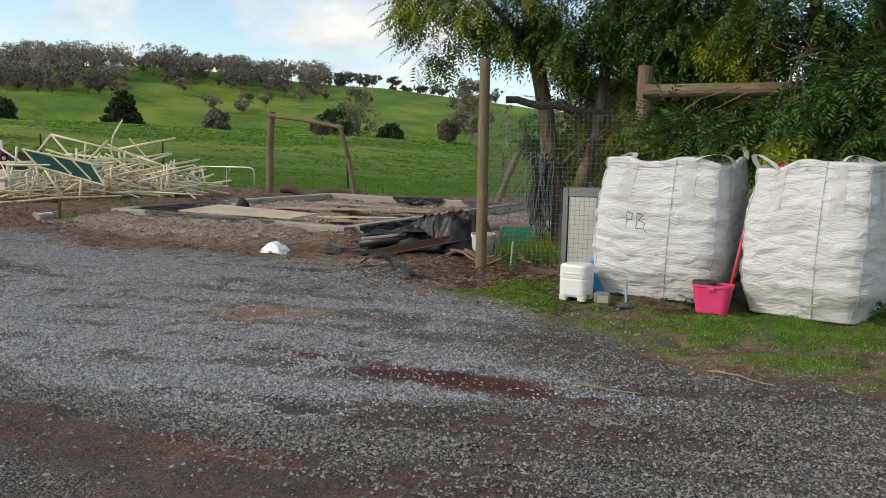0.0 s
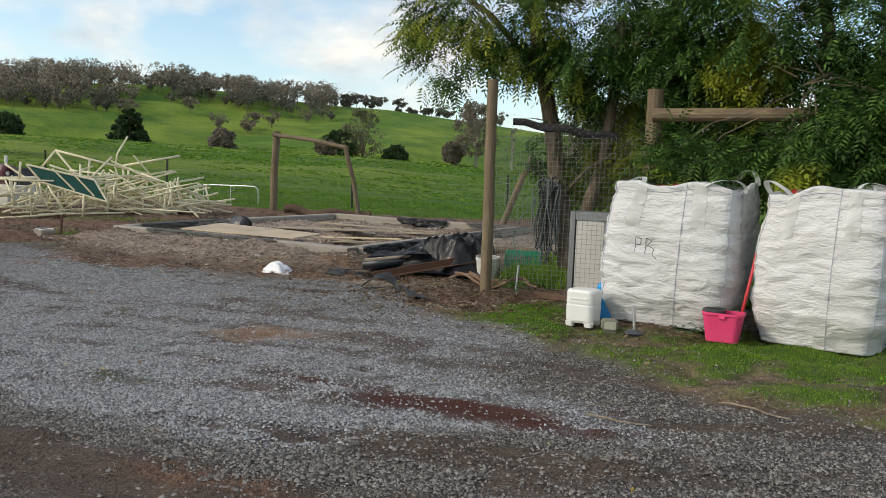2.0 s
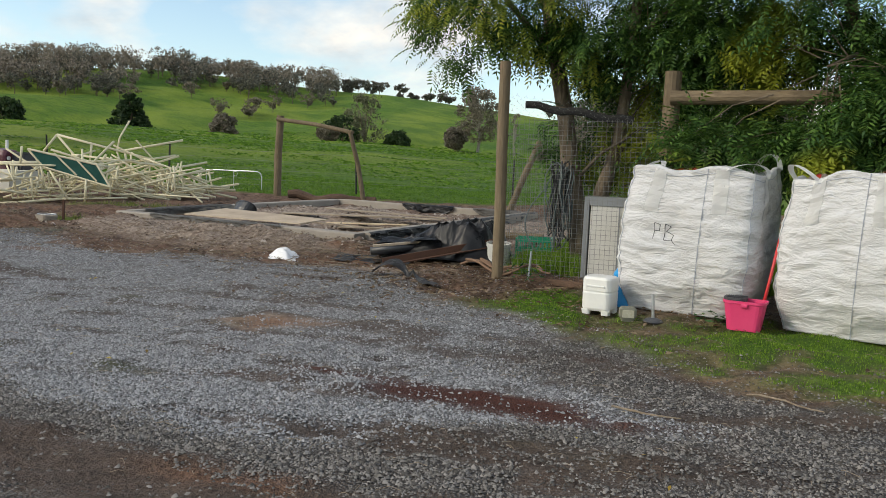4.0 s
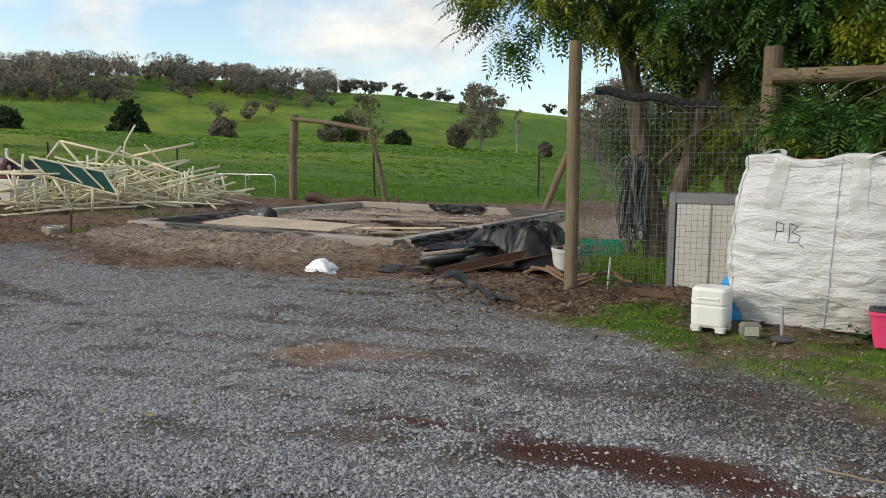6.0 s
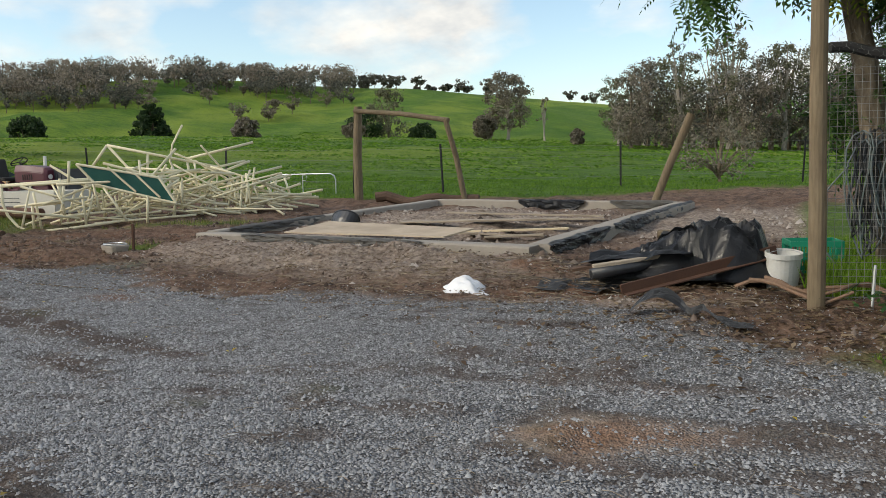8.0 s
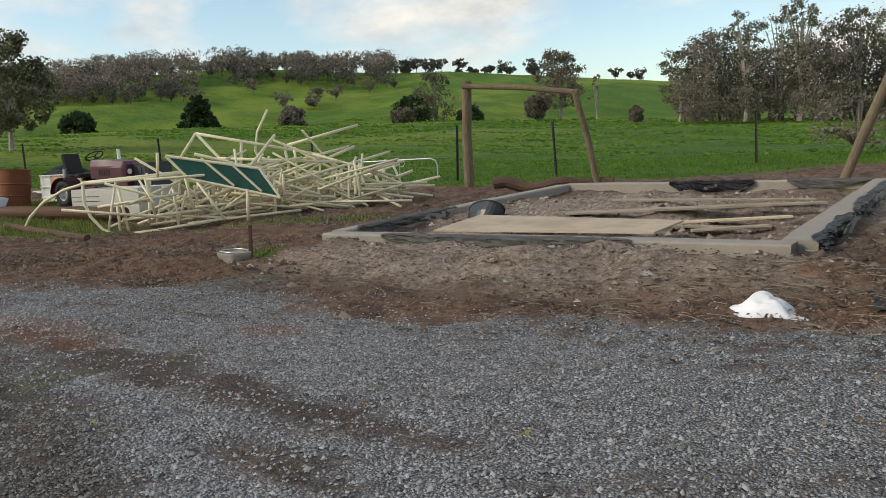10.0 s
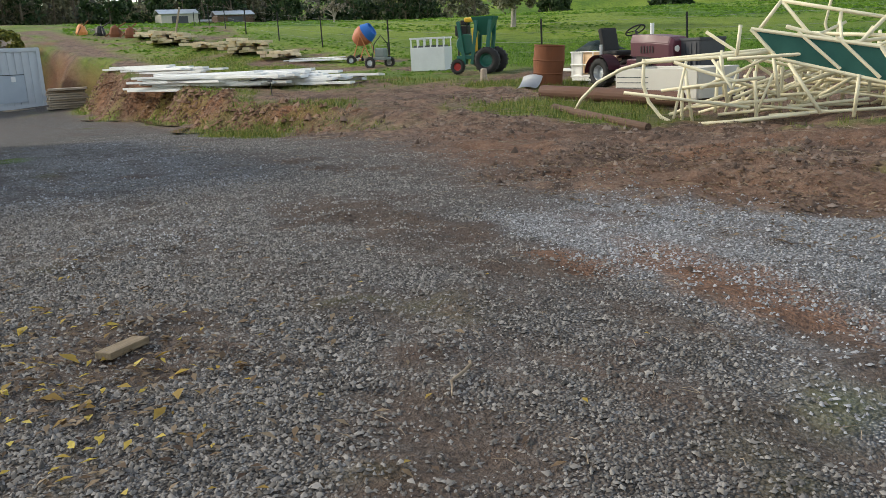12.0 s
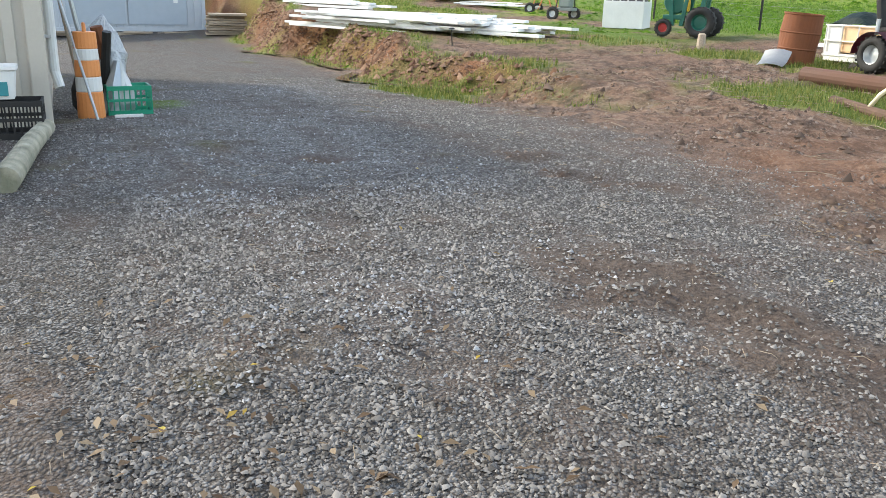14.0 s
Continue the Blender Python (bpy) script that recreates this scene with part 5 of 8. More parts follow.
# ---- the heap of cream tube frames ----
def tube_heap():
    ob = tagged(new("tube_frame_pile"), "tangled heap of cream-painted steel tube frames on bare soil", "scrap pile")
    def bar(pts, r=0.026, name="tube"):
        bm = bmesh.new()
        tube(bm, pts, r, 8)
        return part(name, bm, TUBECREAM, ob, smooth=True)
    # long bars that stand out
    P = (-15.79, 15.0, 1.85)
    for a, b in ((P, (-14.01, 16.21, 1.36)), (P, (-14.96, 15.57, 0.61)), (P, (-16.04, 14.84, 1.44)), ((-14.56, 15.84, 1.55), (-13.46, 16.59, 1.86)),
                 ((-14.60, 15.81, 1.01), (-13.53, 16.54, 1.48)), ((-13.95, 16.26, 1.32), (-14.62, 15.80, 0.74)), ((-15.16, 15.43, 1.70), (-15.21, 15.40, 1.05)),
                 ((-14.55, 15.85, 1.50), (-14.5, 15.9, 1.0)), ((-14.22, 16.07, 1.09), (-12.99, 16.91, 0.76)), ((-13.75, 16.39, 1.1), (-13.75, 16.39, 0.45)),
                 ((-14.89, 15.62, 1.04), (-12.40, 17.31, 0.51)), ((-14.55, 15.85, 1.16), (-13.41, 16.62, 0.39)), ((-16.77, 13.37, 1.12), (-14.9, 14.9, 1.25))):
        bar([a, b])
    bar([(-17.07, 18.76, 2.42), (-17.28, 18.61, 1.94), (-17.34, 18.57, 1.54), (-17.26, 18.63, 1.25), (-17.05, 18.2, 1.0), (-16.4, 17.4, 0.8)])
    # bent ends at the front
    bar([(-16.79, 13.37, 1.15), (-16.80, 13.37, 0.80), (-16.72, 13.40, 0.56), (-16.55, 13.46, 0.35), (-16.28, 13.50, 0.24), (-15.6, 13.75, 0.30), (-14.7, 14.1, 0.42)])
    bar([(-17.82, 13.00, 0.40), (-17.70, 13.04, 0.60), (-17.45, 13.13, 0.84), (-17.10, 13.26, 1.02), (-16.78, 13.37, 1.10), (-15.82, 13.8, 1.14), (-15.1, 14.2, 1.2)])
    for a, b in (((-16.25, 13.56, 0.74), (-15.74, 13.75, 0.78)), ((-16.27, 13.56, 0.75), (-16.26, 13.56, 0.23)), ((-16.23, 13.57, 0.98), (-16.12, 13.61, 0.27)),
                 ((-15.79, 13.73, 1.16), (-15.68, 13.77, 0.52)), ((-16.21, 13.58, 0.49), (-14.98, 14.03, 0.59)), ((-15.37, 13.89, 0.95), (-15.32, 13.9, 0.31)),
                 ((-15.17, 13.96, 1.19), (-15.07, 13.99, 0.61)), ((-14.98, 14.03, 1.04), (-14.59, 14.17, 0.41)), ((-14.21, 14.31, 0.88), (-14.24, 14.3, 0.37)), ((-15.56, 13.82, 1.54), (-15.59, 13.80, 1.10))):
        bar([a, b], 0.024)
    # the rest of the tangle
    rnd = random.Random(12)
    for i in range(130):
        s = rnd.random() ** (1.0 if i < 96 else 0.5)
        cx, cy = -16.0 + 3.1 * s + rnd.gauss(0, 0.12), 14.05 + 2.5 * s + rnd.gauss(0, 0.42)
        hmax = 0.95 - 0.75 * abs(s - 0.45)
        cz = float(level(cx, cy)) + 0.04 + hmax * rnd.random() ** 1.4
        kind = rnd.random()
        if kind < 0.55:
            ln, az, el = rnd.uniform(0.9, 2.4), radians(rnd.gauss(38, 30)), radians(rnd.gauss(0, 17))
        else:
            ln, az, el = rnd.uniform(0.45, 0.8), radians(rnd.uniform(0, 180)), radians(rnd.gauss(65, 22))
        d = Vector((math.cos(az) * math.cos(el), math.sin(az) * math.cos(el), math.sin(el))) * ln / 2
        c = Vector((cx, cy, cz))
        lo = min((c - d).z - float(level((c - d).x, (c - d).y)), (c + d).z - float(level((c + d).x, (c + d).y)))
        if lo < 0.03:
            c.z += 0.03 - lo
        bar([c - d, c + d], rnd.choice((0.019, 0.022, 0.025)))
    # green shade-cloth panel in its tube frame
    q = [Vector(v) for v in ((-15.43, 13.86, 1.48), (-14.05, 14.45, 1.20), (-13.72, 14.50, 0.72), (-15.11, 13.98, 1.10))]
    cloth = tagged(new("shade_screen"), "green shade cloth panel in a cream tube frame", "panel")

    def f(u, v):
        a, b = q[0].lerp(q[1], u), q[3].lerp(q[2], u)
        return a.lerp(b, v) + Vector((0, 0, -0.05 * math.sin(math.pi * u) * math.sin(math.pi * v)))
    k = Mat("green_shade_cloth", 0.85)
    k.color(k.mix(k.noise(5, 5), (0.012, 0.095, 0.078), (0.06, 0.21, 0.175))).bump(k.noise(120, 2), 0.4, 0.01)
    part("shade_cloth", sheet(f, 14, 8, 0.004), k.m, cloth, "dark green cloth")
    for i in range(4):
        bm = bmesh.new()
        tube(bm, [q[i], q[(i + 1) % 4]], 0.024, 8)
        part("frame_tube", bm, TUBECREAM, cloth, "cream frame tube")
    for u in (0.38, 0.68):
        bm = bmesh.new()
        tube(bm, [q[0].lerp(q[1], u) + Vector((0, 0, 0.04)), q[3].lerp(q[2], u + 0.12) + Vector((0, 0, 0.04))], 0.021, 8)
        part("frame_tube", bm, TUBECREAM, cloth, "cream frame tube")


tube_heap()


def drinker():
    x, y = -11.80, 11.0
    z = ground_z(x, y) - 0.05
    ob = empty("water_bowl", x, y, z, -20, "grey concrete drinking bowl with a wire rim", "drinking bowl")
    bm = bmesh.new()
    loft(bm, [rr_ring(0.30, 0.20, 0.05, 0.0), rr_ring(0.40, 0.27, 0.08, 0.13), rr_ring(0.40, 0.27, 0.08, 0.15), rr_ring(0.35, 0.22, 0.07, 0.15), rr_ring(0.27, 0.16, 0.05, 0.04)])
    part("bowl", bm, CONCRETE, ob)
    bm = bmesh.new()
    tube(bm, [(0.20 * math.cos(a), 0.135 * math.sin(a), 0.165) for a in [2 * math.pi * i / 20 for i in range(21)]], 0.007, 6)
    part("rim", bm, GALV, ob)
    x, y = -12.05, 11.6
    bm = bmesh.new()
    box(bm, (0, 0, 0.02), (0.035, 0.035, 0.72), None, 0.004)
    p = tagged(part("tap_post", bm, DARKRUST), "short rusty steel post beside the drinking bowl", "post")
    p.matrix_basis = pose(x, y, ground_z(x, y) + 0.05, 2, 3, 15)


drinker()


# ---- trees ----
def leaf_material(name, dark, mid, light, yellow=None, bark=False):
    k = Mat(name, 0.55, 0, 0.3)
    c = k.ramp(k.island(), (0.0, dark), (0.55, mid), (1.0, light))
    if yellow:
        c = k.mix(k.ramp(k.noise(0.75, 2), (0.57, 0.0), (0.68, 0.85)), c, yellow)
    k.color(c)
    tr = k.t.nodes.new("ShaderNodeBsdfTranslucent")
    k.put(tr.inputs["Color"], c)
    mx = k.t.nodes.new("ShaderNodeMixShader")
    mx.inputs[0].default_value = 0.36
    k.t.links.new(k.b.outputs[0], mx.inputs[1])
    k.t.links.new(tr.outputs[0], mx.inputs[2])
    k.t.links.new(mx.outputs[0], k.t.nodes["Material Output"].inputs[0])
    return k.m


def bark_material(name, c1, c2):
    k = Mat(name, 0.9, 0, 0.2)
    g = k.noise(7, 6, 0.65, vec=k.stretch(2.2, 2.2, 0.5), dist=0.4)
    k.color(k.mix(k.ramp(g, (0.3, 0.0), (0.7, 1.0)), c1, c2)).bump(g, 0.8, 0.03)
    return k.m


BARK = bark_material("brown_bark", (0.075, 0.058, 0.042), (0.25, 0.20, 0.145))
PALEBARK = bark_material("pale_gum_bark", (0.22, 0.19, 0.16), (0.48, 0.44, 0.38))
NEARLEAF = leaf_material("compound_leaf", (0.022, 0.062, 0.016), (0.056, 0.128, 0.026), (0.13, 0.235, 0.045), (0.33, 0.36, 0.035))
# Gum leaf tones are lightened to carry distance haze in their colour.
GUMLEAF = leaf_material("gum_leaf", (0.075, 0.080, 0.046), (0.15, 0.152, 0.09), (0.26, 0.25, 0.155))
DARKLEAF = leaf_material("dark_bush_leaf", (0.014, 0.032, 0.012), (0.034, 0.064, 0.022), (0.065, 0.105, 0.036))
# Crest tones are paler still, with more haze painted in.
CRESTLEAF = leaf_material("crest_gum_leaf", (0.105, 0.092, 0.073), (0.225, 0.195, 0.155), (0.38, 0.325, 0.26))
CRESTDARK = leaf_material("crest_dark_leaf", (0.052, 0.055, 0.045), (0.125, 0.123, 0.098), (0.23, 0.218, 0.175))
GREYLEAF = leaf_material("grey_shrub_leaf", (0.10, 0.088, 0.066), (0.20, 0.172, 0.13), (0.32, 0.28, 0.215))


def unit(rng, n):
    v = rng.normal(size=(n, 3))
    return v / np.linalg.norm(v, axis=1, keepdims=True)


def frond_template(pairs=5):
    """A feathery leaf along +x, drooping: leaflets as slender four-cornered blades."""
    V = []
    for i in range(pairs * 2 + 1):
        j = i // 2
        s = 0.16 + 0.84 * j / pairs
        base = np.array([s, 0, -0.28 * s * s])
        if i == pairs * 2:
            d = np.array([1.0, 0, -0.6])
        else:
            d = np.array([0.55, 1.0 if i % 2 else -1.0, -0.30])
        d = d / np.linalg.norm(d)
        ln = 0.33 * (1 - 0.35 * abs(s - 0.55))
        side = np.cross(d, [0, 0, 1.0])
        side /= np.linalg.norm(side)
        w = 0.048
        V += [base, base + d * ln * 0.42 + side * w, base + d * ln + np.array([0, 0, -0.03]), base + d * ln * 0.42 - side * w]
    return np.array(V)


def fronds(points, outward, rng, size=(0.19, 0.31)):
    """Fronds hung at the points."""
    T = frond_template()
    n = len(points)
    x = outward + 0.55 * unit(rng, n)
    x[:, 2] = x[:, 2] * 0.6 - 0.25
    x /= np.linalg.norm(x, axis=1, keepdims=True)
    upv = np.tile([0, 0, 1.0], (n, 1)) + 0.35 * unit(rng, n)
    y = np.cross(upv, x)
    y /= np.linalg.norm(y, axis=1, keepdims=True)
    z = np.cross(x, y)
    s = rng.uniform(*size, size=n)[:, None, None]
    V = points[:, None] + s * (T[None, :, 0:1] * x[:, None] + T[None, :, 1:2] * y[:, None] + T[None, :, 2:3] * z[:, None])
    V = V.reshape(-1, 3)
    return V, np.arange(len(V)).reshape(-1, 4)


def near_tree(name, base, trunks, lobes, clusters, per, seed, label):
    """trunks: lists of points with radii; lobes: (centre, radii, weight) of the crown."""
    rng = np.random.default_rng(seed)
    ob = empty(name, 0, 0, 0, 0, label, "tree", "trees over the pen")
    for k, (pts, r0, r1) in enumerate(trunks):
        bm = bmesh.new()
        tube(bm, pts, r0, 12, r1)
        for v in bm.verts:
            v.co += Vector((wobble(v.co, 6, 0.012, 1), wobble(v.co, 6, 0.012, 2), 0))
        part("trunk" if k < 2 else "limb", bm, BARK, ob, smooth=True)
    w = np.array([q[2] for q in lobes], float)
    pick = rng.choice(len(lobes), clusters, p=w / w.sum())
    cen = np.array([q[0] for q in lobes])[pick]
    rad = np.array([q[1] for q in lobes])[pick]
    d = unit(rng, clusters)
    cpos = cen + rad * d * (rng.uniform(0.25, 1, size=(clusters, 1)) ** 0.5)
    # twigs out to the clusters
    tips = [Vector(a).lerp(Vector(b), q) for t in trunks for a, b in zip(t[0], t[0][1:]) for q in (0.3, 0.65, 1.0)]
    for c in cpos[::5]:
        bm = bmesh.new()
        c = Vector(c)
        t = sorted(tips, key=lambda q: (q - c).length + 0.6 * max(0, q.z - c.z))[int(rng.integers(0, 5))]
        if (t - c).length > 0.9:
            t = c.lerp(t, 0.9 / (t - c).length)
        mid = t.lerp(c, 0.5) + Vector((0, 0, 0.10))
        tube(bm, [t, mid, c], 0.009, 5, 0.003, close=False)
        part("twig", bm, BARK, ob)
    out = d * 0.9 + 0.0
    P = np.repeat(cpos, per, 0) + unit(rng, clusters * per) * rng.uniform(0.02, 0.34, size=(clusters * per, 1))
    O = np.repeat(out, per, 0) + 0.5 * unit(rng, clusters * per)
    V, F = fronds(P, O, rng)
    me = numpy_mesh("crown", V, F)
    me.materials.append(NEARLEAF)
    cr = new("crown", me)
    cr.parent = ob
    return ob


za = ground_z(-2.36, 10.8)
near_tree("pen_tree", None, [
    ([(-2.42, 10.8, za - 0.15), (-2.46, 10.8, za + 0.5), (-2.60, 10.78, 1.25), (-2.72, 10.75, 2.1), (-2.95, 10.7, 3.2), (-3.2, 10.6, 4.4)], 0.165, 0.07),
    ([(-2.30, 10.8, za - 0.15), (-2.30, 10.8, za + 0.4), (-2.22, 10.78, 1.2), (-2.05, 10.75, 1.75), (-1.98, 10.7, 2.4), (-1.9, 10.7, 3.6)], 0.12, 0.06),
    ([(-2.60, 10.78, 1.3), (-2.2, 10.6, 1.7), (-1.85, 10.5, 1.9)], 0.03, 0.012),
    ([(-2.85, 10.7, 2.8), (-3.5, 10.3, 3.6), (-4.1, 10.0, 4.0)], 0.05, 0.02),
    ([(-1.95, 10.7, 3.0), (-1.2, 10.2, 3.6), (-0.5, 10.0, 4.0)], 0.05, 0.02)],
    [((-4.2, 10.2, 2.95), (0.4, 0.35, 0.3), 0.08), ((-1.8, 10.9, 2.75), (1.1, 0.6, 0.45), 1.0), ((-0.6, 10.8, 2.5), (0.7, 0.5, 0.5), 0.6), ((-3.6, 10.3, 3.75), (1.2, 1.0, 0.9), 1.1), ((-3.5, 10.5, 4.9), (1.7, 1.3, 1.0), 1.25), ((-2.2, 10.6, 3.35), (1.1, 1.0, 0.8), 1.1), ((-1.2, 10.6, 3.8), (1.3, 1.1, 1.2), 1.3), ((-2.1, 11.0, 5.4), (2.0, 1.4, 1.2), 1.2), ((-2.5, 11.2, 1.85), (0.75, 0.5, 0.45), 0.42), ((-1.55, 11.0, 1.75), (0.6, 0.5, 0.55), 0.4)],
    450, 22, 21, "broad dark green tree with feathery leaves and twin trunks")
zb_ = ground_z(0.6, 10.6)
near_tree("pen_tree", None, [
    ([(0.95, 10.6, zb_ - 0.15), (1.0, 10.6, 1.2), (1.02, 10.55, 2.2), (1.2, 10.5, 3.4), (1.4, 10.4, 5.2)], 0.24, 0.13),
    ([(1.0, 10.55, 2.0), (0.5, 10.3, 3.0), (0.2, 10.1, 4.4)], 0.10, 0.05),
    ([(1.1, 10.55, 2.4), (1.5, 10.0, 3.1), (2.0, 9.6, 3.6)], 0.08, 0.03),
    ([(0.9, 10.4, 2.5), (0.5, 9.8, 2.75), (0.2, 9.2, 2.55)], 0.035, 0.010)],
    [((-1.05, 10.1, 2.95), (0.6, 0.4, 0.4), 0.5), ((0.35, 9.15, 1.74), (0.75, 0.4, 0.24), 0.9), ((-0.85, 9.2, 1.66), (0.42, 0.35, 0.24), 0.55), ((0.62, 9.1, 2.2), (0.32, 0.3, 0.35), 0.4), ((1.45, 9.1, 2.2), (0.85, 0.55, 0.6), 1.1), ((0.2, 10.25, 2.3), (1.3, 0.45, 0.6), 0.9), ((0.7, 10.2, 3.0), (1.0, 0.5, 0.6), 1.1), ((-0.3, 10.3, 3.1), (0.9, 0.5, 0.5), 0.8), ((0.3, 9.8, 3.5), (1.7, 1.1, 0.9), 1.5), ((-0.4, 10.2, 4.6), (1.7, 1.2, 1.0), 1.2), ((1.7, 9.8, 4.2), (1.6, 1.2, 1.3), 1.3), ((0.8, 10.4, 5.6), (2.2, 1.5, 1.0), 1.0), ((2.4, 9.4, 2.7), (0.9, 0.8, 1.1), 0.8)],
    400, 23, 22, "large dark green tree with yellowing feathery leaves over the bulk bags")


def leaf_cloud(cen, rad, per, size, rng, flat=0.8):
    """Small leaf blades strewn in balls."""
    n = len(cen) * per
    c = np.repeat(np.asarray(cen, float), per, 0)
    r = np.repeat(np.asarray(rad, float), per)[:, None]
    p = c + unit(rng, n) * np.array([1, 1, flat]) * r * rng.uniform(0.02, 1, size=(n, 1)) ** 0.6
    a, b = unit(rng, n), unit(rng, n)
    b = np.cross(a, b)
    b /= np.linalg.norm(b, axis=1, keepdims=True)
    s = size * rng.uniform(0.6, 1.4, size=(n, 1))
    V = np.stack([p - a * s, p + b * s * 0.55, p + a * s, p - b * s * 0.55], 1).reshape(-1, 3)
    return V, np.arange(len(V)).reshape(-1, 4)


def crown_balls(kind, h, w, rng):
    """Balls of foliage for a tree of height h and half-width w, base at 0; and limb ends."""
    if kind == "bush":
        n = 40
        w = w * 1.2
        d = unit(rng, n)
        c = np.array([0, 0, h * 0.50]) + d * np.array([w * 0.66, w * 0.66, h * 0.36])
        r = rng.uniform(0.2, 0.36, n) * min(w, h * 0.6)
    elif kind == "cone":
        n = 150
        w = w * 1.25
        z = rng.uniform(0.04, 0.95, n)
        a = rng.uniform(0, 6.28, n)
        rr = w * (1 - z) ** 0.55 * rng.uniform(0.4, 0.85, n)
        c = np.stack([rr * np.cos(a), rr * np.sin(a), h * z], 1)
        r = 0.115 * h * (1.2 - z)
    else:
        n = {"gum": 90, "wood": 22, "crest": 22}.get(kind, 15)
        low = {"bare": 0.5, "wood": 0.06, "crest": 0.30}.get(kind, 0.15)
        z = rng.uniform(low, 0.97, n) ** (1.0 if kind == "crest" else 0.8)
        a = rng.uniform(0, 6.28, n)
        rr = w * np.sqrt(rng.uniform(0.02, 1, n)) * (0.40 + 0.60 * np.sin(np.pi * np.clip(z, 0, 1) ** 1.2))
        if kind == "crest":
            rr = w * np.sqrt(rng.uniform(0.02, 1, n)) * np.clip(1.25 - 0.9 * np.abs((z - 0.72) / 0.3) ** 1.6, 0.25, 1.0)
        c = np.stack([rr * np.cos(a), rr * np.sin(a), h * z], 1)
        r = rng.uniform(0.14, 0.34, n) * w * (0.95 if kind == "gum" else 1.0)
    return c, r


def at_bearing(az, r):
    return CX - r * math.sin(radians(az)), CY + r * math.cos(radians(az))


def field_tree(name, az, r, top, half, kind, leaf, bark, label, seed, per=70, size=0.16, base_sink=0.0, limbs=7, category="tree"):
    """A tree at a bearing and distance; top: height angle of its top; half: half its width in degrees."""
    rng = np.random.default_rng(seed)
    x, y = at_bearing(az, r)
    z = float(level(x, y)) - 0.1 - base_sink
    h = max(1.2, 1.35 + r * math.tan(radians(top)) - z)
    w = r * math.tan(radians(half))
    ob = empty(name, x, y, z, 0, label, category)
    c, rad = crown_balls(kind, h, w, rng)
    V, F = leaf_cloud(c, rad, per, size, rng)
    me = numpy_mesh("crown", V, F)
    me.materials.append(leaf)
    cr = new("crown", me)
    cr.parent = ob
    bm = bmesh.new()
    fork = h * (0.12 if kind in ("bush", "cone") else 0.34)
    tr = max(0.06, 0.022 * h)
    tube(bm, [(0, 0, -0.3), (0.02 * h, 0, fork * 0.5), (0.01 * h, 0.01 * h, fork), (0.03 * h, 0.0, h * 0.75)], tr * 1.3, 7, tr * 0.4)
    part("trunk", bm, bark, ob)
    for i in range(limbs):
        e = Vector(c[i % len(c)])
        bm = bmesh.new()
        tube(bm, [(0.01 * h, 0, fork * (0.8 + 0.05 * i)), Vector((0.01 * h, 0, fork)).lerp(e, 0.5) + Vector((0, 0, 0.06 * h)), e], tr * 0.5, 5, tr * 0.15)
        part("limb", bm, bark, ob)
    return ob


G_LABEL = "grey-green gum tree with pale limbs standing in the pasture"
field_tree("conifer", 41.6, 150, 4.45, 1.6, "cone", DARKLEAF, BARK, "broad dark green conifer in the pasture", 1, 110, 0.28, 0.5)
field_tree("round_bush", 49.0, 150, 3.85, 1.15, "bush", DARKLEAF, BARK, "round dark green bush in the pasture", 2, 160, 0.28, 0.3, category="bush")
field_tree("round_bush", 35.5, 150, 3.6, 1.0, "bush", GREYLEAF, BARK, "round grey-green bush in the pasture", 3, 130, 0.26, 0.0, category="bush")
field_tree("gum_tree", 25.8, 150, 5.2, 1.55, "gum", GUMLEAF, BARK, G_LABEL, 4, 40, 0.2)
field_tree("round_bush", 27.3, 146, 3.9, 1.4, "bush", DARKLEAF, BARK, "dark bush below the gum tree", 5, 150, 0.28, category="bush")
field_tree("round_bush", 23.4, 148, 3.0, 1.0, "bush", DARKLEAF, BARK, "low dark bush in the pasture", 6, 150, 0.26, category="bush")
field_tree("gum_tree", 17.2, 118, 6.1, 1.75, "gum", GREYLEAF, PALEBARK, "tall pale-limbed gum tree with thin brown leaves", 7, 85, 0.15, limbs=16)
field_tree("round_bush", 18.8, 116, 3.4, 0.8, "bush", GREYLEAF, BARK, "brownish shrub beside the gum tree", 8, 130, 0.22, category="bush")
field_tree("dead_tree", 14.8, 130, 4.4, 0.5, "bare", GREYLEAF, PALEBARK, "thin half-dead pale tree", 9, 12, 0.18, limbs=10)
field_tree("round_bush", 12.1, 95, 2.2, 0.5, "bush", GREYLEAF, BARK, "small brown shrub in the pasture", 10, 100, 0.16, category="bush")
field_tree("round_bush", 28.0, 118, 3.0, 0.9, "bush", GREYLEAF, BARK, "dry brown bush in the pasture", 31, 110, 0.18, category="bush")
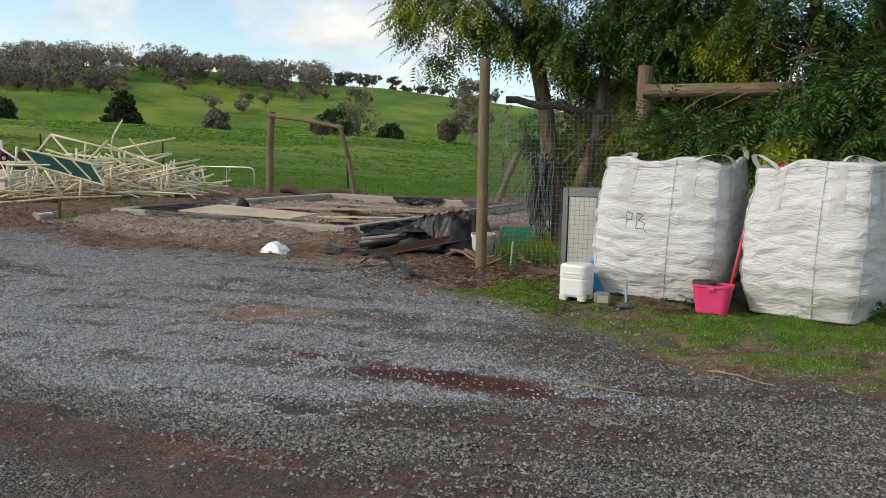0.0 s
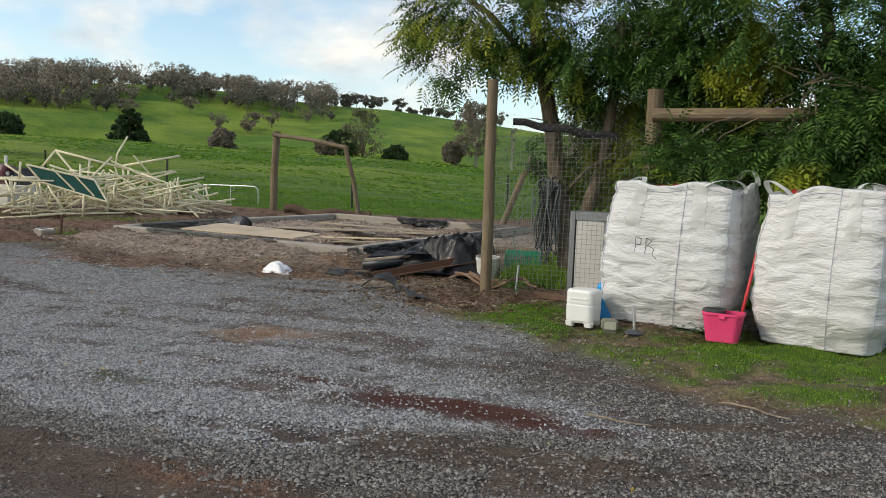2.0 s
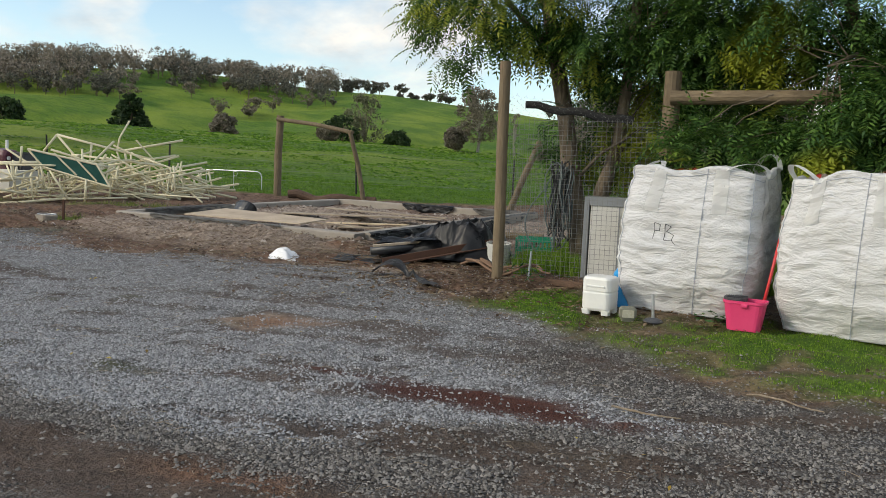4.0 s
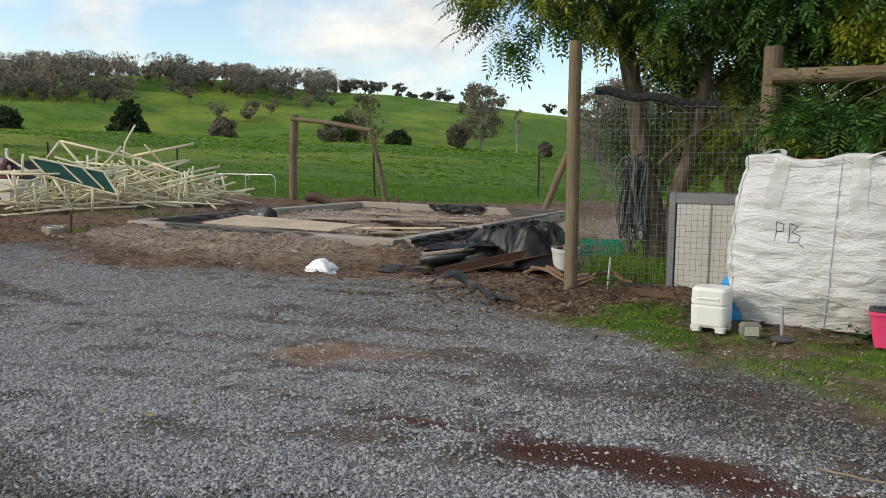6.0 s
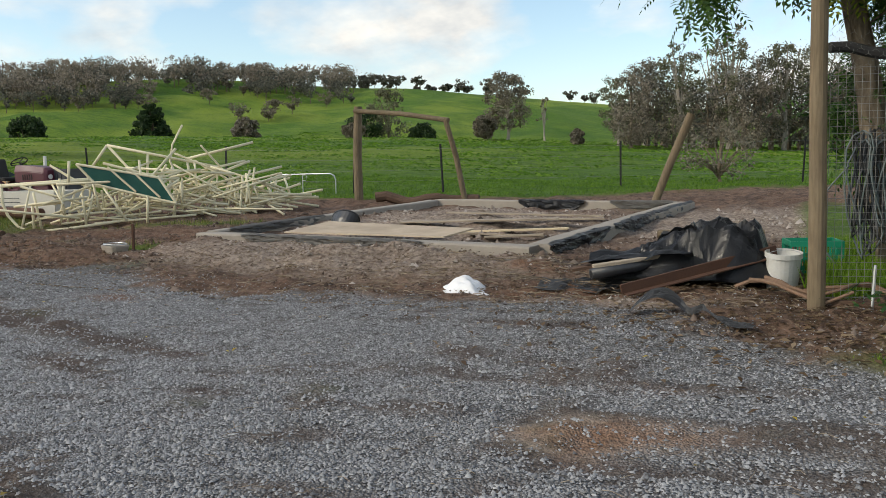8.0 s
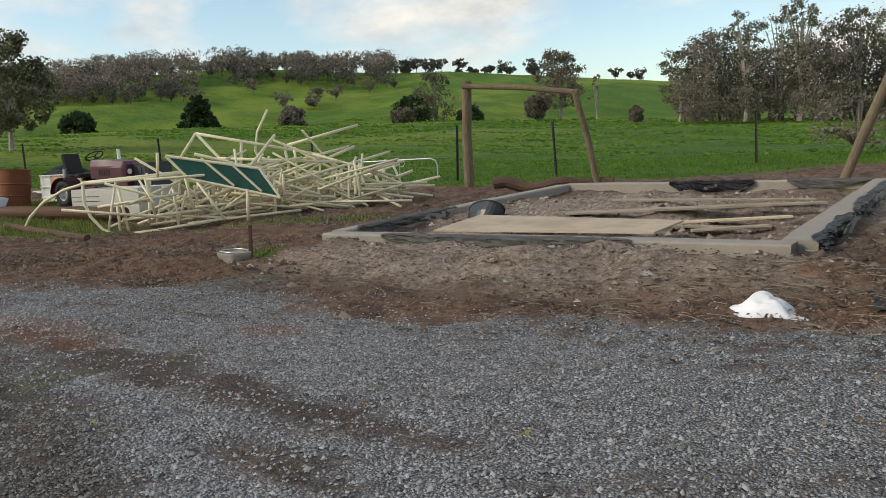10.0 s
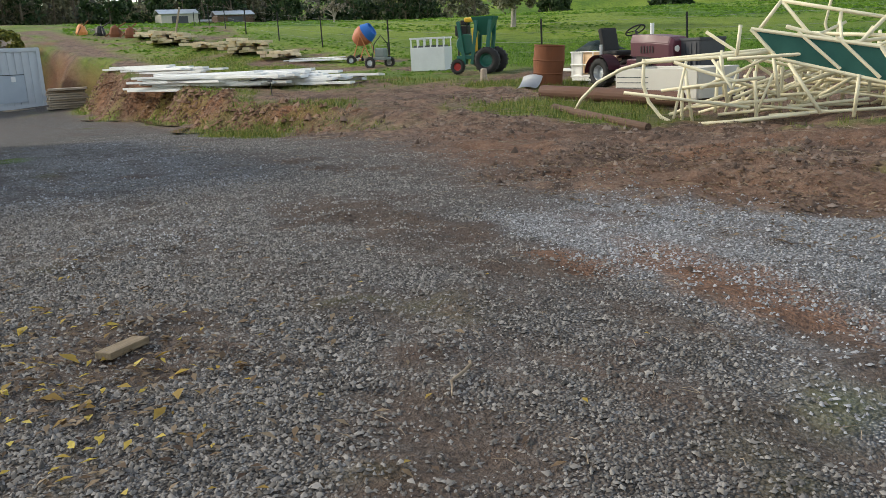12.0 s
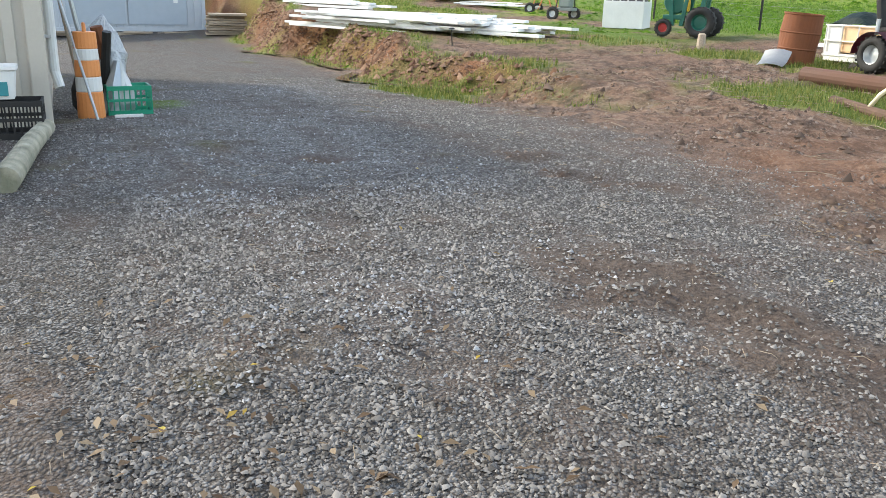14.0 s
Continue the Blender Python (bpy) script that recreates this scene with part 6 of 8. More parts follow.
for i, (az, r, top, half, kind, leaf, bark) in enumerate((
        (9.3, 92, 5.6, 1.5, "gum", GUMLEAF, PALEBARK), (7.6, 96, 6.6, 1.8, "gum", GREYLEAF, PALEBARK), (5.2, 90, 7.7, 1.7, "gum", GUMLEAF, PALEBARK), (8.3, 84, 3.6, 1.6, "bush", GREYLEAF, BARK),
        (3.2, 98, 7.2, 1.5, "bare", GREYLEAF, PALEBARK), (2.0, 88, 8.7, 1.5, "gum", GUMLEAF, PALEBARK), (0.3, 100, 6.4, 1.8, "gum", GREYLEAF, BARK), (-1.3, 92, 7.2, 1.6, "gum", GUMLEAF, PALEBARK),
        (-3.2, 96, 6.9, 1.7, "gum", GUMLEAF, BARK), (-5.2, 90, 5.5, 1.5, "gum", GREYLEAF, BARK), (5.6, 86, 3.2, 1.9, "bush", GREYLEAF, BARK), (1.0, 84, 3.0, 1.8, "bush", GREYLEAF, BARK), (-7.5, 96, 6.8, 2.0, "gum", GUMLEAF, BARK), (-11, 90, 6.0, 2.2, "gum", GUMLEAF, BARK))):
    field_tree("gum_tree" if kind != "bush" else "round_bush", az, r, top, half, kind, leaf, bark, G_LABEL if kind != "bush" else "grey-brown shrub under the gum trees", 40 + i, 50 if kind != "bare" else 30, 0.11, limbs=11, category="tree" if kind != "bush" else "bush")
field_tree("gum_tree", 52.9, 44, 8.2, 2.6, "gum", GUMLEAF, PALEBARK, "slender gum tree with drooping leaves by the fence", 60, 130, 0.09, limbs=14)
field_tree("gum_tree", 63.9, 62, 3.3, 1.1, "bare", GREYLEAF, PALEBARK, "small pale bare tree in the field", 61, 10, 0.12, limbs=14)
field_tree("field_shrub", -1.8, 24, 2.6, 3.0, "bush", GREYLEAF, BARK, "leafless brown shrub beyond the slab", 62, 26, 0.05, limbs=24, category="bush")
field_tree("field_shrub", 84.0, 46, 2.1, 2.2, "bush", leaf_material("yellow_scrub_leaf", (0.06, 0.08, 0.02), (0.14, 0.15, 0.03), (0.26, 0.24, 0.05)), BARK, "low yellow-green scrub behind the container", 63, 60, 0.13, category="bush")
field_tree("field_shrub", 88.5, 44, 1.6, 2.0, "bush", GREYLEAF, BARK, "low brown scrub behind the container", 64, 60, 0.13, category="bush")


def woods(name, count, az_lo, az_hi, r_lo, r_hi, h_lo, h_hi, leaf, label, seed, per, size, gaps=0.3, trunk=BARK, kind="wood"):
    """A far wood: trunks and crowns joined, with gaps along its length."""
    rng = np.random.default_rng(seed)
    Vs, Fs, n0 = [], [], 0
    bm = bmesh.new()
    k = 0
    while k < count:
        az = rng.uniform(az_lo, az_hi)
        if float(vnoise(az * 0.55, seed * 3.1, 7)) < gaps:
            continue
        k += 1
        r = rng.uniform(r_lo, r_hi)
        x, y = at_bearing(az, r)
        z = float(level(x, y))
        h = rng.uniform(h_lo, h_hi)
        w = h * (rng.uniform(0.42, 0.66) if kind == "crest" else rng.uniform(0.30, 0.46))
        c, rad = crown_balls(kind, h, w, rng)
        V, F = leaf_cloud(c + np.array([x, y, z]), rad * (1.35 if kind == "crest" else 1.6), per, size * 0.72, rng)
        Vs.append(V)
        Fs.append(F + n0)
        n0 += len(V)
        tube(bm, [(x, y, z - 0.5), (x + rng.normal(0, 0.3), y, z + h * 0.75)], 0.028 * h, 4, 0.008 * h, close=False)
        for i in range(3):
            tube(bm, [(x, y, z + h * 0.35), Vector(c[i]) + Vector((x, y, z))], 0.012 * h, 3, 0.005 * h, close=False)
    me = numpy_mesh(name, np.concatenate(Vs), np.concatenate(Fs))
    me.materials.append(leaf)
    ob = tagged(new(name, me), label, "woods", kind="stuff")
    tr = part("trunks", bm, trunk, ob)
    return ob


CREST = "brown and grey gum woods with bare trunks along the hill crest"
woods("hill_wood", 165, 41.6, 58, 222, 296, 3.2, 7.6, CRESTLEAF, CREST, 71, 16, 0.40, 0.08, kind="crest")
woods("hill_wood", 70, 42.3, 57, 212, 270, 2.6, 6.0, CRESTDARK, "dark grey gums among the crest woods", 70, 16, 0.38, 0.12, kind="crest")
woods("hill_wood", 80, 28.6, 40.2, 250, 303, 3.4, 8.2, CRESTLEAF, CREST, 72, 16, 0.40, 0.12, kind="crest")
woods("hill_wood", 70, 28.2, 40.6, 236, 298, 2.6, 7.0, CRESTDARK, "dark grey gums among the crest woods", 73, 16, 0.38, 0.16, kind="crest")
woods("hill_wood", 9, 40.4, 41.8, 292, 303, 2.0, 3.8, CRESTDARK, "small gums in the gap on the crest", 81, 16, 0.36, 0.0, kind="crest")
woods("hill_wood", 26, 8, 28, 288, 305, 2.5, 6.0, CRESTDARK, "scattered gum trees on the skyline", 74, 22, 0.52, 0.40, kind="crest")
woods("hill_wood", 12, 30, 48, 195, 245, 2.5, 4.5, GREYLEAF, "scattered small trees on the hillside", 75, 22, 0.36, 0.0, kind="crest")
woods("creek_wood", 34, -13, 10.2, 86, 108, 4.0, 8.0, CRESTLEAF, "dense grey-brown trees and scrub along the creek", 79, 56, 0.19, 0.0)
woods("creek_wood", 30, -10, 8, 88, 106, 7.5, 10.5, CRESTDARK, "tall grey-green gums along the creek", 80, 56, 0.19, 0.0)
woods("farm_wood", 100, 54, 96, 128, 165, 5.0, 10.0, GUMLEAF, "dense dark woods behind the field", 76, 20, 0.5, 0.05)
woods("farm_wood", 45, 55, 92, 122, 135, 3.0, 9.0, DARKLEAF, "dark green trees at the field's far edge", 77, 26, 0.42, 0.1)
woods("farm_wood", 24, 57, 88, 135, 160, 9, 13, CRESTDARK, "tall grey-green gums above the far wood", 78, 30, 0.42, 0.1)


# ---- the far yard: machines, timber, container, shed ----
CLAD = simple("beige_cladding", (0.42, 0.38, 0.32), (0.55, 0.51, 0.44), 3, 0.55, 0, 0.1, 40)
CONT = simple("grey_container_paint", (0.34, 0.38, 0.42), (0.50, 0.53, 0.56), 2.5, 0.6, 0, 0.2, 30)
ORANGE = simple("faded_orange_plastic", (0.62, 0.20, 0.05), (0.78, 0.32, 0.11), 4, 0.5)
BLUEDRUM = simple("blue_paint", (0.008, 0.09, 0.34), (0.02, 0.16, 0.5), 5, 0.5)
TAN = simple("tan_board", (0.50, 0.33, 0.18), (0.68, 0.48, 0.28), 4, 0.7)


def wheel(parent, x, y, z, r, w, rim_mat, name="wheel"):
    """A tyre and rim with its axle along y."""
    m = Matrix.Translation((x, y, z)) @ Matrix.Rotation(radians(90), 4, "X")
    bm = bmesh.new()
    lathe(bm, [(r * 0.52, -w * 0.42), (r * 0.80, -w * 0.5), (r * 0.97, -w * 0.36), (r, 0.0), (r * 0.97, w * 0.36), (r * 0.80, w * 0.5), (r * 0.52, w * 0.42), (r * 0.52, -w * 0.42)], 26, m)
    ty = part("tyre", bm, RUBBER, parent, "black rubber tyre", True)
    bm = bmesh.new()
    for i in range(18):
        a = 2 * math.pi * i / 18
        for s in (-1, 1):
            box(bm, m @ Vector((r * 0.99 * math.cos(a), r * 0.99 * math.sin(a), s * w * 0.22)), (0.03 * r / 0.25, w * 0.42, 0.02), Matrix.Rotation(-a - radians(90), 3, "Y"))
    tagged(part("tread", bm, RUBBER, ty), kind="stuff")
    bm = bmesh.new()
    lathe(bm, [(0.0, -w * 0.15), (r * 0.12, -w * 0.2), (r * 0.14, -w * 0.1), (r * 0.40, -w * 0.05), (r * 0.5, -w * 0.38), (r * 0.54, -w * 0.40), (r * 0.54, w * 0.40), (r * 0.5, w * 0.38), (r * 0.40, w * 0.05), (0.0, w * 0.1)], 22, m)
    part("rim", bm, rim_mat, ty, "grey steel rim")


def tractor():
    x, y = -19.40, 16.1
    z = float(level(x, y)) + 0.0
    ob = empty("ride_on_mower", x, y, z, -3, "old maroon ride-on mower parked on weeds", "ride-on mower")
    for s in (-1, 1):
        wheel(ob, -0.62, s * 0.36, 0.27, 0.27, 0.24, GALV)
        wheel(ob, 0.62, s * 0.32, 0.19, 0.19, 0.16, GALV)
    bm = bmesh.new()
    loft(bm, [[Vector((q[0], q[1], q[2])) for q in sec] for sec in (
        [(0.0, -0.24, 0.55), (0.0, 0.24, 0.55), (0.0, 0.25, 0.80), (0.0, 0.20, 0.93), (0.0, -0.20, 0.93), (0.0, -0.25, 0.80)],
        [(0.5, -0.24, 0.52), (0.5, 0.24, 0.52), (0.5, 0.25, 0.78), (0.5, 0.20, 0.91), (0.5, -0.20, 0.91), (0.5, -0.25, 0.78)],
        [(0.92, -0.23, 0.48), (0.92, 0.23, 0.48), (0.92, 0.24, 0.74), (0.92, 0.19, 0.86), (0.92, -0.19, 0.86), (0.92, -0.24, 0.74)],
        [(1.0, -0.19, 0.46), (1.0, 0.19, 0.46), (1.0, 0.2, 0.70), (1.0, 0.16, 0.80), (1.0, -0.16, 0.80), (1.0, -0.2, 0.70)])])
    bmesh.ops.bevel(bm, geom=[e for e in bm.edges], offset=0.012, segments=2, affect="EDGES")
    hood = part("bonnet", bm, MAROON, ob, "faded maroon bonnet")
    for s in (-1, 1):
        bm = bmesh.new()
        lathe(bm, [(0.0, 0.0), (0.05, 0.0), (0.055, 0.02), (0.0, 0.03)], 14, Matrix.Translation((1.0, s * 0.12, 0.66)) @ Matrix.Rotation(radians(90), 4, "Y"))
        part("headlight", bm, CREAMPL, hood, "round clear headlight")
        bm = bmesh.new()
        for i in range(5):
            box(bm, (0.28 + 0.07 * i, s * 0.252, 0.66), (0.025, 0.006, 0.12))
        part("vent_slots", bm, STEEL, hood)
    bm = bmesh.new()
    box(bm, (0.40, 0, 0.42), (1.15, 0.34, 0.16), None, 0.02)
    box(bm, (-0.30, 0, 0.36), (0.8, 0.50, 0.06), None, 0.015)
    part("chassis", bm, MAROON, ob)
    bm = bmesh.new()
    box(bm, (0.30, -0.02, 0.46), (0.34, 0.42, 0.24), None, 0.02)
    part("engine", bm, STEEL, ob, "grimy black engine")
    for s in (-1, 1):
        bm = bmesh.new()

        def guard(u, v, s=s):
            a = math.pi * (0.05 + 0.95 * u)
            return Vector((-0.62 + 0.34 * math.cos(a), s * (0.20 + 0.30 * v), 0.27 + 0.33 * math.sin(a)))
        part("mudguard", sheet(guard, 12, 3, 0.008), MAROON, ob)
        bm.free()
    bm = bmesh.new()
    box(bm, (-0.62, 0, 0.62), (0.42, 0.40, 0.09), None, 0.04)
    seat = part("seat", bm, RUBBER, ob, "black vinyl seat")
    bm = bmesh.new()
    box(bm, (-0.84, 0, 0.86), (0.10, 0.40, 0.46), Matrix.Rotation(radians(-14), 3, "Y"), 0.045)
    part("backrest", bm, RUBBER, seat)
    bm = bmesh.new()
    tube(bm, [(0.05, 0, 0.7), (-0.12, 0, 1.0)], 0.02, 8)
    part("steering_column", bm, STEEL, ob)
    bm = bmesh.new()
    mm_ = Matrix.Translation((-0.13, 0, 1.01)) @ Matrix.Rotation(radians(-30), 4, "Y")
    tube(bm, [mm_ @ Vector((0.18 * math.cos(a), 0.18 * math.sin(a), 0)) for a in [2 * math.pi * i / 20 for i in range(21)]], 0.014, 7)
    for a in (0, 2.1, 4.2):
        tube(bm, [mm_ @ Vector((0, 0, -0.01)), mm_ @ Vector((0.18 * math.cos(a), 0.18 * math.sin(a), 0))], 0.010, 6)
    part("steering_wheel", bm, RUBBER, ob, "black steering wheel")
    bm = bmesh.new()
    tube(bm, [(-0.72, -0.30, 0.55), (-0.72, -0.30, 0.78)], 0.03, 10)
    part("lever", bm, GALV, ob)
    bm = bmesh.new()
    box(bm, (0.15, 0, 0.20), (0.75, 0.80, 0.12), None, 0.03)
    part("cutting_deck", bm, MAROON, ob, "maroon cutting deck")
    # black catcher box just ahead
    xb, yb_ = -18.35, 16.35
    ob = empty("catcher_box", xb, yb_, float(level(xb, yb_)), -3, "dark ribbed plastic box standing behind the mower", "plastic box")
    bm = bmesh.new()
    loft(bm, [rr_ring(0.66, 0.5, 0.03, 0.0), rr_ring(0.74, 0.6, 0.04, 0.35), rr_ring(0.78, 0.64, 0.04, 0.78), rr_ring(0.80, 0.66, 0.04, 0.80), rr_ring(0.80, 0.66, 0.04, 0.84), rr_ring(0.7, 0.56, 0.04, 0.84)])
    part("body", bm, GREYDARK, ob)
    bm = bmesh.new()
    for i in range(6):
        box(bm, (-0.30 + 0.12 * i, -0.315, 0.42), (0.02, 0.03, 0.66))
    part("ribs", bm, GREYDARK, ob)


tractor()


def bins_and_drum():
    # white pallet bin under the pile
    x, y = -17.75, 15.15
    z = float(level(x, y))
    ob = empty("pallet_bin", x, y, z, 2, "low white plastic pallet bin on the ground", "pallet bin")
    w, d, h = 1.62, 1.0, 0.46
    for cx, cy, sx, sy in ((0, -d / 2, w, 0.04), (0, d / 2, w, 0.04), (-w / 2, 0, 0.04, d), (w / 2, 0, 0.04, d)):
        bm = bmesh.new()
        box(bm, (cx, cy, h / 2), (sx, sy, h), None, 0.01)
        side = part("side", bm, simple("chalky_white_plastic", (0.46, 0.44, 0.38), (0.62, 0.60, 0.53), 3, 0.6), ob)
        if sx > sy and cy < 0:
            for i in range(4):
                bm = bmesh.new()
                box(bm, (-0.45, -d / 2 - 0.022, 0.07 + 0.085 * i), (0.66, 0.006, 0.012))
                part("rib", bm, GREYDARK, side)
    bm = bmesh.new()
    box(bm, (0, 0, 0.05), (w - 0.05, d - 0.05, 0.03))
    part("floor_plate", bm, CREAMPL, ob)
    # rusty open drum with a torn foot
    x, y = -21.35, 15.55
    z = float(level(x, y))
    ob = empty("steel_drum", x, y, z, 0, "rusty open steel drum leaning on the grass", "drum")
    ob.matrix_basis = pose(x, y, z - 0.02, 0, 4, 30)
    bm = bmesh.new()
    r = 0.30
    lathe(bm, [(r - 0.012, 0.02), (r, 0.0), (r + 0.008, 0.01), (r, 0.03), (r, 0.27), (r + 0.012, 0.285), (r, 0.30), (r, 0.52), (r + 0.012, 0.535), (r, 0.55), (r, 0.80), (r + 0.012, 0.81), (r + 0.012, 0.83), (r - 0.014, 0.83), (r - 0.016, 0.05), (0.0, 0.05)], 30)
    for v in bm.verts:
        v.co.x += wobble(v.co, 3, 0.02)
        v.co.y += wobble(v.co, 3, 0.02, 4)
    part("shell", bm, RUST, ob, smooth=False)
    x, y = -21.25, 15.0
    bm = sheet(lambda u, v: Vector((-0.22 + 0.44 * u, -0.14 + 0.3 * v, 0.02 + 0.22 * v * v + 0.04 * math.sin(u * 3))), 8, 5, 0.008)
    ob = tagged(part("shovel_blade", bm, GALV), "grey steel shovel blade leaning by the drum", "shovel blade")
    ob.matrix_basis = pose(x, y, float(level(x, y)), 0, 0, 20)
    # orange and white liquid tote behind the mower
    x, y = -21.05, 16.75
    z = float(level(x, y))
    ob = empty("liquid_tote", x, y, z, 0, "low orange-stained plastic tote in a white frame", "tote")
    bm = bmesh.new()
    box(bm, (0.35, 0, 0.38), (0.95, 0.8, 0.42), None, 0.03)
    part("tank", bm, simple("orange_stained_plastic", (0.62, 0.36, 0.17), (0.80, 0.60, 0.40), 3, 0.5), ob)
    bm = bmesh.new()
    box(bm, (-0.30, 0, 0.36), (0.30, 0.8, 0.48), None, 0.02)
    part("end_tank", bm, CREAMPL, ob, "white plastic end tank")
    bm = bmesh.new()
    for i in range(5):
        tube(bm, [(-0.42 + 0.31 * i, -0.43, 0.1), (-0.42 + 0.31 * i, -0.43, 0.6)], 0.012, 6)
    for zz in (0.12, 0.35, 0.6):
        tube(bm, [(-0.45, -0.43, zz), (0.85, -0.43, zz)], 0.012, 6)
    part("cage", bm, CREAMPL, ob, "white tube cage")
    bm = bmesh.new()
    box(bm, (0.2, 0, 0.09), (1.25, 0.85, 0.12), None, 0.01)
    part("pallet", bm, CREAMPL, ob)

    def cover(u, v):
        return Vector((-0.45 + 0.75 * u, -0.4 + 0.8 * v, 0.62 + 0.20 * math.sin(math.pi * u) * math.sin(math.pi * v) ** 0.5 + wobble((u * 4, v * 4, 1), 1.2, 0.04)))
    part("cover", sheet(cover, 12, 10, 0.006), simple("dark_green_cover", (0.01, 0.025, 0.022), (0.03, 0.055, 0.05), 6, 0.6), ob, "dark green cover")
    bm = bmesh.new()
    tube(bm, [(-20.75, 17.9, 0.5), (-20.75, 17.9, 1.75)], 0.04, 8)
    tagged(part("white_pipe_post", bm, CREAMPL), "short white pipe standing by the fence", "post")
    # rusty pipe and old log among the weeds
    bm = bmesh.new()
    tube(bm, [(-19.66, 13.98, float(level(-19.6, 13.95)) + 0.11), (-18.4, 14.1, float(level(-18.4, 14.1)) + 0.11), (-16.9, 14.3, float(level(-16.9, 14.3)) + 0.13)], 0.115, 16)
    tagged(part("rusty_pipe", bm, simple("rusty_brown_pipe", (0.07, 0.035, 0.022), (0.17, 0.085, 0.055), 4, 0.8, 0.1), smooth=False), "thick rusty brown pipe lying in the weeds", "pipe")
    bm = bmesh.new()
    tube(bm, [(-18.35, 13.08, float(level(-18.35, 13.08)) + 0.02), (-17.2, 12.95, float(level(-17.2, 12.95)) + 0.03), (-16.25, 12.88, float(level(-16.25, 12.88)) + 0.03)], 0.075, 12, 0.06)
    tagged(part("old_log", bm, DARKWOOD), "old brown log lying in the weeds", "log")
    x, y = -24.2, 16.1
    bm = bmesh.new()
    lathe(bm, [(0.10, -0.1), (0.09, 0.0), (0.075, 0.26), (0.05, 0.28), (0.0, 0.27)], 10)
    ob = tagged(part("tree_stump", bm, GREYBOARD), "small grey weathered stump in the grass", "stump")
    ob.matrix_basis = pose(x, y, float(level(x, y)), 0, 0, 0)


bins_and_drum()


def machines():
    # white slatted box
    rz = 35
    x, y = -29.05, 17.85
    z = float(level(x, y)) - 0.05
    ob = empty("poultry_crate", x, y, z, rz, "white box with a barred top rail", "crate")
    bm = bmesh.new()
    box(bm, (0, 0, 0.36), (1.05, 0.62, 0.66), None, 0.012)
    part("body", bm, WHITEPAINT, ob)
    for i in range(6):
        for sy in (-0.29, 0.29):
            bm = bmesh.new()
            box(bm, (-0.5 + 0.2 * i, sy, 0.80), (0.03, 0.03, 0.24))
            part("bar", bm, WHITEPAINT, ob)
    for sy in (-0.29, 0.29):
        bm = bmesh.new()
        box(bm, (0, sy, 0.94), (1.08, 0.045, 0.045), None, 0.004)
        part("top_rail", bm, WHITEPAINT, ob)
    # Dark plate on the solid body, put in for the shaded inside.
    bm = bmesh.new()
    box(bm, (0, 0, 0.715), (0.9, 0.45, 0.05))
    part("dark_inside", bm, GREYDARK, ob)
    # green chipper on big tyres
    x, y = -26.4, 17.5
    z = float(level(x, y))
    ob = empty("wood_chipper", x, y, z, rz, "dark green wood chipper on black tyres", "chipper")
    wheel(ob, 0.42, -0.35, 0.33, 0.33, 0.24, GREENPAINT)
    wheel(ob, 0.42, 0.35, 0.33, 0.33, 0.24, GREENPAINT)
    wheel(ob, -0.40, -0.30, 0.19, 0.19, 0.09, simple("red_rim", (0.30, 0.02, 0.02), (0.42, 0.05, 0.04), 6, 0.5))
    bm = bmesh.new()
    for sx in (-0.3, 0.05, 0.42):
        box(bm, (sx, -0.22, 0.78), (0.09, 0.09, 1.1), Matrix.Rotation(radians(8 * (1 if sx > 0 else -1)), 3, "Y"), 0.01)
        box(bm, (sx, 0.22, 0.78), (0.09, 0.09, 1.1), Matrix.Rotation(radians(6), 3, "Y"), 0.01)
    box(bm, (0.05, 0, 0.42), (1.0, 0.5, 0.10), None, 0.02)
    part("frame", bm, GREENPAINT, ob)
    bm = bmesh.new()
    loft(bm, [rr_ring(0.22, 0.2, 0.03, 0.0), rr_ring(0.58, 0.52, 0.05, 0.42), rr_ring(0.60, 0.54, 0.05, 0.46), rr_ring(0.5, 0.44, 0.05, 0.44)])
    bmesh.ops.translate(bm, verts=bm.verts[:], vec=(0.28, 0, 0.96))
    part("hopper", bm, GREENPAINT, ob)
    bm = bmesh.new()
    lathe(bm, [(0.0, -0.1), (0.24, -0.1), (0.26, -0.07), (0.26, 0.07), (0.24, 0.1), (0.0, 0.1)], 22, Matrix.Translation((-0.22, -0.05, 0.75)) @ Matrix.Rotation(radians(90), 4, "X"))
    part("flywheel_cover", bm, GREENPAINT, ob)
    bm = bmesh.new()
    box(bm, (-0.35, 0.05, 1.10), (0.34, 0.30, 0.26), None, 0.03)
    box(bm, (-0.30, 0.05, 1.30), (0.16, 0.18, 0.12), None, 0.02)
    part("engine", bm, STEEL, ob, "black engine block")
    bm = bmesh.new()
    box(bm, (0.05, -0.18, 0.85), (0.13, 0.12, 0.6), None, 0.02)
    box(bm, (-0.10, -0.02, 1.36), (0.3, 0.26, 0.12), None, 0.04)
    part("yellow_guard", bm, simple("yellow_paint", (0.55, 0.32, 0.02), (0.72, 0.46, 0.04), 6, 0.45), ob, "yellow guard")
    # cement mixer
    x, y = -33.4, 18.05
    z = float(level(x, y)) - 0.08
    ob = empty("cement_mixer", x, y, z, 40, "cement mixer with a rusty orange drum and blue mouth", "cement mixer")
    bm = bmesh.new()
    mmx = Matrix.Translation((0.0, 0, 0.95)) @ Matrix.Rotation(radians(58), 4, "Y") @ Matrix.Rotation(radians(0), 4, "X")
    lathe(bm, [(0.0, -0.36), (0.17, -0.36), (0.30, -0.16), (0.33, 0.02), (0.31, 0.10)], 22, mmx)
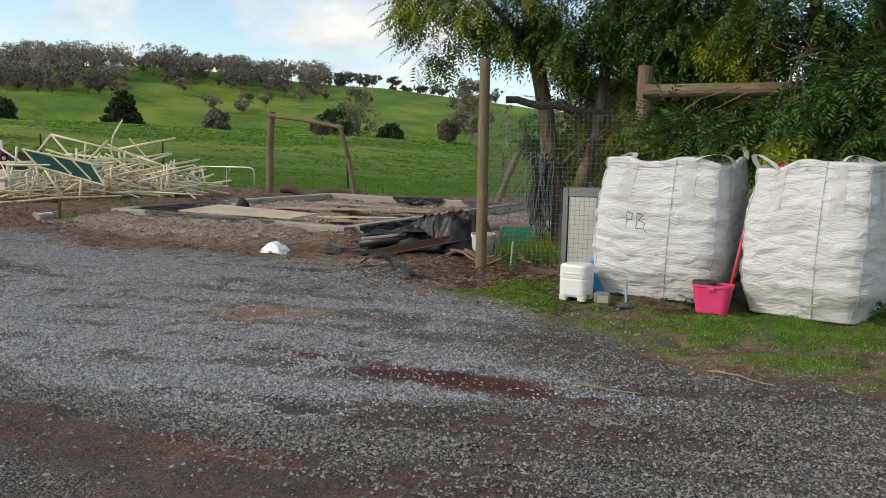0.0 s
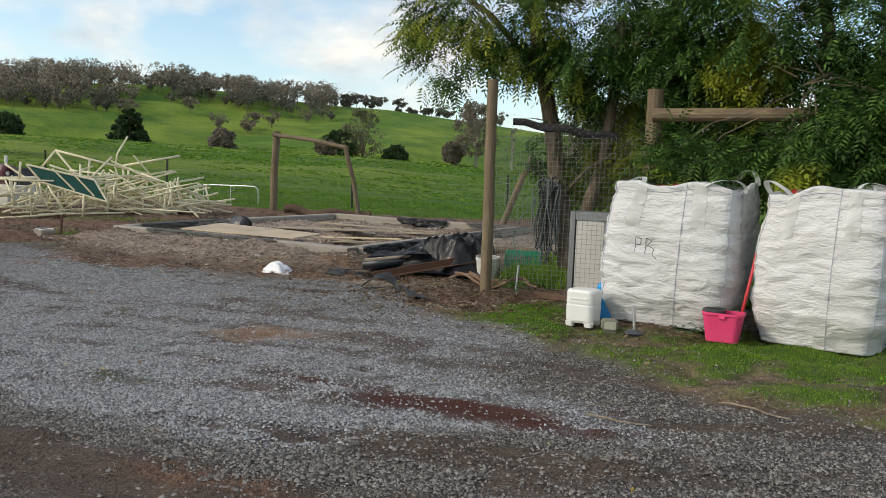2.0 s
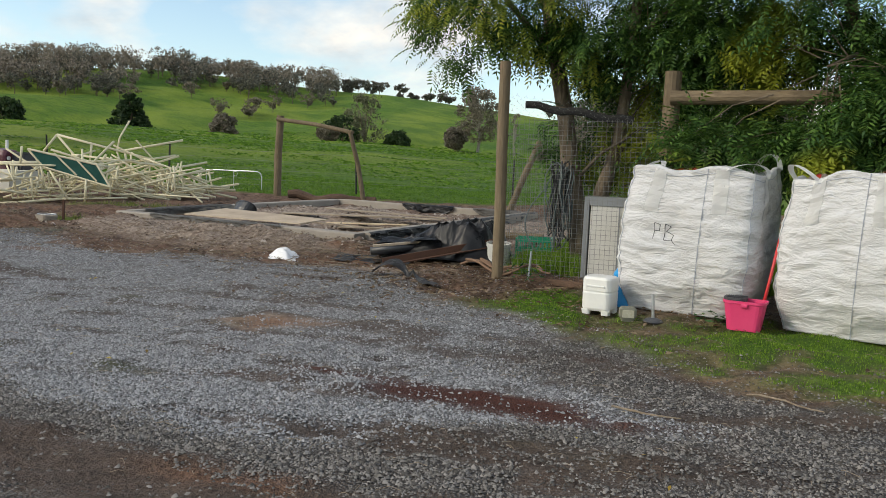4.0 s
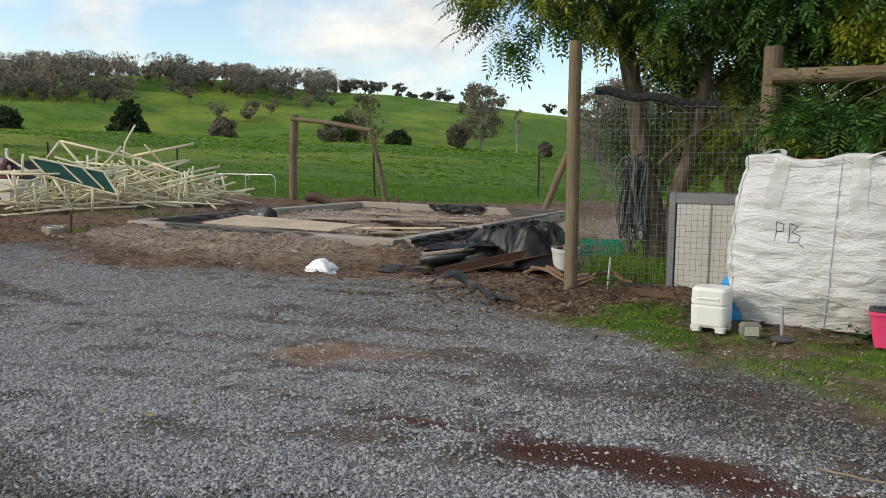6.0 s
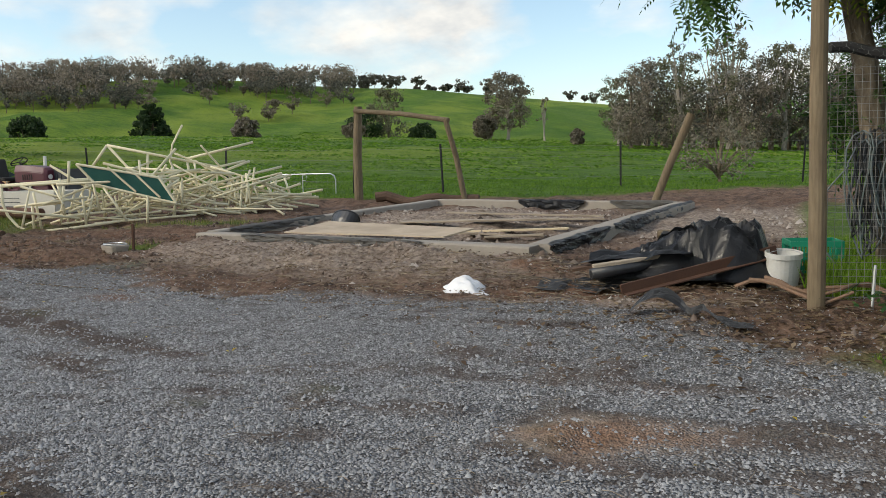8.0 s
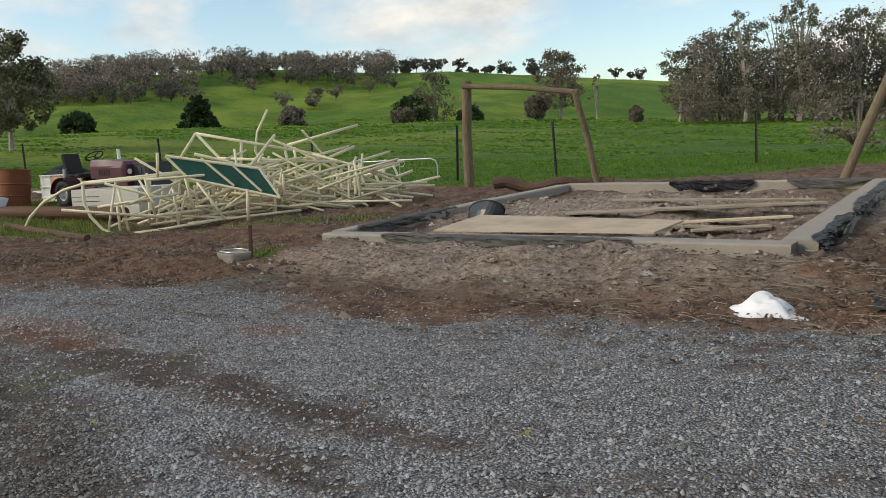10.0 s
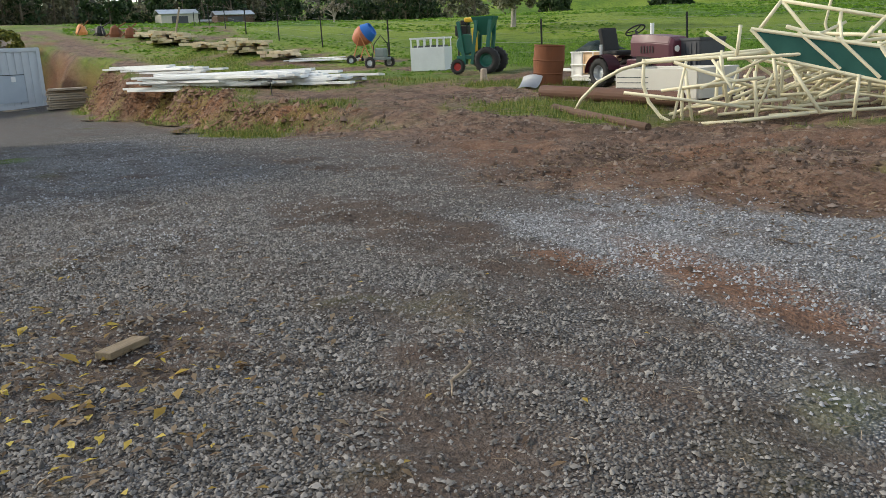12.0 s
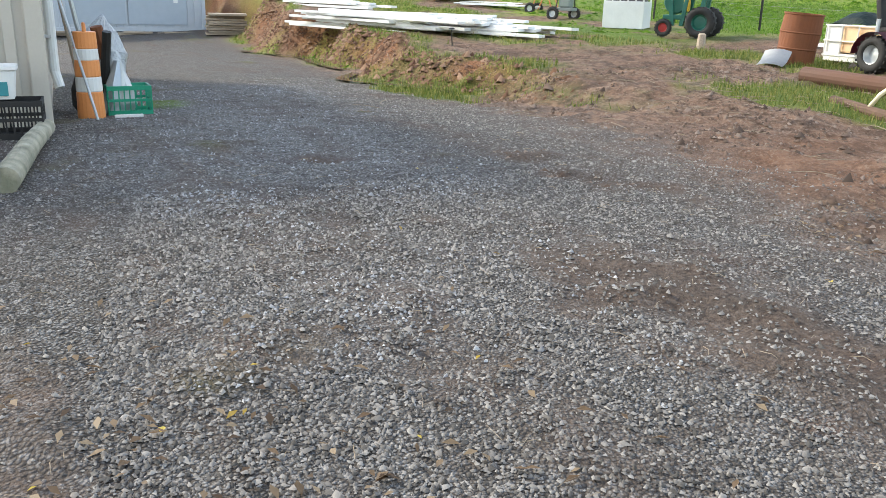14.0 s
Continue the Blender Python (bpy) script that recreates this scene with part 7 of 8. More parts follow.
    part("drum", bm, simple("rust_orange_paint", (0.32, 0.09, 0.04), (0.5, 0.18, 0.09), 6, 0.6), ob, "rusty orange drum")
    bm = bmesh.new()
    lathe(bm, [(0.312, 0.10), (0.33, 0.11), (0.235, 0.36), (0.22, 0.36), (0.20, 0.30), (0.0, 0.12)], 22, mmx)
    part("mouth", bm, BLUEDRUM, ob, "bright blue drum mouth")
    bm = bmesh.new()
    for s in (-1, 1):
        tube(bm, [(-0.35, s * 0.30, 0.05), (0.0, s * 0.36, 0.95), (0.38, s * 0.28, 0.0)], 0.025, 7)
    tube(bm, [(-0.35, -0.30, 0.05), (-0.35, 0.30, 0.05)], 0.022, 7)
    tube(bm, [(0.38, -0.28, 0.02), (0.38, 0.28, 0.02)], 0.022, 7)
    part("stand", bm, simple("orange_frame_paint", (0.45, 0.15, 0.06), (0.6, 0.24, 0.1), 6, 0.6), ob, "orange steel stand")
    for s in (-1, 1):
        wheel(ob, -0.35, s * 0.36, 0.16, 0.16, 0.06, GALV)
    bm = bmesh.new()
    box(bm, (-0.25, 0.42, 0.85), (0.24, 0.2, 0.36), None, 0.03)
    part("motor_box", bm, STEEL, ob)
    # small engine cart
    x, y = -31.6, 17.6
    z = float(level(x, y)) - 0.05
    ob = empty("engine_cart", x, y, z, 30, "small grey engine on a two-wheeled cart", "cart")
    for s in (-1, 1):
        wheel(ob, -0.22 + 0.4 * (s > 0), s * 0.26, 0.18, 0.18, 0.08, GALV)
    bm = bmesh.new()
    box(bm, (0, 0, 0.30), (0.6, 0.35, 0.08), None, 0.01)
    box(bm, (0.05, 0, 0.48), (0.34, 0.28, 0.28), None, 0.05)
    part("engine", bm, simple("grey_green_metal", (0.12, 0.15, 0.14), (0.26, 0.29, 0.27), 8, 0.55, 0.2), ob)
    bm = bmesh.new()
    tube(bm, [(-0.2, -0.15, 0.3), (-0.1, -0.15, 0.75), (0.06, 0.0, 1.0), (0.2, 0.15, 0.75), (0.25, 0.15, 0.3)], 0.016, 6)
    part("handle_bow", bm, STEEL, ob)


machines()


def timber_yard():
    rnd = random.Random(31)
    # sawn yellow timber in loose stacks by the fence
    for cx, cy, n, rz, ln in ((-46.6, 15.6, 22, 62, 2.6), (-43.2, 16.2, 10, 60, 2.2), (-40.2, 16.6, 22, 58, 2.4), (-37.6, 16.9, 9, 64, 2.3), (-50.2, 15.8, 7, 66, 2.4)):
        z0 = float(level(cx, cy)) + 0.04
        layers = max(1, n // 5)
        for i in range(n):
            lay = i // 5
            p = (cx + rnd.uniform(-0.15, 0.15) + 0.30 * (i % 5 - 2) * math.cos(radians(rz)), cy + rnd.uniform(-0.15, 0.15) + 0.30 * (i % 5 - 2) * math.sin(radians(rz)), z0 + 0.11 * lay)
            plank("sawn_board", p, ln * rnd.uniform(0.8, 1.1), rnd.uniform(0.18, 0.28), 0.10, rz + 90 + rnd.gauss(0, 6), SAWN, "pale sawn timber board stacked by the fence", rnd.gauss(0, 1.0), 0, "board", "sawn timber boards")
    # white painted boards on the bank
    ax = (Vector((-27.9, 14.4, 0)) - Vector((-33.2, 12.3, 0)))
    rz0 = math.degrees(math.atan2(ax.y, ax.x))
    for i in range(84):
        s, q = rnd.gauss(0, 0.8), rnd.uniform(-1.0, 0.75)
        cx, cy = -30.7 + s * 0.92 + 0.30 * q, 12.75 + 0.4 * s + 0.95 * q
        lay = i // 21
        z = float(level(cx, cy)) + 0.04 + 0.075 * lay
        plank("white_board", (cx, cy, z), rnd.uniform(3.0, 5.4), rnd.uniform(0.16, 0.26), 0.06, rz0 + rnd.gauss(0, 4), WHITEPAINT, "white-painted old board lying in a loose heap", rnd.gauss(0, 0.6), rnd.gauss(0, 3), "board", "white painted boards")
    for i in range(16):
        s, q = rnd.gauss(0, 0.6), rnd.uniform(-0.5, 0.5)
        cx, cy = -37.0 + s, 12.2 + 0.25 * s + 0.7 * q
        plank("white_board", (cx, cy, float(level(cx, cy)) + 0.05 + 0.04 * (i // 8)), rnd.uniform(2.4, 4.5), rnd.uniform(0.16, 0.26), 0.06, rz0 - 6 + rnd.gauss(0, 4), WHITEPAINT, "white-painted old board lying on the bank", 0, 0, "board", "white painted boards")
    for i in range(8):
        cx, cy = -34.6 + rnd.uniform(-1.0, 1.0), 17.2 + rnd.uniform(-0.5, 0.3)
        plank("white_board", (cx, cy, float(level(cx, cy)) + 0.05 + 0.03 * (i // 4)), rnd.uniform(1.5, 2.8), 0.14, 0.03, rz0 + rnd.gauss(0, 8), WHITEPAINT, "white-painted board lying by the fence", 0, 0, "board", "white painted boards")
    plank("white_board", (-23.4, 18.2, float(level(-23.4, 18.2)) + 0.04), 2.4, 0.14, 0.06, -18, WHITEPAINT, "white-painted post lying by the fence", 0, 0, "board", "white painted boards")
    # small marker peg at the bank's edge
    bm = bmesh.new()
    tube(bm, [(0, 0, -0.1), (0, 0, 0.34)], 0.012, 6)
    box(bm, (0, 0, 0.36), (0.09, 0.09, 0.03), None, 0.006)
    ob = tagged(part("marker_peg", bm, STEEL), "small dark marker peg at the bank's edge", "peg")
    ob.matrix_basis = pose(-26.2, 11.7, float(level(-26.2, 11.7)), 4, 0, 0)


timber_yard()


def container():
    x, y = -44.6, 6.85
    z = float(level(-43.8, 7.5)) - 0.03
    ob = empty("shipping_container", x, y, z + 0.12, 4, "grey steel shipping container on timber bearers", "container")
    ln, d, h = 6.06, 2.44, 2.3
    bm = bmesh.new()
    box(bm, (-d / 2, 0, h / 2), (d - 0.1, ln - 0.1, h - 0.1))
    part("inner_box", bm, CONT, ob)
    n = 22
    for i in range(n):
        bm = bmesh.new()
        box(bm, (-0.035, -ln / 2 + 0.2 + (ln - 0.4) * (i + 0.5) / n, h / 2), (0.05, (ln - 0.4) / n * 0.62, h - 0.26), None, 0.008)
        part("corrugation", bm, CONT, ob)
    for sy in (-1, 1):
        for sx in (-0.06, -d + 0.06):
            bm = bmesh.new()
            box(bm, (sx, sy * (ln / 2 - 0.06), h / 2), (0.14, 0.14, h), None, 0.01)
            part("corner_post", bm, CONT, ob)
    for zz in (0.07, h - 0.06):
        bm = bmesh.new()
        box(bm, (-0.05, 0, zz), (0.12, ln - 0.25, 0.13), None, 0.01)
        part("side_rail", bm, CONT, ob)
    bm = bmesh.new()
    box(bm, (-d / 2, 0, h + 0.006), (d - 0.05, ln - 0.05, 0.03))
    part("roof", bm, CONT, ob)
    dr = []
    for i, (cy, w) in enumerate(((-1.15, 2.0), (1.0, 2.1))):
        bm = bmesh.new()
        box(bm, (0.005, cy + 0.3, 0.78), (0.03, w, 1.05), None, 0.006)
        dr.append(part("side_hatch", bm, simple("blue_grey_hatch_paint", (0.28, 0.33, 0.38), (0.40, 0.45, 0.50), 3, 0.6), ob, "blue-grey steel hatch"))
        bm = bmesh.new()
        box(bm, (0.024, cy + 0.3, 1.315), (0.02, w, 0.025))
        part("hatch_trim", bm, STEEL, dr[-1])
    bm = bmesh.new()
    box(bm, (0.024, 1.95, 1.15), (0.006, 0.16, 0.20))
    part("notice", bm, WHITEPAINT, ob, "small white notice")
    for i, yy in enumerate((-2.4, -1.0, 0.4, 1.8, 2.8)):
        plank("timber_bearer", (x + 0.25, y + yy, z - 0.02), 1.2, 0.16, 0.12, 92 + 6 * (i % 3 - 1), GREYBOARD, "grey timber bearer beside the container", 0, 0, "bearer", "timber bearers")
        plank("timber_bearer", (x + 0.42, y + yy + 0.1, z + 0.085), 1.0, 0.16, 0.06, 90 - 4 * (i % 3), GREYBOARD, "grey timber bearer beside the container", 0, 0, "bearer", "timber bearers")
    rnd = random.Random(4)
    for i in range(9):
        plank("grey_board", (-42.6 + rnd.uniform(-0.08, 0.08), 10.25 + rnd.uniform(-0.06, 0.06), float(level(-42.6, 10.0)) + 0.02 + 0.085 * i), 1.35, 0.9 if i == 8 else 0.5 + 0.2 * rnd.random(), 0.07, 84 + rnd.gauss(0, 4), GREYBOARD, "weathered grey board in a stack by the container", 0, 0, "board", "grey board stack")
    # rusty gear on the rise behind
    for i, (ax_, ay, s, mat, lab) in enumerate(((-55.5, 13.6, 0.9, ORANGE, "faded orange scrap drum on the rise"), (-54.0, 14.2, 0.8, STEEL, "dark scrap machine part on the rise"), (-52.6, 14.6, 0.9, RUST, "rusty scrap machine part on the rise"), (-51.4, 15.0, 0.8, RUST, "rusty red scrap frame on the rise"))):
        ob = empty("scrap_metal", ax_, ay, float(level(ax_, ay)) - 0.02, i * 33, lab, "scrap", "scrap on the rise")
        bm = bmesh.new()
        lathe(bm, [(0.0, 0), (0.30 * s, 0), (0.34 * s, 0.15), (0.22 * s, 0.5 * s), (0.08, 0.62 * s), (0.0, 0.63 * s)], 9)
        part("casing", bm, mat, ob)
        bm = bmesh.new()
        tube(bm, [(-0.5, 0, 0.05), (0.1, 0.1, 0.45), (0.5, 0.3, 0.7)], 0.03, 6)
        tube(bm, [(0.5, -0.3, 0.05), (0.0, 0.1, 0.6)], 0.03, 6)
        part("bracket", bm, RUST if i != 1 else STEEL, ob)
    bm = bmesh.new()
    tube(bm, [(-50.2, 16.8, float(level(-50.2, 16.8)) - 0.1), (-49.6, 17.0, float(level(-50, 17)) + 1.3)], 0.05, 6)
    tagged(part("fence_strut", bm, GREYBOARD), "leaning grey strut by the paddock fence", "strut")


container()


SILVER = simple("crumpled_silver_film", (0.30, 0.32, 0.34), (0.55, 0.57, 0.59), 9, 0.35, 0.2, 0.6, 25, 0.03)


def shed():
    cx, cy = -20.4, 4.6
    z0 = float(level(cx, cy)) - 0.05
    ob = empty("shed", cx, cy, z0, 0, "beige metal-clad farm shed with a corner post", "shed")
    h = 3.2

    def ribbed(length, axis_x):
        bm = bmesh.new()
        n = int(length / 0.19)
        for i in range(n):
            s = (i + 0.5) * length / n
            c = (-s, -0.03, h / 2) if axis_x else (-0.03, -s, h / 2)
            sz = (length / n * 0.55, 0.045, h) if axis_x else (0.045, length / n * 0.55, h)
            box(bm, c, sz, None, 0.008)
        if axis_x:
            box(bm, (-length / 2, -0.09, h / 2), (length, 0.09, h))
        else:
            box(bm, (-0.09, -length / 2 - 0.06, h / 2), (0.09, length - 0.12, h))
        return bm
    part("long_wall", ribbed(9.0, True), CLAD, ob)
    part("end_wall", ribbed(6.0, False), CLAD, ob)
    bm = bmesh.new()
    box(bm, (-0.06, -0.06, h / 2), (0.16, 0.16, h), None, 0.012)
    part("corner_flashing", bm, CLAD, ob)
    bm = bmesh.new()
    box(bm, (-4.4, -2.9, h + 0.06), (9.4, 6.6, 0.1), None, 0.02)
    part("roof", bm, GALV, ob, "galvanised roof sheet")
    bm = bmesh.new()
    tube(bm, [(-0.55, 0.075, h - 0.1), (-0.55, 0.075, 0.55), (-0.50, 0.11, 0.38)], 0.05, 12)
    part("downpipe", bm, WHITEPAINT, ob, "white downpipe")
    for zz in (0.9, 2.0):
        bm = bmesh.new()
        box(bm, (-0.55, 0.04, zz), (0.16, 0.075, 0.03))
        part("pipe_bracket", bm, GALV, ob)
    # barred gate against the end wall
    g = empty("barred_panel", cx + 0.18, cy - 0.62, z0 + 0.75, 0, "black barred panel standing at the shed's end", "panel")
    bm = bmesh.new()
    for i in range(8):
        tube(bm, [(0, -0.09 * i, 0), (0, -0.09 * i, 0.46)], 0.012, 6)
    tube(bm, [(0, 0.02, 0.46), (0, -0.68, 0.46)], 0.016, 6)
    tube(bm, [(0, 0.02, 0.0), (0, -0.68, 0.0)], 0.016, 6)
    part("bars", bm, STEEL, g)
    # bench below it that carries panel and tub
    b = empty("work_bench", cx + 0.42, cy - 0.95, z0, 0, "plain dark bench by the shed's end wall", "bench")
    bm = bmesh.new()
    box(bm, (-0.1, 0, 0.70), (0.5, 1.0, 0.04))
    part("bench_top", bm, DARKWOOD, b)
    for sx in (-0.3, 0.1):
        for sy in (-0.45, 0.45):
            bm = bmesh.new()
            box(bm, (sx, sy, 0.34), (0.05, 0.05, 0.69))
            part("leg", bm, DARKWOOD, b)
    bl = crate(cx + 0.95, cy - 0.30, float(level(cx + 0.95, cy - 0.3)), 88, 0.52, 0.36, 0.34, RUBBER, "black slotted plastic crate by the shed corner", group="plastic crates")
    ob2 = empty("white_tub", cx + 0.92, cy - 0.42, float(level(cx + 0.95, cy - 0.3)) + 0.35, 0, "white plastic tub standing on the black crate", "tub")
    bm = bmesh.new()
    loft(bm, [rr_ring(0.30, 0.34, 0.05, 0.0), rr_ring(0.34, 0.40, 0.06, 0.24), rr_ring(0.37, 0.43, 0.06, 0.25), rr_ring(0.37, 0.43, 0.06, 0.28), rr_ring(0.32, 0.38, 0.06, 0.27)])
    part("body", bm, CREAMPL, ob2)
    bm = bmesh.new()
    box(bm, (0.16, 0.02, 0.09), (0.02, 0.22, 0.12), None, 0.004)
    part("label_patch", bm, simple("teal_label", (0.02, 0.18, 0.20), (0.05, 0.28, 0.3), 6, 0.5), ob2, "teal label")
    # mossy log at the gravel's edge
    bm = bmesh.new()
    k = Mat("mossy_log", 0.9)
    k.color(k.mix(k.ramp(k.noise(5, 5), (0.35, 0.0), (0.65, 1.0)), (0.17, 0.17, 0.12), (0.42, 0.39, 0.30))).bump(k.noise(14, 5, vec=k.stretch(0.5, 3, 3)), 0.6, 0.02)
    tube(bm, [(-17.05, 4.36, float(level(-17.05, 4.36)) + 0.075), (-18.3, 4.47, float(level(-18.3, 4.47)) + 0.08), (-19.55, 4.57, float(level(-19.55, 4.57)) + 0.075)], 0.088, 14, 0.075)
    tagged(part("round_log", bm, k.m), "pale mossy log lying along the gravel's edge", "log")
    bm = bmesh.new()
    lathe(bm, [(0.18, -0.09), (0.28, -0.1), (0.33, -0.06), (0.33, 0.06), (0.28, 0.1), (0.18, 0.09), (0.18, -0.09)], 24, Matrix.Rotation(radians(90), 4, "X"))
    ob3 = tagged(part("car_tyre", bm, RUBBER, smooth=True), "old black tyre standing beside the log", "tyre")
    ob3.matrix_basis = pose(-17.75, 3.95, float(level(-17.75, 3.95)) + 0.32, 0, 0, 10)
    # traffic barrel
    x, y = -21.25, 5.0
    z = float(level(x, y))
    ob4 = empty("traffic_barrel", x, y, z, 0, "faded orange and white banded traffic barrel", "traffic barrel")
    for i, (z1, z2, r1, r2, mat) in enumerate(((0.0, 0.30, 0.20, 0.19, ORANGE), (0.30, 0.46, 0.19, 0.183, WHITEPAINT), (0.46, 0.64, 0.183, 0.175, ORANGE), (0.64, 0.76, 0.175, 0.17, WHITEPAINT), (0.76, 0.94, 0.17, 0.16, ORANGE))):
        bm = bmesh.new()
        lathe(bm, [(0.0, z1), (r1 * 0.7, z1), (r1 * 0.7 + 0.006, z1 + 0.01), (r2 * 0.7 + 0.006, z2 - 0.012), (r2 * 0.7, z2), (0.0, z2)], 20)
        part("band", bm, mat, ob4, "orange band" if mat is ORANGE else "dirty white band", False)
    bm = bmesh.new()
    tube(bm, [(-0.07, 0, 0.93), (-0.06, 0, 1.02), (0.06, 0, 1.02), (0.07, 0, 0.93)], 0.02, 7)
    part("handle", bm, ORANGE, ob4)
    crate(-21.72, 5.42, float(level(-21.72, 5.42)), 4, 0.36, 0.48, 0.34, GREENPL, "green slotted plastic crate on the gravel", group="plastic crates")
    plank("white_board", (-21.1, 5.38, float(level(-21.1, 5.38)) + 0.012), 0.30, 0.05, 0.03, 95, WHITEPAINT, "short white offcut on the gravel", 0, 0, "board")
    # clutter leaning behind the barrel
    rnd = random.Random(6)
    mats = (GALV, STEEL, GREYBOARD, GALV, RUST)
    for i, (px, py, tx, ty, tz, r) in enumerate(((-22.3, 5.1, 0.1, -0.35, 2.3, 0.025), (-21.9, 5.15, 0.25, 0.1, 0.95, 0.05), (-21.7, 4.95, -0.2, -0.2, 1.6, 0.022), (-20.95, 5.05, -0.5, -0.32, 1.5, 0.015), (-22.1, 5.35, 0.15, -0.2, 1.0, 0.07))):
        bm = bmesh.new()
        zz = float(level(px, py))
        tube(bm, [(px, py, zz), (px + tx * 0.5, py + ty * 0.5, zz + tz * 0.52), (px + tx, py + ty, zz + tz)], r, 8)
        tagged(part("leaning_pipe", bm, mats[i]), "metal pipe leaning against the shed wall", "pipe", "pipes leaning on the shed")
    for i in range(7):
        x, y = -22.0 + rnd.uniform(-0.35, 0.35), 5.2 + rnd.uniform(-0.2, 0.22)
        bm = bmesh.new()
        s = rnd.uniform(0.12, 0.24)
        lathe(bm, [(0.0, 0), (s * 0.7, 0), (s, 0.12), (s * 0.8, 0.3), (s * 0.3, 0.42 + rnd.random() * 0.3), (0.0, 0.45 + rnd.random() * 0.2)], 9)
        for v in bm.verts:
            v.co += Vector((wobble(v.co, 7, 0.03, i), wobble(v.co, 7, 0.03, i + 3), 0))
        ob5 = tagged(part("metal_scrap", bm, (GALV, SILVER, STEEL, SILVER)[i % 4]), "grey crumpled scrap piled by the shed", "scrap", "scrap by the shed")
        ob5.matrix_basis = pose(x, y, float(level(x, y)), rnd.uniform(-12, 12), rnd.uniform(-12, 12), rnd.uniform(0, 360))

    # tall bundle of crumpled silver film
    x, y = -22.15, 5.28
    bm = bmesh.new()
    lathe(bm, [(0.0, 0.0), (0.20, 0.0), (0.25, 0.2), (0.22, 0.45), (0.24, 0.7), (0.16, 0.95), (0.07, 1.12), (0.0, 1.16)], 26)
    for v in bm.verts:
        v.co += Vector((wobble(v.co, 5, 0.09, 1) + wobble(v.co, 13, 0.04, 3), wobble(v.co, 5, 0.09, 5) + wobble(v.co, 13, 0.04, 8), wobble(v.co, 8, 0.05, 2)))
    ob6 = tagged(part("film_roll", bm, SILVER), "crumpled silver film bundle standing by the shed wall", "film bundle")
    ob6.matrix_basis = pose(x, y, float(level(x, y)) - 0.03, 4, -6, 0)


shed()


def far_farm():
    for i, (az, r, w, d, h, mat) in enumerate(((73.4, 118, 4.6, 4.0, 1.9, GALV), (70.0, 118, 4.6, 3.6, 1.7, GALV), (71.6, 120, 2.0, 2.0, 1.1, GALV))):
        x, y = at_bearing(az, r)
        z = float(level(x, y)) - 0.2
        ob = empty("farm_shed", x, y, z, az - 90 + 12, "distant low farm shed with a pale metal roof", "shed", "far farm sheds")
        bm = bmesh.new()
        box(bm, (0, 0, h * 0.35), (d, w, h * 0.7))
        part("wall", bm, CLAD if i != 1 else DARKWOOD, ob)
        bm = bmesh.new()
        for s in (-1, 1):
            box(bm, (s * d * 0.27, 0, h * 0.84), (d * 0.58, w + 0.5, 0.08), Matrix.Rotation(radians(s * 16), 3, "Y"))
        part("roof", bm, mat, ob, "pale corrugated roof")
        bm = bmesh.new()
        box(bm, (d / 2 + 0.02, 0, h * 0.28), (0.06, 2.0, h * 0.5))
        part("door", bm, GREYDARK, ob)


far_farm()


def wet_runnel():
    """Thin standing water along the foot of the bank."""
    def f(u, v):
        x = -23.2 - 13.0 * u
        y = 10.35 + 0.35 * math.sin(x * 0.55) + 0.25 * math.sin(x * 1.3 + 1) - 0.20 + (v - 0.5) * (0.16 + 0.14 * math.sin(u * 17) ** 2) + 0.1 * math.sin(u * 23)
        return Vector((x, y, float(level(x, y)) + 0.03))
    k = Mat("puddle_water", 0.06, 0, 0.5)
    k.color(k.mix(k.noise(3, 4), (0.05, 0.045, 0.04), (0.12, 0.11, 0.10)))
    tagged(part("water", sheet(f, 90, 3), k.m), "narrow runnel of water along the bank", "water", kind="structure")


wet_runnel()


# ---- loose cover: gravel, clods, grass, leaves, twigs ----
def heights(x, y):
    g, s, p, st, sa, w = covers(x, y)
    return level(x, y) + relief(x, y, s, g, sa), g, s, p, st, sa


OCTA = np.array([[1, 0, 0], [-1, 0, 0], [0, 1, 0], [0, -1, 0], [0, 0, 1]], float)
OCTF = np.array([[0, 2, 4], [2, 1, 4], [1, 3, 4], [3, 0, 4]])


def stones(name, x, y, z, size, rng, material, label, flat=0.7, category="gravel"):
    n = len(x)
    T = OCTA[None] * (1 + 0.45 * rng.uniform(-1, 1, size=(n, 5, 3))) + 0.30 * rng.uniform(-1, 1, size=(n, 5, 3))
    T = T * size[:, None, None] * np.stack([rng.uniform(0.8, 1.35, n), rng.uniform(0.7, 1.1, n), rng.uniform(0.5, 0.95, n) * flat / 0.7], 1)[:, None]
    a = rng.uniform(0, 6.283, n)
    c, s = np.cos(a)[:, None], np.sin(a)[:, None]
    X = T[..., 0] * c - T[..., 1] * s + x[:, None]
    Y = T[..., 0] * s + T[..., 1] * c + y[:, None]
    Z = T[..., 2] + (z + size * 0.30)[:, None]
    Z[:, :4] -= (size * 0.25)[:, None]
    V = np.stack([X, Y, Z], -1).reshape(-1, 3)
    F = (OCTF[None] + 5 * np.arange(n)[:, None, None]).reshape(-1, 3)
    me = numpy_mesh(name, V, F)
    me.materials.append(material)
    return tagged(new(name, me), label, category, kind="stuff")


def stone_material(name, dark, mid, light, scale=30):
    k = Mat(name, 0.85, 0, 0.3)
    c = k.ramp(k.island(), (0.0, dark), (0.5, mid), (1.0, light))
    k.color(k.mix(k.math("MULTIPLY", k.noise(scale * 4, 3), 0.35), c, tuple(v * 0.55 for v in mid))).bump(k.noise(180, 3), 0.3, 0.003)
    return k.m


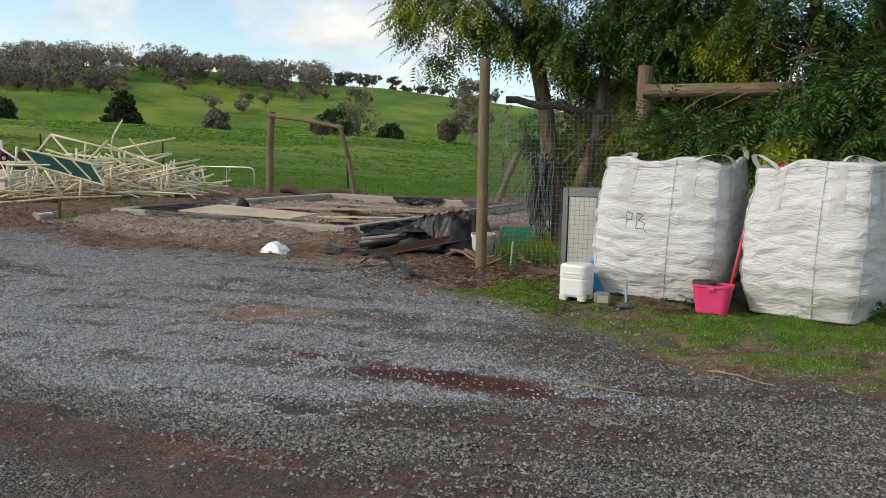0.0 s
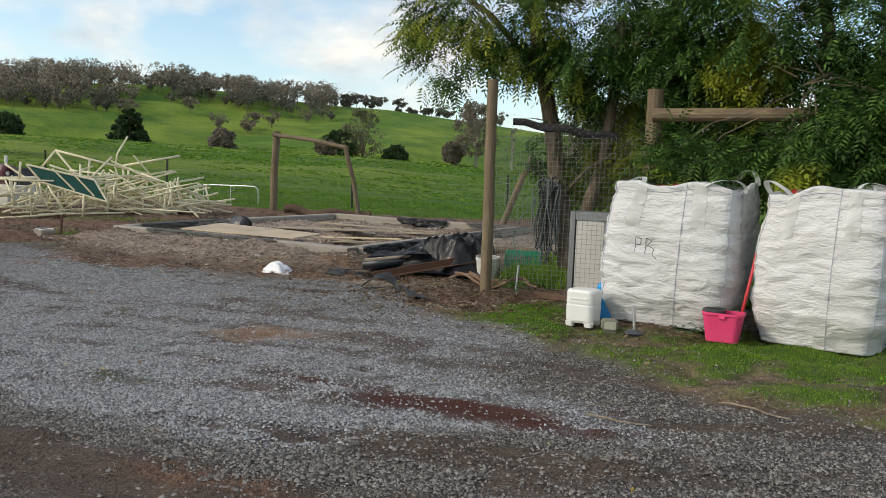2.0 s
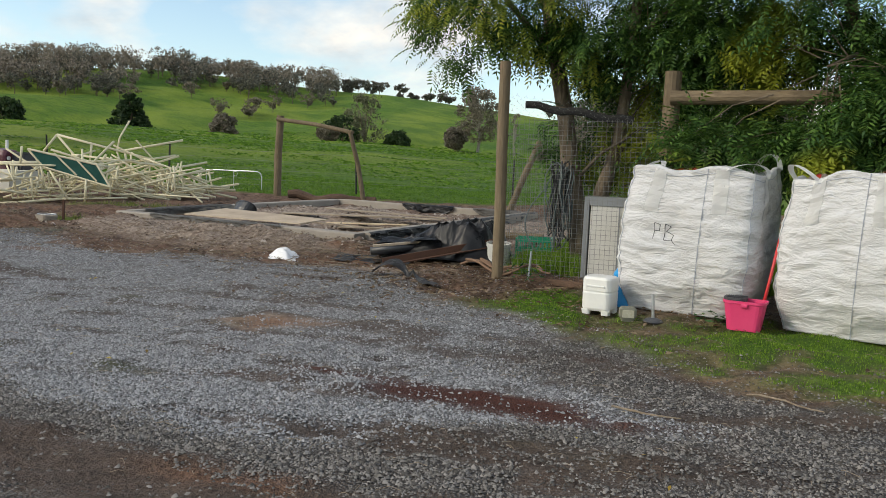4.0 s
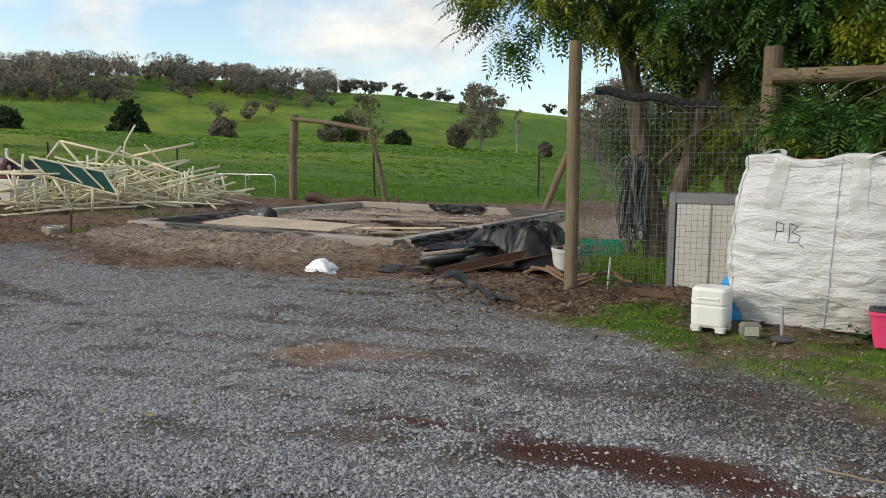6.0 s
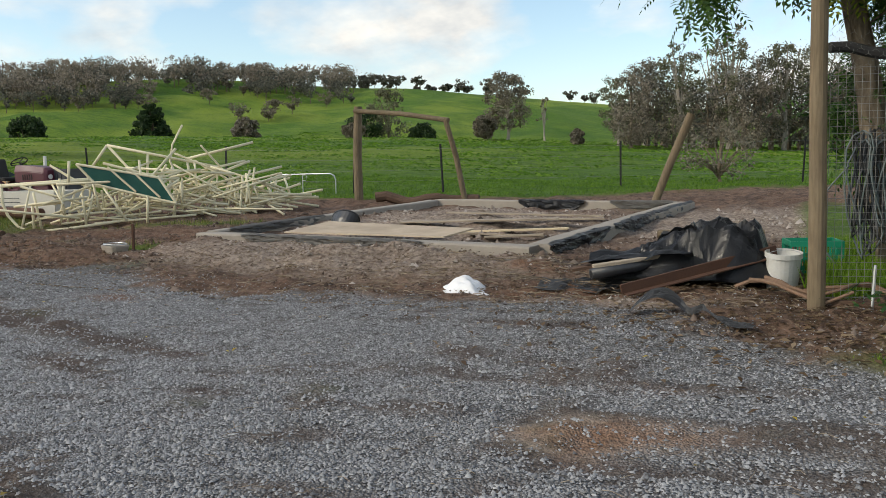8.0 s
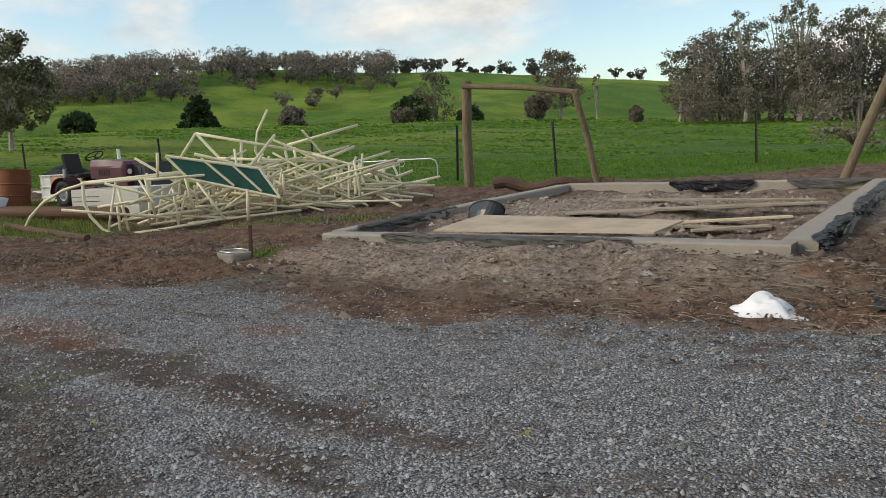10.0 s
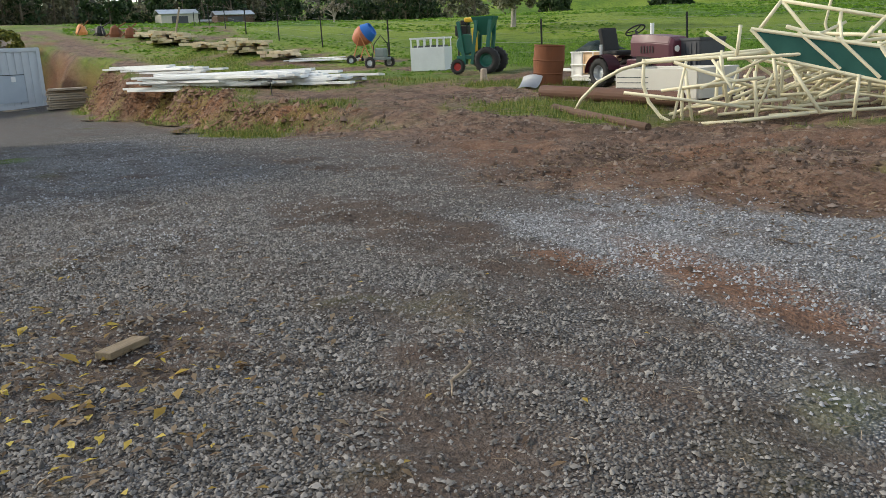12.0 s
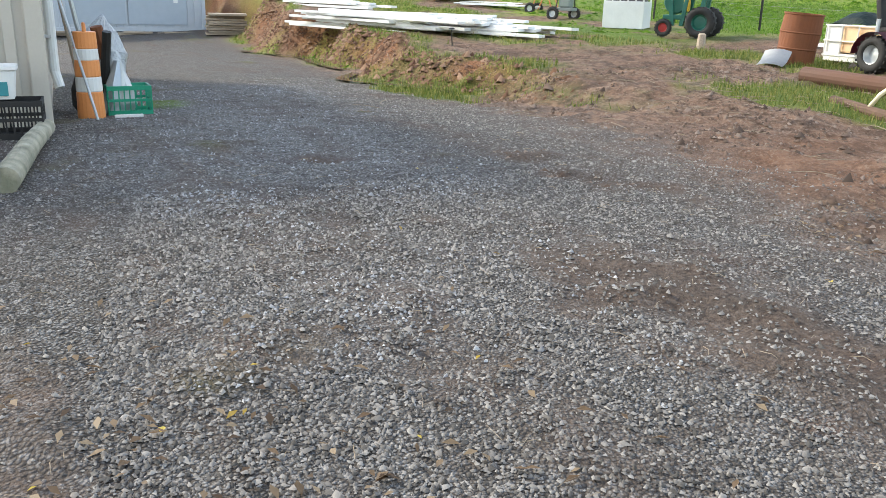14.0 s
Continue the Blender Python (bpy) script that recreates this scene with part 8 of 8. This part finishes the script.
rng = np.random.default_rng(99)
n = 300000
t_ = rng.uniform(0, 1, n)
near = rng.random(n) < 0.62
px = np.where(near, -18.5 * t_ + 1.8, rng.uniform(-27, 3, n))
py = np.where(near, 2.6 + 2.5 * t_ + np.abs(rng.normal(0, 2.1, n)), rng.uniform(2.4, 9.8, n))
zz, g_, s_, p_, st_, sa_ = heights(px, py)
keep = (rng.random(n) < (1 - 0.62 * s_) * (1 - 0.9 * g_) * (1 - 0.9 * st_) * (1 - 0.8 * sa_)) & (py > 2.2) & (py < 10)
px, py, zz, p_ = px[keep], py[keep], zz[keep], p_[keep]
sz = np.clip(rng.lognormal(math.log(0.0080), 0.26, len(px)), 0.005, 0.016)
pl = rng.random(len(px)) < p_
stones("pale_gravel", px[pl], py[pl], zz[pl], sz[pl], rng, stone_material("pale_gravel_stone", (0.11, 0.11, 0.112), (0.32, 0.322, 0.327), (0.48, 0.48, 0.478)), "pale blue-grey crushed gravel over the yard")
stones("dark_gravel", px[~pl], py[~pl], zz[~pl], sz[~pl], rng, stone_material("dark_gravel_stone", (0.046, 0.042, 0.037), (0.185, 0.170, 0.153), (0.345, 0.322, 0.292)), "grey-brown crushed gravel over the drive")

n = 16000
bx_, by_ = rng.uniform(-42, -20, n), rng.normal(10.9, 0.6, n)
bz_, bg_, *_ = heights(bx_, by_)
bk_ = yard(bx_, by_)[2]
ok_ = (np.abs(by_ - bk_ - 0.6) < 0.5) & (rng.random(n) < np.clip((-bx_ - 20) / 7, 0, 1))
bx_, by_, bz_ = bx_[ok_], by_[ok_], bz_[ok_]
n = len(bx_)
bs_ = np.clip(rng.lognormal(math.log(0.03), 0.5, n), 0.012, 0.11)
stones("bank_clods", bx_, by_, bz_ - bs_ * 0.4, bs_, rng, stone_material("clay_clod", (0.07, 0.03, 0.015), (0.17, 0.085, 0.045), (0.30, 0.19, 0.12), 9), "crumbling red clay on the cut bank", 0.6, "clods")
# clods and stones on bare soil
n = 52000
px, py = rng.uniform(-22, -2.5, n), rng.uniform(8.0, 17.5, n)
zz, g_, s_, p_, st_, sa_ = heights(px, py)
keep = (s_ > 0.6) & (g_ < 0.5) & (fbm(px / 0.7, py / 0.7, 91, 3) > 0.45)
px, py, zz, sa_ = px[keep], py[keep], zz[keep], sa_[keep]
sz = np.clip(rng.lognormal(math.log(0.014), 0.55, len(px)), 0.006, 0.07)
sandy = rng.random(len(px)) < sa_ * 0.9
stones("soil_clods", px[~sandy], py[~sandy], zz[~sandy] - sz[~sandy] * 0.2, sz[~sandy], rng, stone_material("brown_clod", (0.05, 0.032, 0.022), (0.13, 0.085, 0.06), (0.26, 0.20, 0.16), 12), "brown clods and pebbles on the bare soil", 0.6, "clods")
stones("sand_lumps", px[sandy], py[sandy], zz[sandy] - sz[sandy] * 0.2, sz[sandy], rng, stone_material("sandy_lump", (0.16, 0.12, 0.09), (0.32, 0.26, 0.21), (0.55, 0.48, 0.42), 12), "sandy lumps and broken mortar round the slab", 0.6, "rubble")


def blades(name, x, y, z, tall, width, rng, material, label, lean=0.45, category="grass"):
    n = len(x)
    a = rng.uniform(0, 6.283, n)
    h = tall * rng.uniform(0.45, 1.25, n)
    dx, dy = np.cos(a), np.sin(a)
    ln = lean * rng.uniform(0.1, 1.2, n) * h
    b = rng.uniform(0, 6.283, n)
    w = width * rng.uniform(0.7, 1.3, n)
    base = np.stack([x, y, z - 0.01], 1)
    side = np.stack([np.cos(b) * w, np.sin(b) * w, np.zeros(n)], 1)
    tip = base + np.stack([dx * ln, dy * ln, h], 1)
    V = np.stack([base - side, base + side, tip], 1).reshape(-1, 3)
    me = numpy_mesh(name, V, np.arange(len(V)).reshape(-1, 3))
    me.materials.append(material)
    return tagged(new(name, me), label, category, kind="stuff")


GRASS = leaf_material("grass_blade", (0.07, 0.14, 0.012), (0.15, 0.27, 0.022), (0.25, 0.38, 0.045))
FIELDGRASS = leaf_material("pasture_blade", (0.045, 0.11, 0.010), (0.10, 0.205, 0.016), (0.17, 0.29, 0.028))
STRAWY = leaf_material("weed_blade", (0.06, 0.10, 0.018), (0.15, 0.185, 0.035), (0.32, 0.29, 0.10))


def sow(n, x0, x1, y0, y1, limit=0.35):
    x, y = rng.uniform(x0, x1, n), rng.uniform(y0, y1, n)
    z, g, *_ = heights(x, y)
    k = rng.random(n) < np.clip((g - limit) * 2.2, 0, 1)
    return x[k], y[k], z[k]


blades("verge_grass", *sow(130000, -3.9, 2.2, 5.2, 9.4, 0.30), 0.028, 0.0045, rng, GRASS, "short bright green grass before the bulk bags")
blades("pen_grass", *sow(50000, -3.3, 0.0, 9.5, 12.5, 0.12), 0.20, 0.008, rng, GRASS, "lush green grass inside the wire pen")
blades("yard_weeds", *sow(60000, -24.5, -11.5, 9.5, 17.0, 0.25), 0.10, 0.006, rng, STRAWY, "straggling yellow-green weeds on the soil")
blades("bank_weeds", *sow(34000, -42, -20, 9.3, 16.0, 0.12), 0.10, 0.010, rng, STRAWY, "weeds along the cut bank")
blades("pasture_grass", *sow(100000, -34, 5, 19.2, 30, 0.4), 0.06, 0.012, rng, FIELDGRASS, "green pasture grass behind the fence")

TUSSOCK = leaf_material("tussock_blade", (0.050, 0.120, 0.010), (0.105, 0.215, 0.016), (0.17, 0.29, 0.028))
n = 80000
fr_, fa_ = 24 + 150 * rng.uniform(0, 1, n) ** 1.3, np.radians(rng.uniform(-6, 80, n))
fx_, fy_ = CX - fr_ * np.sin(fa_), CY + fr_ * np.cos(fa_)
fz_, fg_, *_ = heights(fx_, fy_)
ok_ = (fg_ > 0.6) & (fbm(fx_ / 5.0, fy_ / 3.0, 95, 3) > 0.44)
fx_, fy_, fz_, fr_ = fx_[ok_], fy_[ok_], fz_[ok_], fr_[ok_]
blades("pasture_tufts", fx_, fy_, fz_ - 0.02, 0.04 + 0.0010 * fr_, 0.05 + 0.0030 * fr_, rng, TUSSOCK, "tussocks of rank green grass over the pasture")

# leafy weeds at the bag's foot
def leafy_weed(x, y, seed):
    r2 = np.random.default_rng(seed)
    z = ground_z(x, y)
    n = 46
    p = np.stack([x + r2.normal(0, 0.13, n), y + r2.normal(0, 0.10, n), z + r2.uniform(0.02, 0.17, n)], 1)
    a, b = unit(r2, n), unit(r2, n)
    a[:, 2] *= 0.4
    a /= np.linalg.norm(a, axis=1, keepdims=True)
    b = np.cross(a, b)
    b[:, 2] *= 0.4
    s = r2.uniform(0.025, 0.06, (n, 1))
    V = np.stack([p - a * s, p + b * s * 0.6, p + a * s, p - b * s * 0.6], 1).reshape(-1, 3)
    me = numpy_mesh("weed_plant", V, np.arange(len(V)).reshape(-1, 4))
    me.materials.append(WEEDLEAF)
    tagged(new("weed_plant", me), "broad-leaved green weed growing in the verge", "weed", "weeds in the verge", kind="stuff")


WEEDLEAF = leaf_material("broad_weed_leaf", (0.018, 0.06, 0.018), (0.045, 0.12, 0.035), (0.09, 0.19, 0.05))
for i, (x, y) in enumerate(((1.0, 8.15), (1.25, 8.45), (1.5, 8.2), (0.95, 8.6), (1.6, 8.7), (1.35, 7.9), (-0.62, 7.95), (-2.75, 9.25))):
    leafy_weed(x, y, 300 + i)


def litter(name, n, pick, size, rng, material, label, category):
    x, y = pick(n)
    z, *_ = heights(x, y)
    a = rng.uniform(0, 6.283, n)
    s = size * rng.uniform(0.6, 1.4, n)
    d = np.stack([np.cos(a), np.sin(a), rng.uniform(-0.3, 0.4, n)], 1)
    e = np.stack([-np.sin(a), np.cos(a), rng.uniform(-0.3, 0.3, n)], 1)
    p = np.stack([x, y, z + 0.018], 1)
    s = s[:, None]
    up_ = np.array([0, 0, 0.3])
    V = np.stack([p - d * s, p + e * s * 0.45 + up_ * s, p + d * s, p - e * s * 0.45 + up_ * s * 0.5], 1).reshape(-1, 3)
    me = numpy_mesh(name, V, np.arange(len(V)).reshape(-1, 4))
    me.materials.append(material)
    return tagged(new(name, me), label, category, kind="stuff")


YELLOWLEAF = leaf_material("fallen_leaf", (0.22, 0.13, 0.03), (0.42, 0.30, 0.05), (0.58, 0.47, 0.10))
BROWNFALL = leaf_material("dry_leaf", (0.06, 0.035, 0.02), (0.17, 0.11, 0.06), (0.33, 0.25, 0.16))
litter("fallen_leaves", 46, lambda n: (rng.normal(-12.0, 0.5, n), rng.normal(4.8, 0.32, n)), 0.042, rng, YELLOWLEAF, "broad yellow fallen leaves on the gravel", "leaves")
litter("fallen_leaves", 170, lambda n: (rng.normal(-12.2, 0.7, n), rng.normal(4.8, 0.4, n)), 0.022, rng, YELLOWLEAF, "yellow fallen leaves on the gravel", "leaves")
litter("fallen_leaves", 70, lambda n: (rng.uniform(-17, 1, n), rng.uniform(3.2, 8.5, n)), 0.02, rng, YELLOWLEAF, "scattered yellow leaves on the drive", "leaves")
litter("dry_leaves", 2600, lambda n: (rng.normal(-2.6, 1.5, n), rng.normal(8.9, 0.75, n)), 0.028, rng, BROWNFALL, "brown dry leaves and bark under the trees", "leaves")
litter("dry_leaves", 7000, lambda n: (rng.uniform(-15, -2.5, n), np.clip(rng.normal(10.3, 0.9, n), 8.8, 13)), 0.022, rng, BROWNFALL, "brown leaf scraps and bark on the soil", "leaves")
litter("dry_leaves", 900, lambda n: (rng.normal(-12.4, 1.0, n), rng.normal(5.0, 0.6, n)), 0.024, rng, BROWNFALL, "brown dry leaf scraps on the gravel", "leaves")


def twigs(name, n, pick, ln, r, material, label):
    bm = bmesh.new()
    x, y = pick(n)
    z, *_ = heights(x, y)
    for i in range(n):
        a = rng.uniform(0, 6.283)
        l = ln * rng.uniform(0.4, 1.5)
        d = Vector((math.cos(a), math.sin(a), 0)) * l / 2
        p = Vector((x[i], y[i], z[i] + 0.02))
        tube(bm, [p - d, p + Vector((rng.normal(0, l * 0.08), rng.normal(0, l * 0.08), 0.01)), p + d], r, 4, r * 0.5, close=False)
    return tagged(part(name, bm, material), label, "twigs", kind="stuff")


TWIG = bark_material("dry_twig", (0.16, 0.12, 0.08), (0.38, 0.31, 0.23))
twigs("dry_twigs", 1500, lambda n: (rng.uniform(-18, 1.5, n), rng.uniform(3.0, 9.6, n)), 0.075, 0.0018, TWIG, "dry grass stalks and twigs strewn on gravel")
twigs("dry_twigs", 500, lambda n: (rng.normal(-5.6, 1.8, n), rng.normal(10.1, 0.6, n)), 0.22, 0.004, TWIG, "dry roots and twigs strewn on the soil")
twigs("dry_twigs", 260, lambda n: (rng.normal(-19.5, 2.5, n), rng.normal(12.5, 1.3, n)), 0.3, 0.004, TWIG, "dry stalks strewn by the weeds")
for i, (x0, y0, x1, y1) in enumerate(((-1.02, 5.12, -0.62, 5.10), (-0.28, 5.95, 0.16, 5.62), (-11.2, 6.3, -11.0, 6.05))):
    bm = bmesh.new()
    tube(bm, [(x0 + (x1 - x0) * q / 6, y0 + (y1 - y0) * q / 6 + 0.02 * math.sin(q * 1.3), ground_z(x0 + (x1 - x0) * q / 6, y0 + (y1 - y0) * q / 6) + 0.025) for q in range(7)], 0.008, 6, 0.004)
    tagged(part("dead_stick", bm, TWIG), "pale dead stick lying on the gravel", "stick", "sticks on the gravel")
plank("timber_offcut", (-12.31, 5.18, ground_z(-12.31, 5.18) + 0.01), 0.26, 0.085, 0.032, 128, RAIL, "weathered grey timber offcut on the gravel", 3, 0, "offcut")
